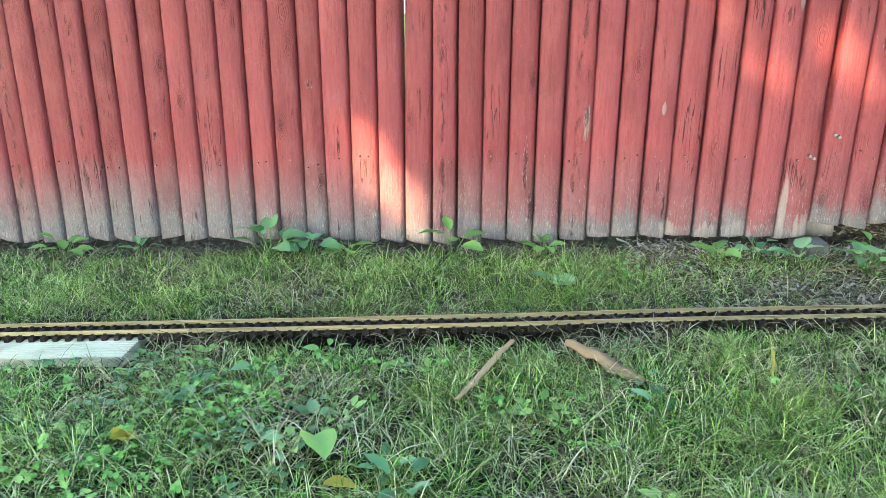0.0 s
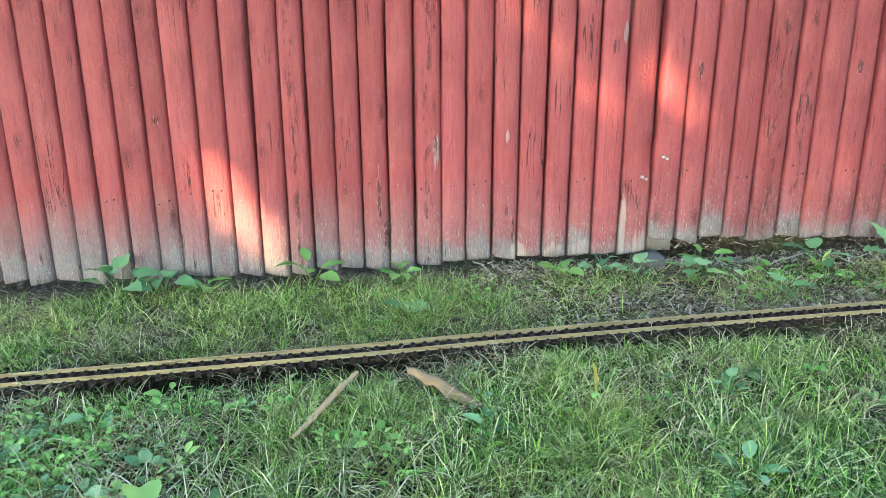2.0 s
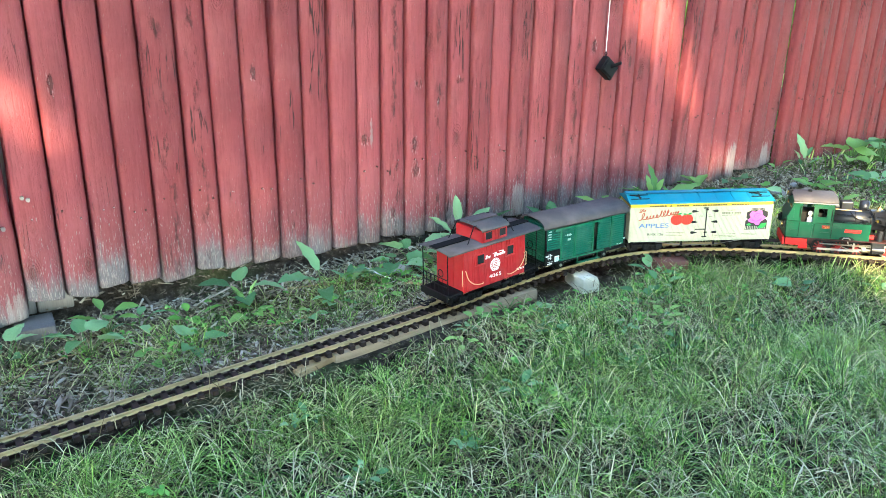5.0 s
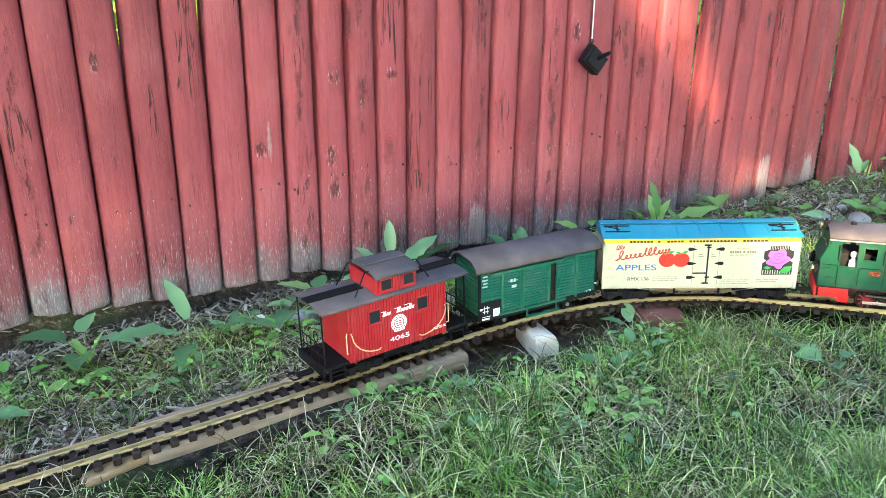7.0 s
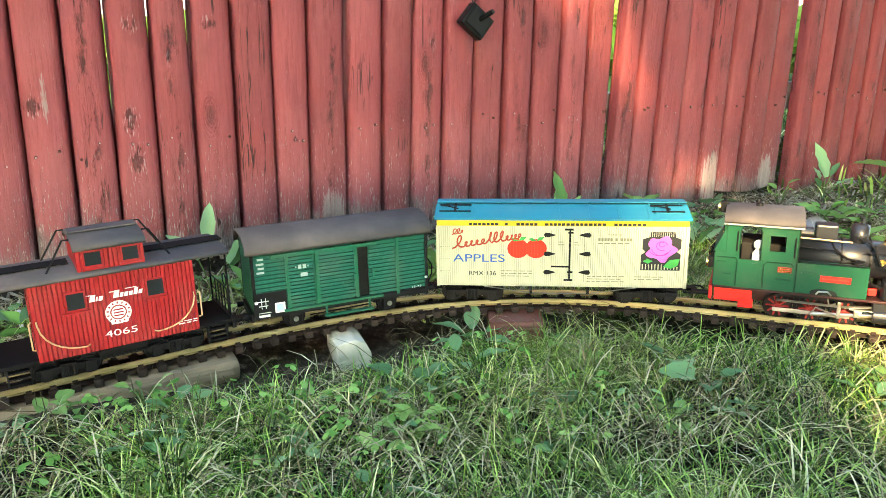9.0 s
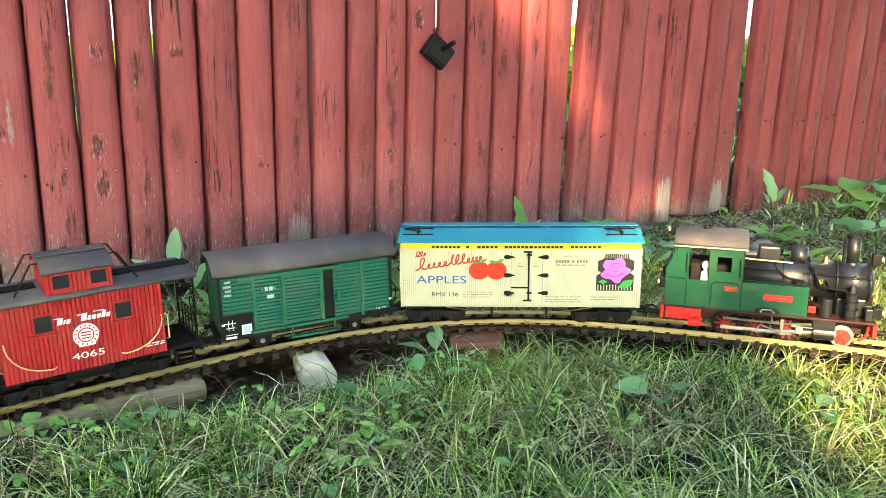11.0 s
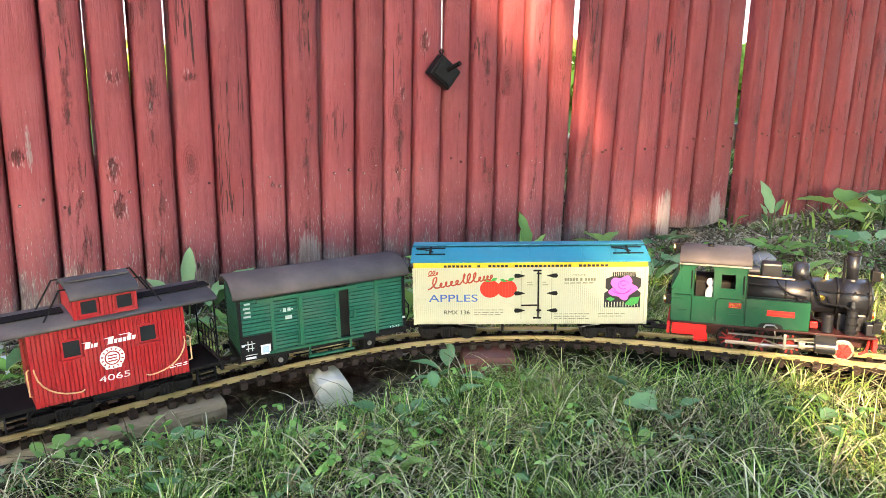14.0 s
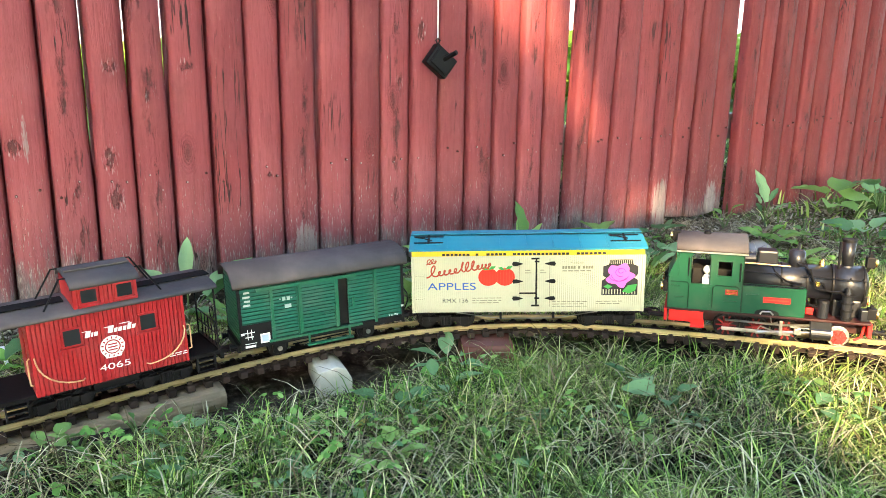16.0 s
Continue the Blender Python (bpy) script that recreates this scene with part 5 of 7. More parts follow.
    for x0, bars in ((-0.0335, ((0.0062, 0.0088), (0.0022, 0.0058), (0.0046, 0.0058))), (-0.0050, ((0.0066, 0.0100), (0.0042, 0.0056), (0.0046, 0.0056), (0.0044, 0.0056), (0.0048, 0.0090), (0.0046, 0.0056)))):
        x = x0
        for w, h in bars:
            plate([(x, 0.1045), (x + w, 0.1045), (x + w + 0.25 * h, 0.1045 + h), (x + 0.25 * h, 0.1045 + h)], f, 0.0004, bm)
            x += w + 0.0013
        plate(rect(x0 - 0.004, 0.1128, x0 + 0.004, 0.1138), f, 0.0004, bm)
    plate(rect(0.011, 0.1142, 0.025, 0.1152), f, 0.0004, bm)
    tagged(part("lettering", bm, "white", c), kind="stuff")
    em = part("round_emblem", plate(disc(-0.001, 0.0845, 0.0160, 0.0160, 28), f, 0.0004), "white", c, "round white emblem")
    part("emblem_ring", plate(disc(-0.001, 0.0845, 0.0102, 0.0102, 24), f - 0.0002, 0.0003), "caboose_red_plain", em)
    part("emblem_centre", plate(disc(-0.001, 0.0845, 0.0086, 0.0086, 24), f - 0.0004, 0.0003), "white", em)
    for k in range(14):
        a = 2 * math.pi * k / 14
        m = plate(rect(-0.0008, 0.0116, 0.0008, 0.0146), 0, 0.0003)
        part("emblem_bar", m, "caboose_red_plain", em).matrix_basis = pose(-0.001, f - 0.0003, 0.0845, 0, math.degrees(a), 0)
    for k in range(3):
        part("emblem_bar", plate(rect(-0.007, 0.0795 + 0.004 * k, 0.005, 0.0812 + 0.004 * k), f - 0.0006, 0.0003), "caboose_red_plain", em)
    part("emblem_foot", plate([(-0.011, 0.0690), (0.009, 0.0690), (0.010, 0.0730), (-0.012, 0.0730)], f - 0.0001, 0.0004), "white", em)
    words("car_number", "4065", "white", c, -0.001, 0.0570, f, 0.040, 0.0088)
    small_print(c, 0.072, 0.0525, 0.097, 2, 0.0030, "white", 21, 0.0013)
    # long bent handrails at the body's ends
    for sg in (-1, 1):
        pts = [(sg * 0.096, f, 0.092)] + [(sg * (0.096 - 0.052 * u ** 1.6), f - 0.004, 0.090 - 0.042 * math.sin(u * math.pi / 2) ** 0.8) for u in (0.02, 0.15, 0.3, 0.45, 0.6, 0.75, 0.9, 1.0)] + [(sg * 0.040, f, 0.0485)]
        part("handrail", tube(pts, 0.0011, 6), "tan", c)
        part("end_grab", tube([(sg * 0.1015, -0.047, 0.054), (sg * 0.1045, -0.050, 0.056), (sg * 0.1045, -0.050, 0.090), (sg * 0.1015, -0.047, 0.092)], 0.0011, 6), "tan", c)
    # platforms
    for sg in (-1, 1):
        e = part("platform", bx((min(sg * L, sg * 0.150), -0.047, 0.034), (max(sg * L, sg * 0.150), 0.047, 0.040), None, 0.001), "soot", c)
        part("end_beam", bx((min(sg * 0.146, sg * 0.151), -0.048, 0.026), (max(sg * 0.146, sg * 0.151), 0.048, 0.042)), "black", e)
        for y in (-0.045, 0.045):
            part("roof_post", tube([(sg * 0.145, y, 0.040), (sg * 0.145, y, z1)], 0.0014, 6), "black", e)
            for k in range(3):
                part("step", bx((min(sg * 0.112, sg * 0.136), y - 0.006, 0.014 + 0.008 * k), (max(sg * 0.112, sg * 0.136), y + 0.004, 0.0158 + 0.008 * k)), "black", e)
            for x in (0.111, 0.137):
                part("step_side", bx((sg * x - 0.001, y - 0.006, 0.013), (sg * x + 0.001, y + 0.004, 0.036)), "black", e)
        for z in (0.062, 0.080):
            part("railing", tube([(sg * 0.147, -0.045, z), (sg * 0.147, 0.045, z)], 0.0011, 6), "black", e)
        for y in (-0.03, -0.015, 0.0, 0.015, 0.03):
            part("railing_bar", tube([(sg * 0.147, y, 0.040), (sg * 0.147, y, 0.080)], 0.0009, 5), "black", e)
        part("brake_wheel", tube([(sg * 0.147 + 0.0, -0.022 + 0.009 * math.cos(a), 0.092 + 0.0 * a + 0.009 * math.sin(a)) for a in np.linspace(0, 2 * math.pi, 13)], 0.0010, 5), "black", e)
        part("end_door", bx((min(sg * L, sg * (L + 0.0012)), -0.013, 0.042), (max(sg * L, sg * (L + 0.0012)), 0.013, 0.118)), "caboose_red_plain", c)
        coupler(c, sg * 0.148, sg)
    part("underframe", bx((-L, -0.030, 0.028), (L, 0.030, z0)), "black", c)
    part("truss_rod", tube([(-0.085, -0.046, 0.036), (-0.03, -0.046, 0.024), (0.03, -0.046, 0.024), (0.085, -0.046, 0.036)], 0.0010, 6), "black", c)
    part("tool_box", bx((-0.03, -0.040, 0.019), (0.03, -0.020, 0.032), None, 0.001), "black", c)
    for x in (-0.068, 0.068):
        bogie(c, x, 0.0145, 0.026)
    place(c, s, 0.136)
    return c


def build_loco(s):
    global SIDE
    SIDE = -0.0475
    c = thing("steam_locomotive", pose(0, 0, 0), "green and black tank locomotive with red running gear on the track", "model locomotive", "train")
    hw = 0.048
    # frame and running board
    part("frame", bx((-0.147, -0.017, 0.020), (0.145, 0.017, 0.044)), "maroon", c)
    part("running_board", bx((-0.150, -hw - 0.001, 0.0440), (0.152, hw + 0.001, 0.0475), None, 0.0008), "maroon", c)
    part("front_beam", bx((0.148, -0.047, 0.024), (0.154, 0.047, 0.0455), None, 0.001), "bright_red", c)
    part("rear_beam", bx((-0.154, -0.047, 0.024), (-0.149, 0.047, 0.0455), None, 0.001), "bright_red", c)
    # cab
    cabx1, cz0, cz1 = -0.036, 0.0475, 0.148
    for y in (-hw, hw):
        ya, yb = (y, y + 0.003) if y < 0 else (y - 0.003, y)
        # lower side panel runs on into the bunker; upper part holds the doorway and window
        part("cab_side", plate([(-0.148, cz0), (-0.036, cz0), (-0.036, 0.101), (-0.085, 0.101), (-0.085, 0.091), (-0.115, 0.091), (-0.115, 0.101), (-0.148, 0.101)], ya, 0.003), "loco_green", c)
        part("cab_post", plate(rect(-0.134, 0.101, -0.1155, cz1), ya, 0.003), "loco_green", c)
        part("bunker_side", plate([(-0.1505, 0.1012), (-0.1342, 0.1012), (-0.1342, 0.138)], ya, 0.003), "loco_green", c)
        part("cab_post", plate(rect(-0.0855, 0.101, -0.0745, cz1), ya, 0.003), "loco_green", c)
        part("cab_post", plate(rect(-0.0525, 0.101, -0.036, cz1), ya, 0.003), "loco_green", c)
        part("cab_header", plate([(-0.1155, 0.1355), (-0.112, 0.141), (-0.106, 0.143), (-0.094, 0.143), (-0.089, 0.141), (-0.0855, 0.1355), (-0.0855, cz1), (-0.1155, cz1)], ya, 0.003), "loco_green", c)
        part("cab_header", plate(rect(-0.0745, 0.131, -0.0525, cz1), ya, 0.003), "loco_green", c)
        part("cab_panel", plate(rect(-0.0745, 0.101, -0.0525, 0.107), ya, 0.003), "loco_green", c)
        fy = y - 0.0012 if y < 0 else y
        fr = bmesh.new()
        for r in (rect(-0.0755, 0.1060, -0.0515, 0.1075), rect(-0.0755, 0.1305, -0.0515, 0.132), rect(-0.0755, 0.106, -0.074, 0.132), rect(-0.053, 0.106, -0.0515, 0.132)):
            plate(r, fy, 0.0012, fr)
        part("window_frame", fr, "loco_green", c)
        part("handrail", tube([(-0.119, y * 1.05, 0.104), (-0.119, y * 1.05, 0.134)], 0.0011, 6), "black", c)
        part("handrail", tube([(-0.0405, y * 1.05, 0.100), (-0.0405, y * 1.05, 0.130)], 0.0011, 6), "black", c)
    part("cab_front", bx((cabx1 - 0.003, -hw + 0.003, cz0), (cabx1, hw - 0.003, cz1 + 0.005)), "loco_green", c)
    # rear wall with two round windows, tapering down to the bunker
    rw = bx((-0.1385, -hw + 0.003, 0.101), (-0.1355, hw - 0.003, cz1 + 0.005))
    part("cab_rear", rw, "loco_green", c)
    part("bunker", bx((-0.150, -hw + 0.0005, cz0), (-0.117, hw - 0.0005, 0.0995), None, 0.002), "loco_green", c)
    for y in (-0.022, 0.022):
        part("spectacle", rod((-0.1388, y, 0.126), (-0.1398, y, 0.126), 0.0085, None, 20), "glass", c)
        part("spectacle_rim", tube([(-0.1399, y + 0.0088 * math.cos(a), 0.126 + 0.0088 * math.sin(a)) for a in np.linspace(0, 2 * math.pi, 21)], 0.0009, 6), "gold", c)
    part("cab_floor", bx((-0.117, -hw + 0.003, 0.048), (-0.039, hw - 0.003, 0.055)), "dark", c)
    # dark box added inside the cab so its shaded interior reads dark
    part("firebox", bx((-0.113, -0.024, 0.055), (-0.045, hw - 0.006, 0.112), None, 0.002), "dark", c)
    part("backhead", rod((-0.052, 0, 0.094), (-0.040, 0, 0.094), 0.026, None, 20), "satin_black", c)
    part("roof", extrude_x(roof_profile(hw + 0.006, cz1 + 0.001, 0.0165, 12, 0.003), -0.1395, -0.031), "roof_grey", c, "dusty grey arched cab roof", True)
    part("roof_edge", extrude_x([(-hw - 0.0068, cz1 - 0.004), (-hw - 0.0048, cz1 - 0.004), (-hw - 0.0048, cz1 - 0.0015), (-hw - 0.0068, cz1 - 0.0015)], -0.1395, -0.031), "steel", c)
    part("roof_vent", rod((-0.093, 0, cz1 + 0.0165), (-0.093, 0, cz1 + 0.022), 0.006, 0.005, 14), "black", c)
    # panels on the cab and tank
    f = -hw - 0.0012
    for x, z in ((-0.142, 0.085), (-0.134, 0.066)):
        part("step_plate", bx((x - 0.004, f - 0.003, z), (x + 0.010, f, z + 0.0016)), "loco_green", c)
    part("door_handle", bx((-0.096, f - 0.002, 0.085), (-0.089, f, 0.087)), "loco_green", c)
    part("door_seam", bx((-0.1165, f - 0.0008, 0.0485), (-0.1150, f, 0.1000)), "loco_green", c)
    part("door_seam", bx((-0.0842, f - 0.0012, 0.0485), (-0.0815, f, 0.0925)), "loco_green", c)
    part("builder_plate", plate(rect(-0.061, 0.0765, -0.042, 0.0850), f, 0.0008), "dark_red", c)
    for k in range(3):
        part("plate_line", plate(rect(-0.0595, 0.0775 + 0.0026 * k, -0.0435, 0.0785 + 0.0026 * k), f - 0.0004, 0.0004), "gold", c)
    # dark green tubes draw the shadow along the recessed panel edges
    part("panel_beading", tube([(-0.080, f, 0.052), (-0.080, f, 0.0865), (-0.076, f, 0.0905), (-0.044, f, 0.0905), (-0.040, f, 0.0865)], 0.0009, 5), "panel_shadow", c)
    part("panel_beading", tube([(-0.146, f, 0.0925), (-0.120, f, 0.0925), (-0.117, f, 0.089), (-0.117, f, 0.050)], 0.0009, 5), "panel_shadow", c)
    part("panel_beading", tube([(-0.1155, f + 0.001, 0.092), (-0.1155, f + 0.001, 0.1355), (-0.112, f + 0.001, 0.141), (-0.106, f + 0.001, 0.143), (-0.094, f + 0.001, 0.143), (-0.089, f + 0.001, 0.141), (-0.0855, f + 0.001, 0.1355), (-0.0855, f + 0.001, 0.092)], 0.0009, 5), "panel_shadow", c)
    part("panel_beading", tube([(-0.036, f, 0.0485), (-0.036, f, 0.147)], 0.0008, 5), "panel_shadow", c)
    part("step_plate", bx((-0.062, f - 0.003, 0.0645), (-0.043, f, 0.0665)), "loco_green", c)
    part("step_plate", bx((-0.029, f - 0.003, 0.0790), (-0.012, f, 0.0810)), "loco_green", c)
    # side tanks; the arched cut-out over the driving wheel is only a dark plate
    for y in (-1, 1):
        ya, yb = (-hw, -hw + 0.018) if y < 0 else (hw - 0.018, hw)
        tk = part("side_tank", bx((-0.036, ya, 0.0475), (0.058, yb, 0.0935), None, 0.0015), "loco_green", c)
        part("tank_rail", tube([(-0.036, ya + 0.001 if y < 0 else yb - 0.001, 0.0955), (0.052, ya + 0.001 if y < 0 else yb - 0.001, 0.0955), (0.056, (ya + yb) / 2, 0.0955)], 0.0011, 6), "black", tk)
        part("tank_filler", rod((0.042, (ya + yb) / 2, 0.0935), (0.042, (ya + yb) / 2, 0.099), 0.006, 0.0055, 14), "black", tk)
        part("tank_beading", bx((-0.036, ya - 0.0008 if y < 0 else yb, 0.0920), (0.058, ya if y < 0 else yb + 0.0008, 0.0936)), "loco_green", tk)
    part("number_plate", plate(rect(-0.004, 0.0685, 0.036, 0.0775), f, 0.0012), "bright_red", c)
    part("plate_line", plate(rect(-0.001, 0.0722, 0.033, 0.0738), f - 0.0003, 0.0004), "ink_red", c)
    # dark plate laid on the tank stands for the shade in the wheel cut-out
    arch = [(-0.015, 0.0485)] + [(0.003 - 0.018 * math.cos(a), 0.0485 + 0.0085 * math.sin(a) ** 0.6) for a in np.linspace(0.2, math.pi - 0.2, 9)] + [(0.021, 0.0485)]
    part("wheel_arch", plate(arch, f + 0.0002, 0.0012), "dark", c)
    part("wheel_guard", tube([(-0.007, f - 0.001, 0.0490), (-0.004, f - 0.001, 0.0535), (0.008, f - 0.001, 0.0540), (0.013, f - 0.001, 0.0490)], 0.0014, 6), "steel", c)
    # boiler
    part("boiler", rod((-0.036, 0, 0.0965), (0.098, 0, 0.0965), 0.0275, None, 32), "satin_black", c, "", True)
    part("smokebox", rod((0.098, 0, 0.0965), (0.143, 0, 0.0965), 0.0295, None, 32), "satin_black", c, "", True)
    part("smokebox_door", rod((0.143, 0, 0.0965), (0.148, 0, 0.0965), 0.027, 0.018, 28), "satin_black", c)
    part("door_wheel", rod((0.148, 0, 0.0965), (0.152, 0, 0.0965), 0.006, 0.004, 12), "steel", c)
    for x in (0.022, 0.060, 0.097, 0.141):
        part("boiler_band", rod((x - 0.0013, 0, 0.0965), (x + 0.0013, 0, 0.0965), 0.0303 if x > 0.09 else 0.0283, None, 32), "black", c)
    part("smokebox_saddle", bx((0.100, -0.022, 0.046), (0.140, 0.022, 0.075), None, 0.003), "satin_black", c)
    part("chimney", rod((0.118, 0, 0.122), (0.118, 0, 0.166), 0.0082, 0.0098, 24), "satin_black", c, "", True)
    part("bunker_slope", extrude_along(-hw + 0.003, hw - 0.003, [(-0.1515, 0.1000), (-0.1490, 0.0995), (-0.1340, 0.1360), (-0.1350, 0.1385)]), "loco_green", c)
    part("whistle_pipe", rod((0.104, -0.012, 0.120), (0.104, -0.012, 0.166), 0.0020, None, 8), "black", c)
    part("chimney_base", rod((0.118, 0, 0.121), (0.118, 0, 0.127), 0.0118, 0.0090, 24), "satin_black", c)
    part("chimney_cap", rod((0.118, 0, 0.165), (0.118, 0, 0.169), 0.0107, 0.0104, 24), "black", c)
    # dark disc on the closed cap stands for the shaded bore
    part("chimney_bore", rod((0.118, 0, 0.1686), (0.118, 0, 0.1695), 0.0088, None, 20), "dark", c)
    part("steam_dome", rod((0.045, 0, 0.118), (0.045, 0, 0.144), 0.0126, 0.0124, 24), "satin_black", c, "", True)
    part("dome_cap", rod((0.045, 0, 0.144), (0.045, 0, 0.1475), 0.0124, 0.0090, 24), "satin_black", c)
    part("dome_valve", rod((0.048, 0.004, 0.147), (0.048, 0.004, 0.157), 0.0025, 0.002, 8), "satin_black", c)
    part("sand_box", bx((-0.014, -0.014, 0.119), (0.016, 0.014, 0.145), None, 0.003), "satin_black", c)
    part("generator", rod((-0.032, 0.004, 0.128), (-0.016, 0.004, 0.128), 0.0085, None, 16), "satin_black", c)
    part("bell", rod((0.082, 0, 0.122), (0.082, 0, 0.131), 0.0056, 0.0040, 14), "gold", c, "small brass bell")
    part("bell_top", rod((0.082, 0, 0.131), (0.082, 0, 0.134), 0.0025, 0.0015, 10), "gold", c)
    for y in (-1, 1):
        part("boiler_handrail", tube([(-0.034, y * 0.026, 0.1265), (0.03, y * 0.027, 0.1250), (0.034, y * 0.027, 0.1250)], 0.0012, 6), "tan" if y < 0 else "black", c)
        part("reach_rod", tube([(-0.036, y * 0.031, 0.1145), (0.012, y * 0.031, 0.1120), (0.030, y * 0.031, 0.1010), (0.052, y * 0.031, 0.0985)], 0.0015, 6), "black", c)
        part("sand_pipe", tube([(0.008, y * 0.013, 0.122), (0.012, y * 0.024, 0.115), (0.020, y * 0.028, 0.108), (0.024, y * 0.030, 0.098)], 0.0012, 6), "black", c)
        part("dome_pipe", tube([(0.045, y * 0.016, 0.128), (0.058, y * 0.022, 0.124), (0.064, y * 0.029, 0.112), (0.066, y * 0.031, 0.104), (0.082, y * 0.032, 0.102), (0.088, y * 0.032, 0.090), (0.104, y * 0.034, 0.088)], 0.0016, 6), "black", c)
        for hx in (0.058, 0.078, 0.1, 0.12, 0.138):
            part("rail_knob", rod((hx, y * 0.028, 0.1115), (hx, y * 0.0345, 0.1125), 0.0014, 0.0011, 8), "black", c)
        part("boiler_handrail", tube([(0.052, y * 0.0335, 0.113), (0.098, y * 0.035, 0.112), (0.142, y * 0.035, 0.110)], 0.0010, 6), "black", c)
        part("steam_pipe", tube([(0.062, y * 0.033, 0.124), (0.066, y * 0.037, 0.110), (0.072, y * 0.039, 0.096), (0.090, y * 0.040, 0.092), (0.105, y * 0.040, 0.092), (0.115, y * 0.038, 0.086), (0.117, y * 0.035, 0.076)], 0.0014, 6), "black", c)
        part("feed_pipe", tube([(0.056, y * 0.030, 0.090), (0.060, y * 0.036, 0.078), (0.064, y * 0.038, 0.068), (0.080, y * 0.040, 0.064)], 0.0016, 6), "black", c)
        part("gauge", rod((0.073, y * 0.033, 0.101), (0.073, y * 0.0355, 0.101), 0.0045, None, 16), "gold", c)
        part("air_pump", rod((0.084, y * 0.038, 0.049), (0.084, y * 0.038, 0.074), 0.0085, None, 18), "satin_black", c)
        part("pump_cap", rod((0.084, y * 0.038, 0.074), (0.084, y * 0.038, 0.077), 0.0095, 0.008, 18), "black", c)
        p2 = part("compressor", rod((0.1165, y * 0.040, 0.048), (0.1165, y * 0.040, 0.088), 0.0078, None, 18), "satin_black", c)
        for z in (0.052, 0.064, 0.076, 0.088):
            part("compressor_flange", rod((0.1165, y * 0.040, z - 0.0012), (0.1165, y * 0.040, z + 0.0012), 0.0098, None, 18), "black", p2)
        part("compressor_top", rod((0.1165, y * 0.040, 0.088), (0.1165, y * 0.040, 0.100), 0.0045, 0.003, 12), "satin_black", p2)
        part("red_valve", bx((0.060, y * 0.036 - 0.003, 0.052), (0.071, y * 0.036 + 0.003, 0.062), None, 0.001), "bright_red", c)
        part("front_tank", bx((0.137, y * 0.034 - 0.008, 0.0478), (0.150, y * 0.034 + 0.008, 0.066), None, 0.0015), "satin_black", c)
    # lamps
    for x, y, z in ((0.150, 0, 0.133), (0.152, -0.036, 0.060), (0.152, 0.036, 0.060), (-0.152, -0.034, 0.080), (-0.152, 0.034, 0.080), (-0.142, 0, 0.160)):
        w = 1 if x > 0 else -1
        lp = part("headlamp", bx((x - 0.006, y - 0.007, z - 0.008), (x + 0.006, y + 0.007, z + 0.009), None, 0.001), "black", c)
        part("lamp_rim", rod((x + w * 0.006, y, z), (x + w * 0.009, y, z), 0.0065, 0.0072, 16), "gold", lp)
        part("lens", rod((x + w * 0.0088, y, z), (x + w * 0.0096, y, z), 0.0055, None, 16), "white", lp)
        part("lamp_chimney", rod((x, y, z + 0.009), (x, y, z + 0.014), 0.003, 0.0025, 10), "black", lp)
    part("lamp_bracket", rod((0.146, 0, 0.118), (0.150, 0, 0.127), 0.003, None, 8), "black", c)
    part("lamp_post", rod((0.147, -0.004, 0.142), (0.147, -0.004, 0.158), 0.0012, None, 8), "black", c)
    # running gear
    for y in (-0.0235, 0.0235):
        for x in (-0.055, -0.010, 0.035):
            wheel(c, x, y, 0.0185, "driving_wheel", 10, "dark_red", "black")
        wheel(c, 0.112, y, 0.0145, "pilot_wheel", 6, "bright_red", "steel")
        o = -1 if y < 0 else 1
        yy = o * 0.0315
        part("coupling_rod", bx((-0.062, min(yy, yy + o * 0.003), 0.0115), (0.042, max(yy, yy + o * 0.003), 0.0175), None, 0.001), "steel", c)
        part("main_rod", tube([(-0.010, yy + o * 0.005, 0.0145), (0.078, yy + o * 0.005, 0.0215)], [0.0032, 0.0024], 8), "steel", c)
        part("valve_rod", tube([(-0.058, yy + o * 0.006, 0.031), (0.030, yy + o * 0.006, 0.030), (0.074, yy + o * 0.006, 0.034)], 0.0021, 6), "steel", c)
        part("link", bx((0.024, min(yy + o * 0.005, yy + o * 0.008), 0.012), (0.029, max(yy + o * 0.005, yy + o * 0.008), 0.037), None, 0.001), "steel", c)
        part("crosshead", bx((0.046, min(yy + o * 0.003, yy + o * 0.010), 0.017), (0.056, max(yy + o * 0.003, yy + o * 0.010), 0.027), None, 0.001), "steel", c)
        part("slide_bar", bx((0.040, min(yy + o * 0.004, yy + o * 0.009), 0.0275), (0.084, max(yy + o * 0.004, yy + o * 0.009), 0.0295)), "steel", c)
        part("return_crank", tube([(-0.010, yy + o * 0.007, 0.0145), (-0.004, yy + o * 0.008, 0.026), (0.026, yy + o * 0.008, 0.016)], 0.0014, 6), "steel", c)
        part("lifting_link", tube([(0.010, yy + o * 0.006, 0.043), (0.013, yy + o * 0.006, 0.031), (0.022, yy + o * 0.006, 0.034)], 0.0013, 6), "steel", c)
        part("brake_hanger", bx((-0.034, min(o * 0.027, o * 0.030), 0.010), (-0.030, max(o * 0.027, o * 0.030), 0.040)), "black", c)
        part("spring_gear", bx((-0.052, min(o * 0.020, o * 0.030), 0.036), (0.045, max(o * 0.020, o * 0.030), 0.044)), "black", c)
        cy = part("cylinder", rod((0.070, yy + o * 0.006, 0.022), (0.098, yy + o * 0.006, 0.022), 0.0105, None, 20), "satin_black", c)
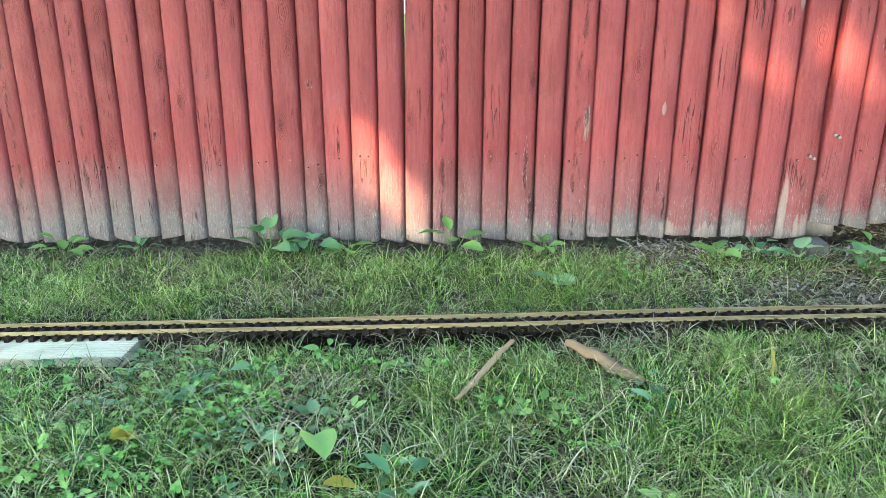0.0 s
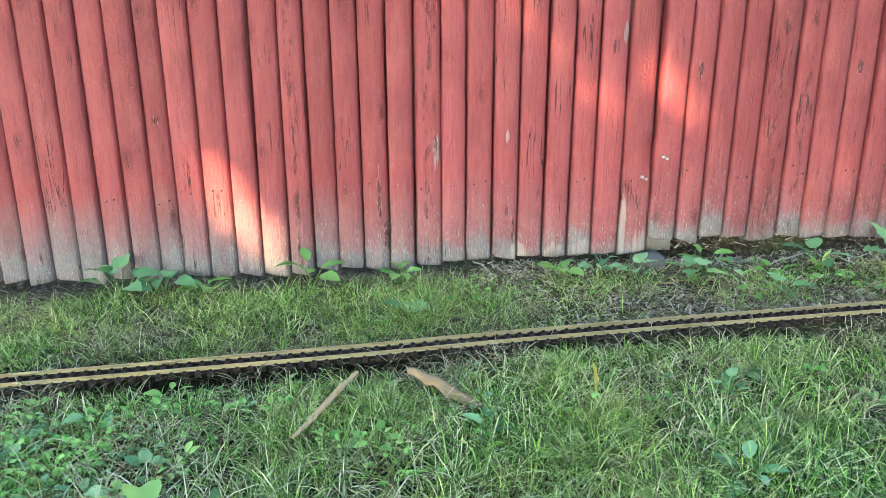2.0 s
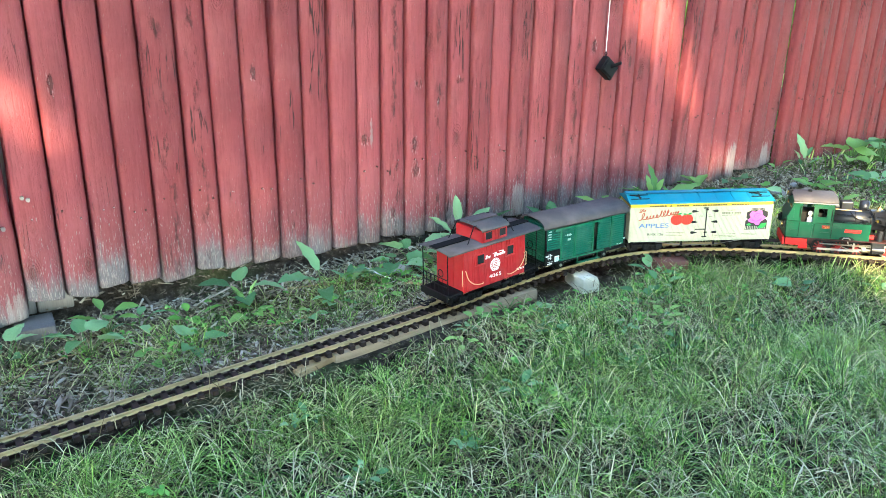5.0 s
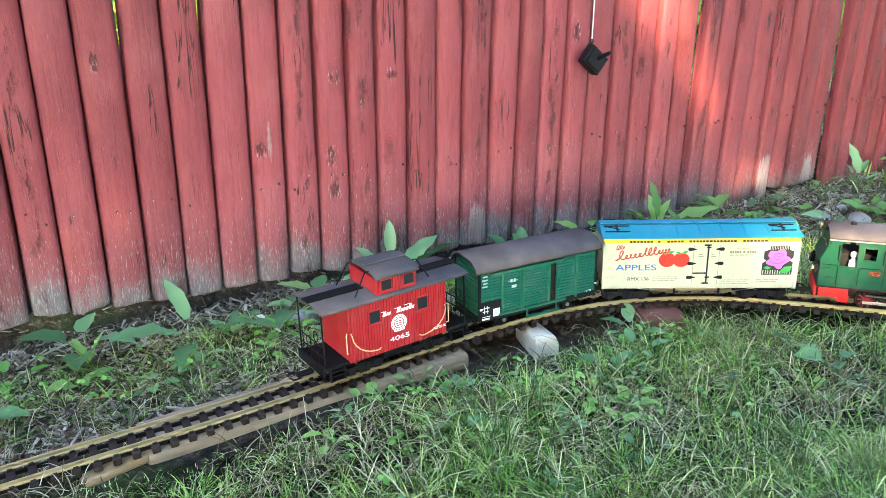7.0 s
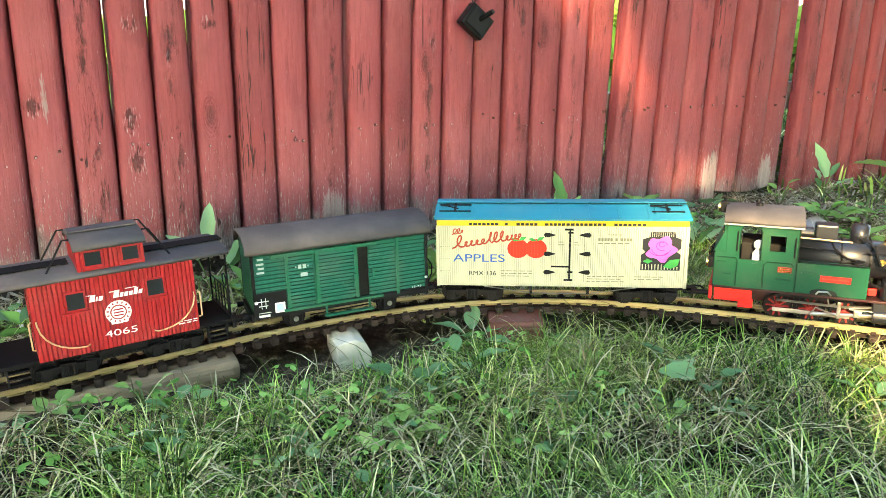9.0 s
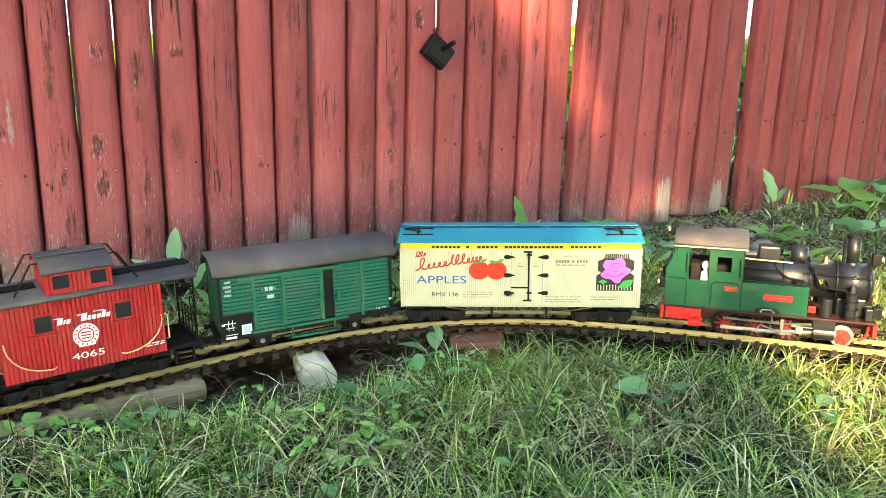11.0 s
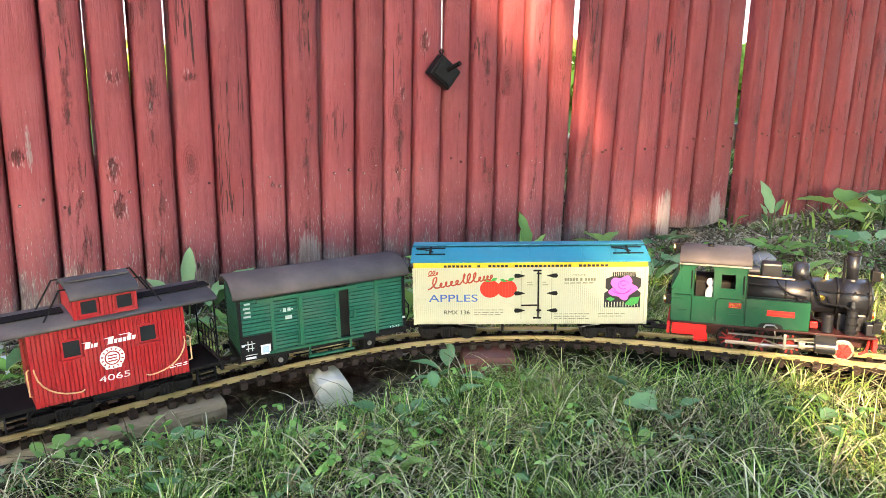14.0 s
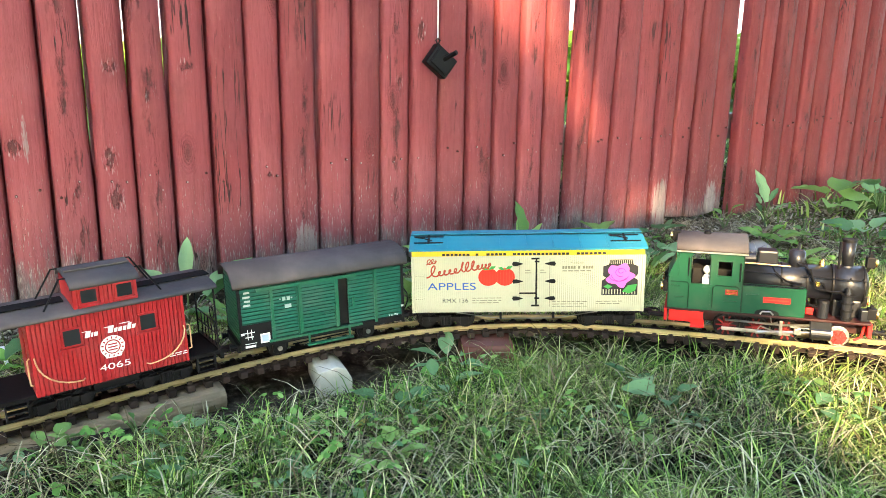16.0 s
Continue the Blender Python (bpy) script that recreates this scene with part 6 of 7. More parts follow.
        part("valve_chest", bx((0.068, min(yy - o * 0.004, yy + o * 0.012), 0.029), (0.099, max(yy - o * 0.004, yy + o * 0.012), 0.043), None, 0.0015), "satin_black", cy)
        part("cylinder_cover", rod((0.098, yy + o * 0.006, 0.022), (0.1005, yy + o * 0.006, 0.022), 0.0085, None, 18), "steel", cy)
        part("ash_box", bx((-0.146, min(o * 0.024, o * 0.0465), 0.024), (-0.092, max(o * 0.024, o * 0.0465), 0.0435), None, 0.0015), "bright_red", c)
        part("cab_step", bx((-0.111, min(o * 0.036, o * 0.0495), 0.0165), (-0.090, max(o * 0.036, o * 0.0495), 0.0185)), "bright_red", c)
        part("step_back", bx((-0.111, min(o * 0.045, o * 0.0465), 0.0165), (-0.090, max(o * 0.045, o * 0.0465), 0.030)), "bright_red", c)
        part("pilot_bracket", tube([(0.146, o * 0.034, 0.040), (0.142, o * 0.034, 0.020), (0.132, o * 0.034, 0.014)], 0.0022, 6), "bright_red", c)
    for x, w in ((-0.152, -1), (0.152, 1)):
        coupler(c, x, w)
    # doll in the cab
    place(c, s, 0.09)
    return c


def build_doll(loco):
    bm = rod((0, 0, 0), (0, 0, 0.031), 0.0058, 0.0052, 14)
    rod((0, 0, 0.031), (0, 0, 0.035), 0.0052, 0.002, 14, bm)
    bmesh.ops.create_uvsphere(bm, u_segments=12, v_segments=8, radius=0.0050, matrix=Matrix.Translation((0, 0, 0.0395)))
    ob = part("driver_doll", bm, "shirt", None, "", True)
    ob.matrix_world = loco.matrix_world @ pose(-0.0895, -0.034, 0.0552, 0, 0, 200) @ Matrix.Scale(1.45, 4)
    tagged(ob, "small white driver doll standing in the locomotive cab", "doll")


build_caboose(s_near(2.363, 1.836))
build_green_wagon(s_near(2.683, 1.860))
build_reefer(s_near(3.040, 1.756))
loco = build_loco(s_near(3.322, 1.490))
build_doll(loco)

# ---------------------------------------------------------------- lawn and weeds
def blade_mesh(name, rng, x, y, h, w, lean, material, z0=None, droop=0.5, a=None):
    """Many blades in one mesh: each three tapering levels and a tip, bent over its own way."""
    n = len(x)
    a = rng.uniform(0, 2 * np.pi, n) if a is None else a
    face = a + rng.uniform(-0.9, 0.9, n) + np.pi / 2
    dx, dy = np.cos(a), np.sin(a)
    wx, wy = np.cos(face) * w / 2, np.sin(face) * w / 2
    z = (ground_z(x, y) if z0 is None else z0) - 0.003
    v = np.empty((n, 7, 3))
    for k, (u, wid) in enumerate(((0.0, 0.8), (0.4, 1.0), (0.75, 0.7))):
        r = h * lean * (u * 0.6 + droop * u * u)
        up = h * (u - 0.35 * lean * u * u)
        cx, cy, cz = x + dx * r, y + dy * r, z + up
        v[:, 2 * k] = np.stack([cx - wx * wid, cy - wy * wid, cz], 1)
        v[:, 2 * k + 1] = np.stack([cx + wx * wid, cy + wy * wid, cz], 1)
    r, up = h * lean * (0.6 + droop), h * (1 - 0.42 * lean)
    v[:, 6] = np.stack([x + dx * r, y + dy * r, z + up], 1)
    b = (np.arange(n) * 7)[:, None]
    quads = np.concatenate([b + [0, 1, 3, 2], b + [2, 3, 5, 4]])
    return arrays_mesh(name, v.reshape(-1, 3), quads, b + np.array([4, 5, 6]), material)


def patchiness(x, y, f=1.0, ph=0.0):
    return 0.5 + 0.25 * np.sin(3.1 * f * x + 1.7 * f * y + ph) + 0.25 * np.sin(5.3 * f * y - 2.9 * f * x + 2.0 + ph * 1.7) * np.sin(4.1 * f * x + ph)


def thrift(x, y):
    """How well the lawn grows from place to place, 0 to 1: bare straw-strewn patches among thick tussocks."""
    q = np.sin(9.1 * x + 3.7 * y + 0.6) * np.sin(8.3 * y - 4.9 * x + 1.9) + 0.7 * np.sin(21.0 * x - 9.0 * y) * np.sin(17.0 * y + 12.0 * x + 0.8) + 0.4 * np.sin(41.0 * x + 13.0 * y) * np.sin(37.0 * y - 19.0 * x)
    return np.clip(0.58 + 0.42 * q, 0, 1)


def near_y(x):
    return np.interp(x, near[:, 0], near[:, 1])


def build_lawn():
    rng = np.random.default_rng(11)
    # the blades stand in tufts, each with its own vigour, and the earth shows dark between
    tufts, n = 16000, 480000
    tx, ty0, vig = rng.uniform(-1.3, 4.1, tufts), rng.uniform(0.75, 2.24, tufts), rng.gamma(6.0, 1 / 6.0, tufts)
    which = rng.choice(tufts, n, p=vig / vig.sum())
    ox, oy = rng.normal(0, 0.0075, n), rng.normal(0, 0.0075, n)
    x, y = tx[which] + ox, ty0[which] + oy
    lone = rng.uniform(0, 1, n) < 0.12
    x, y = np.where(lone, rng.uniform(-1.3, 4.1, n), x), np.where(lone, rng.uniform(0.75, 2.24, n), y)
    bend = np.arctan2(oy, ox) + rng.normal(0, 0.8, n)
    vig = vig[which]
    d = track_distance(x, y)
    ty = near_y(np.minimum(x, 3.4))
    inside = (y < ty) | (x > 3.45)
    behind = ~inside
    keep = np.where(inside, (0.22 + 0.78 * thrift(x, y)) * (0.75 + 0.25 * patchiness(x, y, 1.4)), 0.0)
    west = np.clip((1.35 - x) / 0.5, 0, 1)
    keep = np.where(behind, (0.12 + 0.60 * thrift(x, y)) * np.maximum(west, 0.34 * (x < 3.2)) * (y < 2.16), keep)
    tuft = np.exp(-(((x - 3.35) / 0.33) ** 2 + ((y - 1.80) / 0.13) ** 2)) + 0.7 * np.exp(-(((x - 3.75) / 0.25) ** 2 + ((y - 1.45) / 0.25) ** 2))
    keep = np.where(behind | (x > 3.45), np.maximum(keep * (x < 3.45), np.minimum(tuft, 0.8)), keep)
    keep *= np.clip((d - 0.034) / 0.020, 0.01, 1)
    clear = np.clip((x - 1.88) / 0.05, 0, 1) * np.clip((2.76 - x) / 0.05, 0, 1) * (y < ty)
    keep *= 1 - 0.95 * (x < -0.19) * (y < ty) * np.clip((0.165 - d) / 0.02, 0, 1)
    keep *= 1 - 0.9 * clear * np.clip((0.085 - d) / 0.015, 0, 1)
    keep *= 1 - 0.75 * (np.abs((x - 0.565) - (y - 1.43) * 0.34) < 0.016) * (np.abs(y - 1.43) < 0.13)
    keep *= 1 - 0.75 * (np.abs((y - 1.475) + (x - 0.78) * 1.04) < 0.04) * (np.abs(x - 0.78) < 0.075)
    keep *= 1 - 0.28 * np.clip((0.9 - x) / 0.5, 0, 1) * (y < ty)
    bare = np.exp(-(((x - 2.45) / 0.16) ** 2 + ((y - 1.76) / 0.05) ** 2))
    keep *= 1 - 0.6 * bare
    ok = rng.uniform(0, 1, n) < keep
    x, y, d, bend, vig = x[ok], y[ok], d[ok], bend[ok], vig[ok]
    m = len(x)
    h = (0.55 + 0.45 * vig) * (0.70 + 0.40 * thrift(x, y)) * rng.gamma(3.6, 0.0090, m) * (0.70 + 0.6 * patchiness(x, y, 1.1, 2.0)) + 0.010
    h *= np.clip(0.30 + (d - 0.04) * np.where((x > 2.88) & (x < 3.5), 16, 5), 0.30, 1)
    open_front = np.clip((x - 1.85) / 0.1, 0, 1) * np.clip((2.9 - x) / 0.1, 0, 1) * np.clip((y - 1.62) / 0.06, 0, 1) * (y < ty[ok])
    h *= 1 - 0.45 * open_front
    w = rng.uniform(0.0009, 0.0022, m)
    lean = np.clip(rng.normal(0.95, 0.38, m), 0.10, 1.7)
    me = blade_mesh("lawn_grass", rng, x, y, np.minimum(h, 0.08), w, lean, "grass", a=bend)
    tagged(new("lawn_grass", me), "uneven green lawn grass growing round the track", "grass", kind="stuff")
    # dry stalks and cut straw lying in the lawn and over the bare earth
    n = 115000
    x, y = rng.uniform(-1.3, 4.3, n), rng.uniform(0.75, 2.27, n)
    d = track_distance(x, y)
    dens = np.where(x > 2.0, 0.24, 0.14) + 0.80 * np.clip(1.15 - 1.5 * thrift(x, y), 0, 1)
    dens = np.where((y > near_y(np.minimum(x, 3.4))) & (x > 1.2), 0.30 + 0.40 * patchiness(x, y, 2.5), dens)
    ok = (rng.uniform(0, 1, n) < dens) & (d > 0.035) & ~((x < -0.19) & (d < 0.155) & (y < near_y(x))) & ~((x > 1.85) & (x < 2.78) & (d < 0.105) & (y < near_y(x)))
    x, y = x[ok], y[ok]
    m = len(x)
    up = np.abs(rng.normal(0.012, 0.012, m)) * (y < near_y(np.minimum(x, 3.4)))
    me = blade_mesh("dry_straw", rng, x, y, rng.gamma(4.0, 0.0078, m) + 0.006, rng.uniform(0.0009, 0.0021, m), np.clip(rng.normal(1.7, 0.35, m), 0.7, 2.3), "straw", ground_z(x, y) + 0.004 + up, 0.1)
    tagged(new("dry_straw", me), "pale dry straw and cut stalks scattered on the ground", "straw", kind="stuff")
    # thin lawn in the distance round about
    n = 170000
    x, y = rng.uniform(-3.5, 6.5, n), rng.uniform(-2.0, 5.0, n)
    far = ~((x > -1.3) & (x < 4.1) & (y > 0.75) & (y < 2.5))
    far &= ~((x > 4.05) & (x < 5.6) & (y > 1.7) & (y < 2.3) & (rng.uniform(0, 1, n) < 0.7))
    x, y = x[far], y[far]
    m = len(x)
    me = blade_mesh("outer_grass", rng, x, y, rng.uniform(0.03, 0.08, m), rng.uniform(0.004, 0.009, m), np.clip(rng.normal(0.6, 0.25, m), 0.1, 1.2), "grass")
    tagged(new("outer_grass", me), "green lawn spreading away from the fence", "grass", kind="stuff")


def build_mulch():
    """Bark crumbs, twigs and dead leaf bits on the bare strip under the fence."""
    rng = np.random.default_rng(5)
    n = 21000
    x, y = rng.uniform(0.9, 4.6, n), rng.uniform(1.78, 2.5, n)
    ok = (y > near_y(np.minimum(x, 3.4)) + 0.09) & (track_distance(x, y) > 0.05)
    x, y = x[ok], y[ok]
    m = len(x)
    a, L, W, T = rng.uniform(0, 6.3, m), rng.gamma(1.6, 0.009, m) + 0.004, rng.uniform(0.0015, 0.0075, m), rng.uniform(0.001, 0.004, m)
    tilt = rng.normal(0, 0.35, m)
    c, s = np.cos(a), np.sin(a)
    z = ground_z(x, y)
    v = np.empty((m, 8, 3))
    for k in range(8):
        u, q, t = (k & 1) - 0.5, ((k >> 1) & 1) - 0.5, (k >> 2)
        lx, ly = u * L, q * W * (1 - 0.4 * (k & 1))
        v[:, k] = np.stack([x + lx * c - ly * s, y + lx * s + ly * c, z + t * T + 0.002 + lx * tilt + 0.15 * L * np.abs(tilt)], 1)
    b = (np.arange(m) * 8)[:, None]
    quads = np.concatenate([b + f for f in ([0, 2, 3, 1], [4, 5, 7, 6], [0, 1, 5, 4], [2, 6, 7, 3], [0, 4, 6, 2], [1, 3, 7, 5])])
    me = arrays_mesh("bark_mulch", v.reshape(-1, 3), quads, np.zeros((0, 3), int), leaf_litter)
    tagged(new("bark_mulch", me), "brown bark crumbs and dead leaf bits under the fence", "mulch", kind="stuff")


M["litter"] = leafy("leaf_litter", [(0.0, (0.065, 0.047, 0.035)), (0.4, (0.21, 0.165, 0.120)), (0.75, (0.40, 0.335, 0.25)), (1.0, (0.66, 0.61, 0.50))], 0.85, 0.05)
leaf_litter = "litter"


def build_clover():
    rng = np.random.default_rng(21)
    spots = [(-0.25, 1.36, 0.30, 0.13, 150), (0.12, 1.30, 0.18, 0.12, 130), (0.30, 1.46, 0.14, 0.05, 45), (0.0, 1.08, 0.25, 0.10, 130), (-0.5, 1.2, 0.25, 0.14, 90), (0.75, 1.30, 0.16, 0.12, 30),
             (2.62, 1.58, 0.13, 0.09, 80), (2.40, 1.685, 0.10, 0.03, 26), (2.30, 1.60, 0.12, 0.07, 30), (2.85, 1.70, 0.10, 0.04, 20), (2.75, 1.50, 0.16, 0.08, 35),
             (3.42, 1.20, 0.15, 0.10, 60), (2.28, 2.05, 0.14, 0.10, 60), (3.15, 2.1, 0.25, 0.09, 80), (1.7, 2.05, 0.3, 0.12, 70), (0.85, 2.0, 0.3, 0.12, 50), (3.7, 1.75, 0.2, 0.1, 50), (4.1, 1.76, 0.22, 0.12, 90), (1.3, 1.4, 0.3, 0.1, 25)]
    V, Q = [], []
    ang = np.linspace(0, 2 * np.pi, 9)[:-1]
    for cx, cy, sx, sy, k in spots:
        for _ in range(k):
            x, y = rng.normal(cx, sx * 0.6), rng.normal(cy, sy * 0.6)
            off = track_distance(np.array([x]), np.array([y]))[0]
            if off < 0.048 or (x < -0.18 and y < 1.56 and off < 0.17):
                continue
            z = float(ground_z(x, y)) + rng.uniform(0.016, 0.046)
            r, a0 = rng.uniform(0.0029, 0.0056), rng.uniform(0, 6.3)
            nx, ny = rng.normal(0, 0.28, 2)
            for j in range(3):
                a = a0 + j * 2.094
                ox, oy = x + math.cos(a) * r * 0.95, y + math.sin(a) * r * 0.95
                px = ox + r * (np.cos(ang) * math.cos(a) - 0.85 * np.sin(ang) * math.sin(a)) * (1 - 0.16 * (np.abs(ang) < 0.1))
                py = oy + r * (np.cos(ang) * math.sin(a) + 0.85 * np.sin(ang) * math.cos(a)) * (1 - 0.16 * (np.abs(ang) < 0.1))
                pz = z + (px - x) * nx + (py - y) * ny - 0.0015 * np.cos(ang)
                b = len(V) * 8
                V.append(np.stack([px, py, pz], 1))
                Q += [(b, b + 1, b + 2, b + 3), (b, b + 3, b + 4, b + 5), (b, b + 5, b + 6, b + 7)]
    me = arrays_mesh("clover", np.concatenate(V), np.array(Q), np.zeros((0, 3), int), "clover")
    tagged(new("clover", me), "low clover leaves in patches through the lawn", "clover", kind="stuff")


def leaf_mesh(shape, bend, fold, wave, seed):
    """A leaf one unit long from its stalk at the origin along +x, with a folded midrib and a bent tip."""
    rng = random.Random(seed)
    bm = bmesh.new()
    n = 9
    rows = []
    for i in range(n + 1):
        u = i / n
        if shape == "dock":
            w = 0.17 * math.sin(math.pi * min(1, u * 0.93 + 0.07)) ** 0.7
        elif shape == "heart":
            w = 0.40 * (math.sin(math.pi * (u * 0.86 + 0.14)) ** 0.75) * (1.05 - 0.25 * u)
        else:
            w = 0.27 * math.sin(math.pi * (u * 0.94 + 0.06)) ** 0.9
        w = max(w, 0.004)
        zc = 0.10 * bend * u - 0.42 * bend * u * u
        row = []
        for q in (-1, -0.55, 0, 0.55, 1):
            lift = fold * abs(q) * w + wave * w * math.sin(u * 17 + q * 2 + seed) * abs(q)
            row.append(bm.verts.new((u - (0.10 * w if abs(q) == 1 else 0), q * w, zc + lift + (0 if q else -0.012 * w))))
        rows.append(row)
    for a, b in zip(rows, rows[1:]):
        for j in range(4):
            bm.faces.new((a[j], a[j + 1], b[j + 1], b[j]))
    me = bpy.data.meshes.new("leaf")
    bm.to_mesh(me)
    bm.free()
    me.polygons.foreach_set("use_smooth", [True] * len(me.polygons))
    return me


LEAVES = {}


def leaf_data(shape, material, variant):
    key = (shape, material, variant)
    if key not in LEAVES:
        me = leaf_mesh(shape, (0.5, 0.9, 0.25)[variant], (0.35, 0.2, 0.5)[variant], 0.22 if shape == "dock" else 0.08, variant + len(LEAVES))
        me.materials.append(M[material])
        LEAVES[key] = me
    return LEAVES[key]


def weed(x, y, shape, material, leaves, label, seed, name="weed_plant"):
    """A weed: stalks in one mesh and each leaf a piece of its own. leaves: rows of azimuth, stalk, rise in degrees, leaf length."""
    rng = random.Random(seed)
    p = thing(name, pose(x, y, float(ground_z(x, y))), label, "plant")
    for az, stalk, rise, size in leaves:
        az, rise = az + rng.uniform(-12, 12), rise + rng.uniform(-8, 8)
        a, e = radians(az), radians(rise)
        d = Vector((math.cos(a) * math.cos(e), math.sin(a) * math.cos(e), math.sin(e)))
        top = d * stalk + Vector((0, 0, 0.25 * stalk))
        bm = bmesh.new()
        tube([(0, 0, -0.004), d * stalk * 0.5 + Vector((0, 0, 0.2 * stalk)), top], [0.0022, 0.0016, 0.0012], 4, bm)
        part("stem", bm, "stem", p)
        ob = new("leaf", leaf_data(shape, material, rng.randrange(3)))
        ob.parent = p
        tip = rise * (0.85 if shape == "dock" else 0.35) + rng.uniform(-14, 14)
        ob.matrix_basis = Matrix.Translation(top) @ pose(0, 0, 0, rng.uniform(-22, 22), -tip, az) @ Matrix.Scale(size, 4)
    return p


def spread(n, stalk, rise, size, rng):
    return [(360 * i / n + rng.uniform(-25, 25), stalk * rng.uniform(0.6, 1.25), rise * rng.uniform(0.7, 1.3), size * rng.uniform(0.7, 1.25)) for i in range(n)]


def build_weeds():
    rng = random.Random(31)
    dock, violet, young = "long-leaved green dock weed growing under the fence", "round-leaved green violet weed at the fence foot", "young bright green weed with oval leaves"
    # the tall dock with one leaf standing straight up against the fence
    weed(2.535, 2.20, "dock", "leaf", [(80, 0.071, 86, 0.084), (150, 0.05, 62, 0.08), (215, 0.04, 30, 0.14), (330, 0.05, 35, 0.15), (20, 0.05, 45, 0.12), (270, 0.03, 25, 0.10)], "dock weed with one leaf standing upright against the fence", 1)
    weed(2.07, 2.12, "dock", "leaf", [(200, 0.05, 35, 0.15), (330, 0.05, 32, 0.15), (260, 0.03, 20, 0.12), (100, 0.05, 60, 0.10)], dock, 2)
    weed(1.87, 2.18, "heart", "leaf", [(190, 0.05, 55, 0.08), (330, 0.05, 48, 0.075), (250, 0.045, 30, 0.07), (80, 0.05, 60, 0.06)], violet, 3)
    weed(3.30, 2.13, "dock", "leaf_bright", [(300, 0.05, 45, 0.14), (220, 0.05, 30, 0.12), (350, 0.04, 30, 0.15), (90, 0.05, 70, 0.10), (150, 0.05, 50, 0.11)], dock, 4)
    weed(3.08, 2.14, "oval", "leaf_bright", spread(9, 0.06, 50, 0.06, rng), young, 5)
    weed(3.17, 2.02, "dock", "leaf", [(250, 0.02, 30, 0.12), (320, 0.02, 25, 0.13), (190, 0.02, 25, 0.10)], dock, 6)
    weed(3.56, 2.16, "oval", "leaf_bright", [(90, 0.03, 80, 0.09), (40, 0.03, 75, 0.085), (150, 0.03, 60, 0.07), (300, 0.02, 40, 0.07)], young, 7)
    weed(4.20, 2.17, "dock", "leaf", [(100, 0.052, 84, 0.105), (20, 0.06, 55, 0.055), (60, 0.055, 50, 0.05), (200, 0.045, 45, 0.05), (330, 0.045, 40, 0.055)], "tall narrow-leaved weed beside the fence gap", 8)
    weed(4.44, 2.12, "heart", "leaf_bright", [(150, 0.055, 72, 0.11), (10, 0.062, 62, 0.13), (340, 0.058, 50, 0.12), (200, 0.045, 40, 0.07), (260, 0.04, 30, 0.07), (300, 0.04, 35, 0.065)], "large broad-leaved weed by the fence", 9)
    weed(4.66, 2.10, "heart", "leaf", spread(7, 0.06, 48, 0.075, rng), "large broad-leaved weed by the fence", 10)
    weed(4.58, 1.94, "oval", "leaf", spread(7, 0.04, 42, 0.050, rng), "broad-leaved weed by the fence", 11)
    weed(3.76, 2.17, "heart", "leaf", [(250, 0.04, 40, 0.075), (330, 0.035, 35, 0.06), (200, 0.03, 30, 0.05)], "grey-green broad-leaved weed under the fence", 13)
    weed(4.02, 2.16, "oval", "leaf_bright", spread(5, 0.05, 60, 0.028, rng), young, 14)
    # along the western fence foot
    weed(-0.80, 2.18, "oval", "leaf_bright", spread(8, 0.05, 50, 0.055, rng), young, 15)
    weed(-0.56, 2.20, "oval", "leaf", spread(5, 0.04, 55, 0.045, rng), young, 16)
    weed(-0.13, 2.17, "heart", "leaf", spread(10, 0.075, 50, 0.062, rng), violet, 17)
    weed(-0.02, 2.20, "heart", "leaf", spread(6, 0.055, 45, 0.05, rng), violet, 18)
    weed(0.10, 2.20, "oval", "leaf_bright", spread(5, 0.03, 45, 0.055, rng), young, 19)
    weed(0.41, 2.19, "oval", "leaf_bright", [(200, 0.07, 62, 0.075), (260, 0.06, 50, 0.085), (320, 0.06, 48, 0.08), (20, 0.06, 60, 0.07), (120, 0.07, 75, 0.06)], "five-leaved bright green creeper at the fence foot", 20)
    weed(0.67, 2.18, "oval", "leaf_bright", spread(9, 0.04, 50, 0.045, rng), young, 21)
    for k, (px, py) in enumerate(((1.12, 2.12), (1.24, 2.17), (1.34, 2.14), (1.55, 2.18), (1.50, 2.10))):
        weed(px, py, "oval" if k % 2 else "heart", "leaf_bright" if k in (0, 3) else "leaf", spread(7, 0.045, 48, 0.05, rng), young if k % 2 else violet, 22 + k)
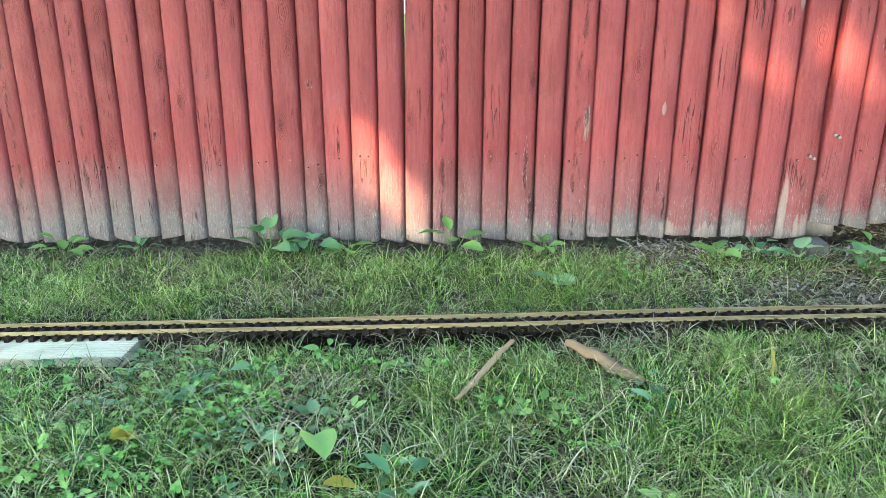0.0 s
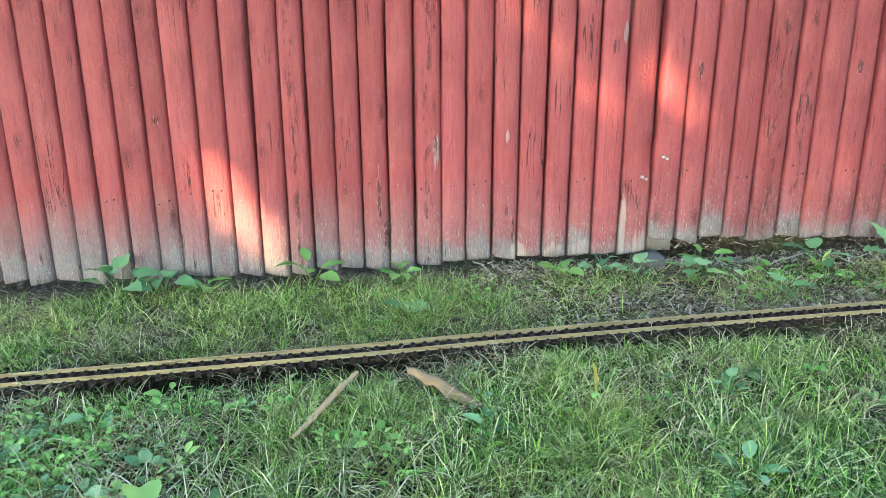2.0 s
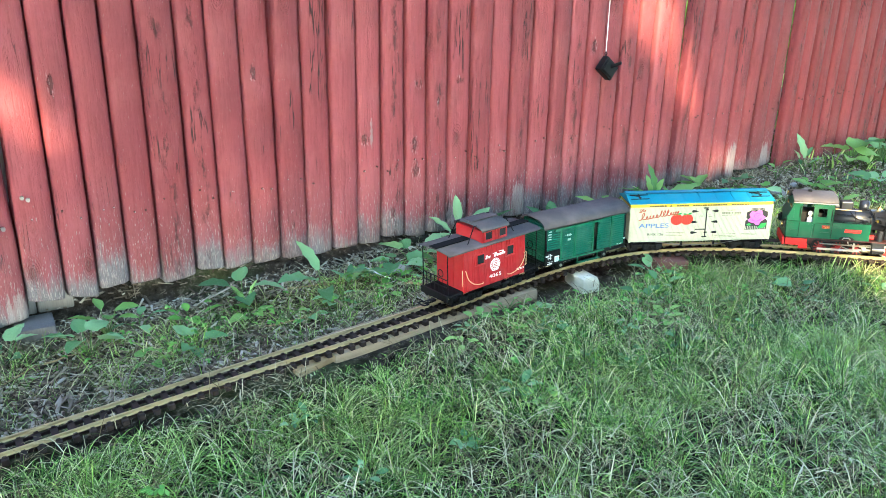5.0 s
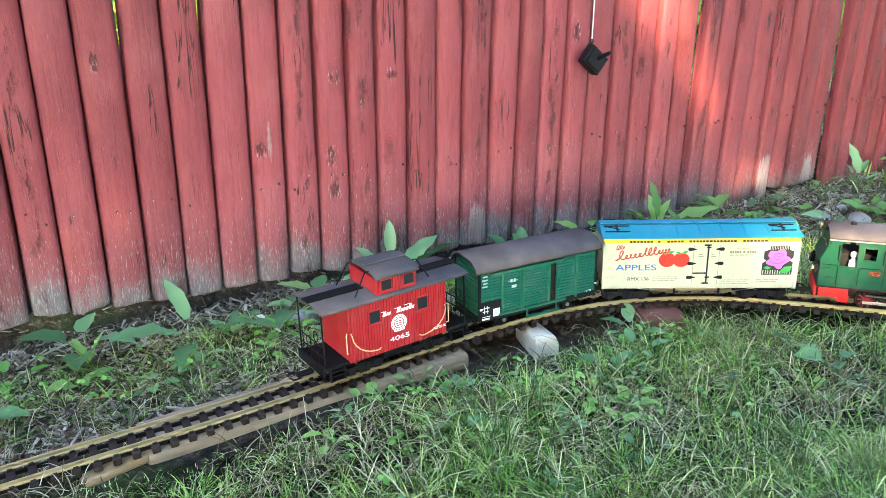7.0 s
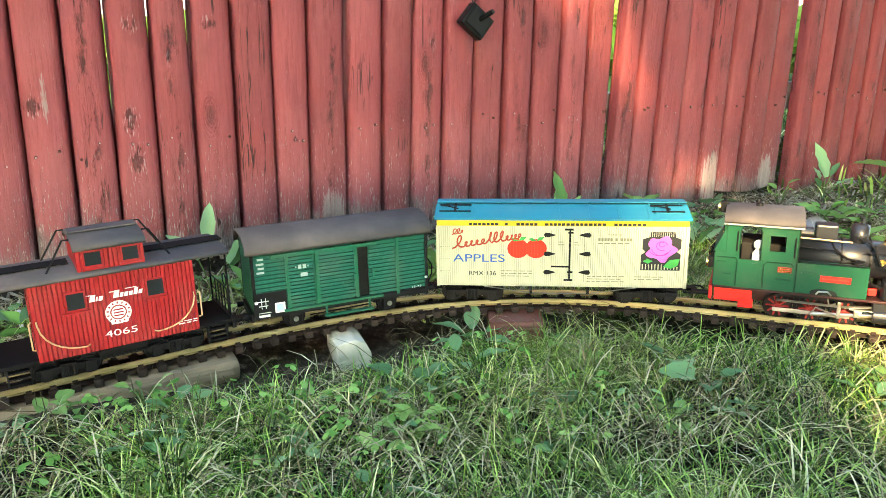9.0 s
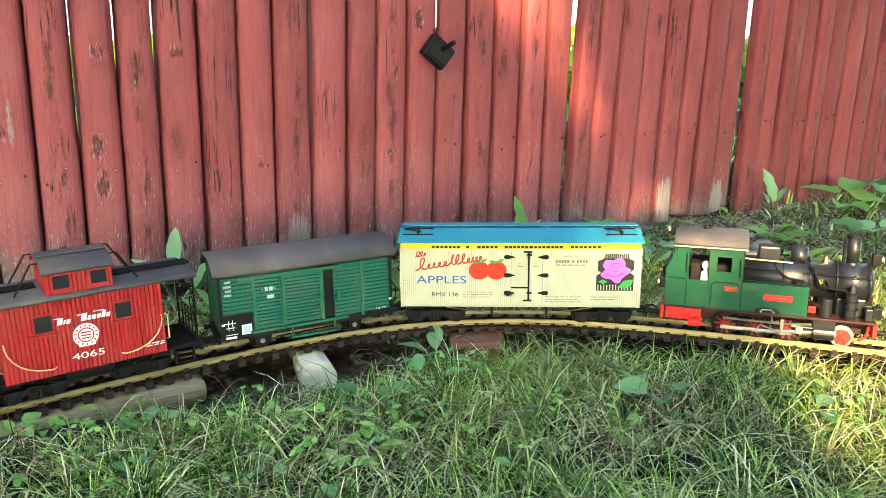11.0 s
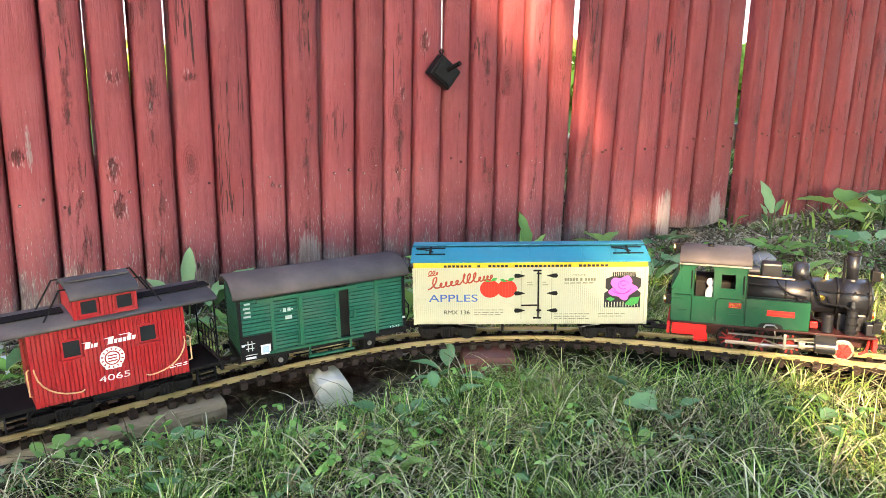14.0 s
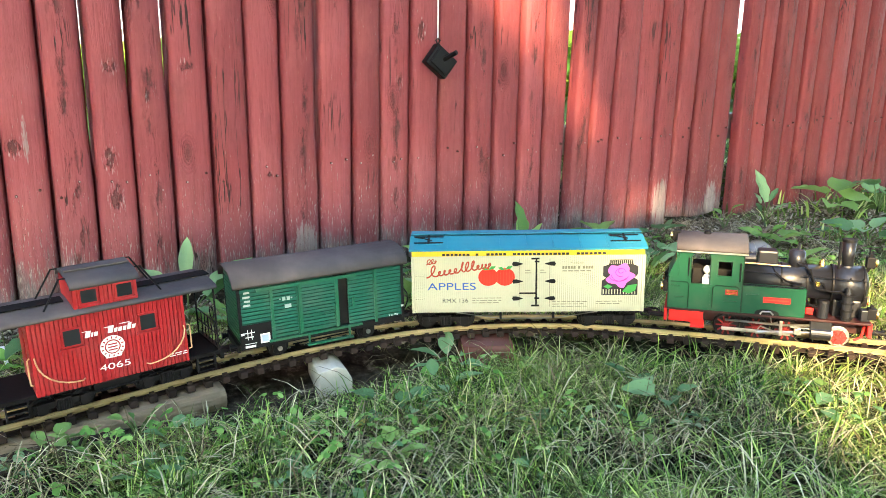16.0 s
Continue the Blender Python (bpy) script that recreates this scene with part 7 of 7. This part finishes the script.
    # low weeds between the fence and the track
    for k, (px, py, sh, mt, n, st, sz) in enumerate((
            (2.30, 2.14, "heart", "leaf", 5, 0.05, 0.06), (2.24, 2.06, "oval", "clover", 6, 0.03, 0.035), (2.42, 2.06, "oval", "leaf", 6, 0.03, 0.05), (2.36, 2.17, "heart", "leaf", 4, 0.05, 0.065),
            (2.66, 2.10, "oval", "leaf_bright", 7, 0.03, 0.05), (2.78, 2.06, "oval", "leaf", 6, 0.03, 0.05), (2.88, 2.14, "dock", "leaf", 5, 0.03, 0.09), (2.05, 2.02, "oval", "leaf", 7, 0.03, 0.04),
            (1.86, 2.08, "oval", "leaf_bright", 6, 0.03, 0.04), (1.70, 2.0, "heart", "leaf", 5, 0.03, 0.045), (2.96, 2.02, "dock", "leaf_bright", 5, 0.02, 0.08), (3.42, 2.05, "heart", "leaf", 6, 0.03, 0.06),
            (3.62, 2.02, "heart", "leaf", 5, 0.03, 0.055), (3.50, 1.93, "dock", "leaf", 5, 0.02, 0.08), (0.70, 1.92, "heart", "leaf", 7, 0.03, 0.045), (3.80, 1.78, "oval", "leaf_bright", 6, 0.03, 0.06),
            (2.47, 1.98, "dock", "leaf_pale", 4, 0.02, 0.07), (3.95, 1.95, "heart", "leaf_bright", 6, 0.04, 0.07), (4.2, 1.85, "heart", "leaf", 6, 0.04, 0.07))):
        weed(px, py, sh, mt, spread(n, st, 38, sz, rng), "small green weed on the bare earth", 40 + k)
    # a thick growth of mixed weeds on the strip under the fence
    for x0, x1, y0, y1, n in ((1.55, 2.5, 1.96, 2.19, 13), (2.5, 3.4, 1.99, 2.19, 26), (3.4, 4.3, 1.82, 2.16, 10)):
        for _ in range(n):
            px, py = rng.uniform(x0, x1), rng.uniform(y0, y1)
            if track_distance(np.array([px]), np.array([py]))[0] < 0.12:
                continue
            sh = rng.choice(("dock", "dock", "oval", "oval", "heart") if x0 < 3 else ("oval", "heart"))
            sz = rng.uniform(0.04, 0.085) if sh == "dock" else rng.uniform(0.018, 0.045)
            weed(px, py, sh, rng.choice(("leaf", "leaf", "leaf_bright", "leaf_bright", "leaf_pale", "clover")), spread(rng.randrange(4, 8), rng.uniform(0.015, 0.04), rng.uniform(30, 60), sz, rng),
                 "mixed green weed on the bare earth under the fence", rng.randrange(10 ** 6))
    # weeds in the lawn
    for k, (px, py, sh, mt, n, st, sz) in enumerate((
            (3.065, 1.505, "heart", "leaf", 3, 0.03, 0.040), (3.06, 1.42, "heart", "leaf", 3, 0.03, 0.046), (2.87, 1.74, "oval", "leaf", 6, 0.03, 0.045), (2.66, 1.505, "oval", "leaf_pale", 5, 0.03, 0.032),
            (2.70, 1.62, "heart", "leaf", 3, 0.03, 0.034), (2.385, 1.752, "oval", "leaf_bright", 5, 0.034, 0.018), (2.31, 1.72, "oval", "leaf_bright", 7, 0.022, 0.022), (2.42, 1.66, "oval", "leaf", 6, 0.025, 0.026),
            (2.80, 1.65, "oval", "leaf", 4, 0.03, 0.04), (3.20, 1.30, "oval", "leaf", 3, 0.03, 0.04), (0.05, 1.30, "heart", "leaf", 6, 0.03, 0.030), (-0.30, 1.42, "heart", "leaf", 5, 0.03, 0.030),
            (0.12, 1.42, "heart", "leaf", 5, 0.03, 0.032), (0.23, 1.52, "oval", "leaf_bright", 4, 0.035, 0.035), (0.47, 1.07, "oval", "leaf", 5, 0.035, 0.04), (0.86, 1.33, "heart", "leaf", 4, 0.03, 0.032),
            (0.66, 1.30, "oval", "leaf_bright", 5, 0.03, 0.035), (0.28, 1.25, "heart", "leaf", 4, 0.03, 0.030), (1.25, 1.15, "oval", "leaf", 5, 0.03, 0.05), (3.40, 1.10, "oval", "leaf_bright", 6, 0.03, 0.05))):
        weed(px, py, sh, mt, spread(n, st, 50, sz, rng), "broad-leaved weed growing in the lawn", 70 + k, "lawn_weed")


def build_rosettes():
    """Small broad-leaved plants scattered through the mown grass."""
    rng = random.Random(77)
    for x0, x1, y0, y1, n in ((2.15, 3.05, 1.36, 1.74, 60), (-0.55, 0.45, 0.95, 1.5, 84), (3.0, 3.6, 1.15, 1.5, 12), (0.4, 2.1, 0.95, 1.6, 30)):
        for _ in range(n):
            x, y = rng.uniform(x0, x1), rng.uniform(y0, y1)
            if track_distance(np.array([x]), np.array([y]))[0] < 0.07 or (2.5 < x < 2.8 and y > 1.66) or (x < -0.17 and y > 1.36):
                continue
            k = rng.randrange(4, 8)
            weed(x, y, rng.choice(("oval", "oval", "heart")), rng.choice(("leaf", "leaf", "leaf_bright", "leaf_pale")), spread(k, rng.uniform(0.014, 0.028), 48, rng.choice((0.013, 0.015, 0.018, 0.021, 0.028)), rng),
                 "small broad-leaved plant in the mown grass", rng.randrange(10 ** 6), "lawn_weed")


def fallen_leaf(x, y, size, material, az, label, lift=0.03, pitch=8, roll=10, shape="heart"):
    me = leaf_data(shape, material, 2)
    ob = new("fallen_leaf", me)
    ob.matrix_basis = Matrix.Translation((x, y, float(ground_z(x, y)) + lift)) @ pose(0, 0, 0, roll, pitch, az) @ Matrix.Scale(size, 4)
    tagged(ob, label, "leaf")


def build_litter():
    fallen_leaf(0.316, 1.143, 0.074, "leaf_pale", -60, "large pale green leaf lying on the grass", 0.052, -6, -8)
    fallen_leaf(1.072, 1.425, 0.062, "leaf_yellow", 95, "yellow leaf standing upright in the grass", 0.02, -80, 60, "dock")
    fallen_leaf(-0.03, 1.15, 0.045, "leaf_yellow", 20, "small yellow leaf lying in the grass", 0.030)
    fallen_leaf(0.355, 1.055, 0.05, "leaf_yellow", 10, "small yellow leaf lying in the grass", 0.030, 4, 0, "oval")
    fallen_leaf(2.645, 1.585, 0.026, "leaf_yellow", 60, "small yellow leaf lying in the grass", 0.024, 0)
    # split stick and the curled strip of bark
    a, b = Vector((0.607, 1.555, 0)), Vector((0.520, 1.300, 0))
    for v in (a, b):
        v.z = float(ground_z(v.x, v.y)) + 0.044
    d = b - a
    bm = tube([(u * d.length, 0.0015 * math.sin(u * 7) + 0.0006 * math.sin(u * 31), 0.001 * math.sin(u * 19)) for u in np.linspace(-0.5, 0.5, 24)], [0.0072 - 0.0030 * abs(k / 12 - 0.8) ** 1.5 + 0.0007 * math.sin(k * 2.3) for k in range(24)], 7)
    for v in bm.verts:
        v.co.z *= 0.6
    ob = part("split_stick", bm, "stick")
    ob.matrix_basis = pose(*((a + b) / 2), 0, 0, math.degrees(math.atan2(d.y, d.x)))
    tagged(ob, "pale split stick lying on the lawn", "stick")
    a, b = Vector((0.715, 1.545, 0)), Vector((0.850, 1.405, 0))
    for v in (a, b):
        v.z = float(ground_z(v.x, v.y)) + 0.038
    d = b - a
    bm = bmesh.new()
    rows = []
    for i in range(15):
        u = i / 14
        w = 0.015 * (0.65 + 0.35 * math.sin(u * 3.0) + 0.22 * math.sin(u * 23) + 0.15 * math.sin(u * 41)) * (1 if 1 < i < 13 else 0.6)
        cz = 0.006 * math.sin(u * 5) + 0.003 * math.sin(u * 17)
        rows.append([bm.verts.new(((u - 0.5) * d.length, q * w, cz + 0.010 * (1 - q * q) + dz)) for dz in (0, -0.003) for q in (-1, -0.6, -0.2, 0.2, 0.6, 1)])
    for p, q in zip(rows, rows[1:]):
        for j in range(5):
            bm.faces.new((p[j], p[j + 1], q[j + 1], q[j]))
            bm.faces.new((p[j + 6], q[j + 6], q[j + 7], p[j + 7]))
        bm.faces.new((p[0], q[0], q[6], p[6]))
        bm.faces.new((p[5], p[11], q[11], q[5]))
    ob = part("bark_strip", bm, "bark_strip", None, "", True)
    ob.matrix_basis = pose(*((a + b) / 2), 8, 0, math.degrees(math.atan2(d.y, d.x)))
    tagged(ob, "curled strip of tan bark lying on the lawn", "bark")
    for k, (x, y, r) in enumerate(((3.83, 2.02, 0.032), (3.90, 1.95, 0.045), (3.72, 1.85, 0.026), (2.30, 2.13, 0.035), (2.385, 1.985, 0.028), (3.98, 2.06, 0.020), (2.62, 2.06, 0.018))):
        bm = bmesh.new()
        bmesh.ops.create_icosphere(bm, subdivisions=3, radius=1)
        for v in bm.verts:
            n = noise.noise(v.co * 1.3 + Vector((k * 7.1, 0, 0)))
            v.co = v.co * (1 + 0.25 * n)
            v.co = Vector((v.co.x * r, v.co.y * r * 0.75, v.co.z * r * 0.55))
        ob = part("stone", bm, "stone", None, "", True)
        ob.matrix_basis = pose(x, y, float(ground_z(x, y)) + r * 0.25, 0, 0, 40 * k)
        tagged(ob, "smooth grey stone half sunk in the earth", "stone", "stones")
    # white plastic label lying among the weeds
    z = float(ground_z(2.217, 2.106))
    bm = bx((-0.060, -0.0065, 0.0), (0.060, 0.0065, 0.0016), None, 0.0006)
    for v in bm.verts:
        v.co.z += 0.010 * (v.co.x / 0.06) ** 2
        if v.co.x < -0.05:
            v.co.y *= 0.35
    ob = part("plant_label", bm, "white")
    ob.matrix_basis = pose(2.217, 2.106, z + 0.016, 6, 4, 96)
    tagged(ob, "white plastic plant label lying on the bare earth", "plant label")
    pts = [(2.255 + 0.048 * u, 2.027 - 0.071 * u + 0.006 * math.sin(u * 5), float(ground_z(2.28, 1.99)) + 0.010 + 0.006 * math.sin(u * 4)) for u in (0, 0.25, 0.5, 0.75, 1)]
    tagged(part("twig", tube(pts, [0.0030, 0.0034, 0.0032, 0.0028, 0.002], 6), "stick"), "thick pale dry twig on the bare earth", "twig", "twigs")
    # loose twigs on the bare strip
    rng = random.Random(9)
    for k in range(16):
        x, y = rng.uniform(1.3, 4.0), rng.uniform(1.98, 2.2)
        a, L = rng.uniform(-0.6, 0.6), rng.uniform(0.06, 0.16)
        z = float(ground_z(x, y)) + 0.006
        pts = [(x + (u - 0.5) * L * math.cos(a), y + (u - 0.5) * L * math.sin(a) + 0.004 * math.sin(u * 7 + k), z + 0.012 * u * rng.uniform(0.2, 1)) for u in (0, 0.3, 0.6, 1)]
        tagged(part("twig", tube(pts, [0.0024, 0.002, 0.0016, 0.001], 5), "stick" if k % 3 else "litter"), "thin dry twig on the bare earth", "twig", "twigs")


# ---------------------------------------------------------------- trees and distance
def shaft(x, z, grow=0.0):
    """Where, on the plane of the fence, sun patches are wanted: slanting openings cut through the unseen crowns."""
    lit = np.zeros(len(x), bool)
    for cx, cz, half, length, slope in OPENINGS:
        u = (x - cx) * math.cos(slope) + (z - cz) * math.sin(slope)
        v = -(x - cx) * math.sin(slope) + (z - cz) * math.cos(slope)
        wob = 1 + 0.25 * np.sin(u * 23 + cx * 9) + 0.2 * np.sin(u * 41 + v * 30)
        lit |= (u / (length + grow)) ** 2 + (v / (half * wob + grow)) ** 2 < 1
    return lit


# openings cut in the added crowns to set the sun patches
# centre x and z on the fence plane, half width, half length, slope of the opening
OPENINGS = [(0.19, 0.22, 0.056, 0.26, -0.92), (1.13, 0.625, 0.036, 0.27, -0.85), (1.47, 0.52, 0.026, 0.18, -0.69), (1.83, 0.26, 0.018, 0.08, -0.76),
            (3.41, 0.68, 0.105, 0.34, -0.98), (3.57, 0.76, 0.020, 0.09, -1.3), (3.72, 0.22, 0.048, 0.11, -1.2), (3.88, 0.20, 0.054, 0.07, -1.0),
            (3.78, -0.165, 0.073, 0.37, -0.28), (4.15, -0.31, 0.138, 0.32, 0.1), (4.12, -0.45, 0.138, 0.32, 0.1)]


def leaf_cloud(name, rng, centre, radii, count, size, label, keep=None, parent=None):
    """A crown: leaves gathered in clumps through an uneven ball."""
    cl = rng.normal(0, 1, (max(8, count // 60), 3))
    cl = cl / np.linalg.norm(cl, axis=1)[:, None] * rng.uniform(0.35, 1.0, (len(cl), 1)) ** 0.6
    c = cl[rng.integers(0, len(cl), count)] + rng.normal(0, 0.16, (count, 3))
    c = c * np.array(radii) + np.array(centre)
    if keep is not None:
        c = c[keep(c)]
    n = len(c)
    a = rng.normal(0, 1, (n, 3))
    a /= np.linalg.norm(a, axis=1)[:, None]
    b = np.cross(a, rng.normal(0, 1, (n, 3)))
    b /= np.linalg.norm(b, axis=1)[:, None]
    s = rng.uniform(0.6, 1.3, (n, 1)) * size
    v = np.stack([c - a * s, c - b * s * 0.45 - a * s * 0.1, c + a * s, c + b * s * 0.45 - a * s * 0.1], 1)
    q = (np.arange(n) * 4)[:, None] + np.arange(4)
    me = arrays_mesh(name, v.reshape(-1, 3), q, np.zeros((0, 3), int), "crown")
    ob = new(name, me)
    ob.parent = parent
    return ob


def to_fence(c):
    t = (FENCE_Y - c[:, 1]) / SUN_DIR.y
    return c[:, 0] + t * SUN_DIR.x, c[:, 2] + t * SUN_DIR.z


def clear_of_sun_gaps(c, size=0.085):
    """Leaves stand clear of the openings, with a ragged rim."""
    x, z = to_fence(c)
    return ~shaft(x, z, size * 0.30)


def tree(x, y, height, radii, count, seed, label, keep=None, size=0.07):
    rng = np.random.default_rng(seed)
    t = thing("tree", pose(x, y, float(swell(np.array(x)))), label, "tree")
    r = random.Random(seed)
    part("trunk", tube([(0, 0, -0.1), (0.03, 0.02, height * 0.35), (-0.02, 0.05, height * 0.7), (0.02, 0, height * 1.05)], [0.16, 0.13, 0.10, 0.04], 10), "bark", t)
    rise = min(0.75, height * 0.4)
    for k in range(6):
        a, h0 = k * 1.05 + r.uniform(-0.3, 0.3), height * r.uniform(0.5, 0.85)
        part("limb", tube([(0, 0, h0), (math.cos(a) * radii[0] * 0.4, math.sin(a) * radii[1] * 0.4, h0 + 0.4 * rise), (math.cos(a) * radii[0] * 0.75, math.sin(a) * radii[1] * 0.75, h0 + rise)], [0.06, 0.035, 0.012], 7), "bark", t)
    if keep is None:
        cloud = leaf_cloud("crown", rng, (0, 0, height), radii, count, size, "", None, t)
    else:
        cloud = leaf_cloud("crown", rng, (0, 0, height), radii, count, size, "", lambda c: keep(c + np.array([x, y, float(swell(np.array(x)))]), size), t)
    return t


def build_trees():
    # unseen trees added behind the camera's path, towards the sun, to shade and dapple the fence
    base = Vector((1.9, FENCE_Y, 0.3)) - SUN_DIR * 8.0
    for k, (off, up, rad) in enumerate(((-4.2, 0.5, (1.9, 1.2, 1.9)), (-2.0, 0.0, (1.8, 1.2, 1.9)), (0.2, 0.2, (1.8, 1.2, 1.9)), (2.4, 0.0, (1.8, 1.2, 1.9)), (4.6, 0.4, (1.9, 1.2, 2.0)))):
        side = Vector((-SUN_DIR.y, SUN_DIR.x, 0)).normalized() * -1
        p = base + side * off
        tree(p.x, p.y, base.z + 0.1, rad, 11000, 50 + k, "unseen leafy tree added to shade and dapple the fence", clear_of_sun_gaps, 0.085)
    # unseen taller trees added behind and beside the camera's path to block low sky light
    for k, (x, y, h, s) in enumerate(((-9.5, -5.0, 5.5, 3.4), (-6.5, -10.0, 7.0, 4.0), (-1.0, -11.5, 7.5, 4.2), (4.5, -10.5, 7.0, 4.0), (9.5, -7.5, 6.5, 3.8), (-12, 1.5, 6.0, 3.6), (13.5, -2.0, 6.0, 3.6), (1.5, -7.5, 7.2, 3.0), (6.0, -6.0, 6.6, 2.8), (7.9, -2.2, 4.4, 2.8))):
        tree(x, y, h, (s, s, s * 0.95), 6000, 80 + k, "unseen tall leafy tree added to block low sky light", clear_of_sun_gaps, 0.24)
    for k, (x, y, h, s) in enumerate(((-6, 16, 3.4, 2.4), (-1, 19, 3.6, 2.6), (-12, 18, 4, 3.0))):
        tree(x, y, h, (s, s, s * 0.95), 2600, 95 + k, "green tree standing beyond the fence", None, 0.22)


for k, (x, y, h, w) in enumerate(((7.9, 8.3, 0.45, 1.5), (9.4, 7.0, 0.38, 1.5), (6.6, 9.6, 0.6, 1.4), (10.8, 5.6, 0.42, 1.3), (4.6, 10.4, 0.45, 1.5), (2.2, 10.8, 0.42, 1.5))):
    bush = tree(x, y, h, (w, w, h * 0.9), 2600, 120 + k, "sunlit green bush beyond the fence", None, 0.11)
    for piece in bush.children:
        if piece.name.startswith("crown"):
            piece.data.materials[0] = M["bush"]
build_litter()
build_weeds()
build_rosettes()
build_clover()
build_mulch()
build_lawn()
build_trees()
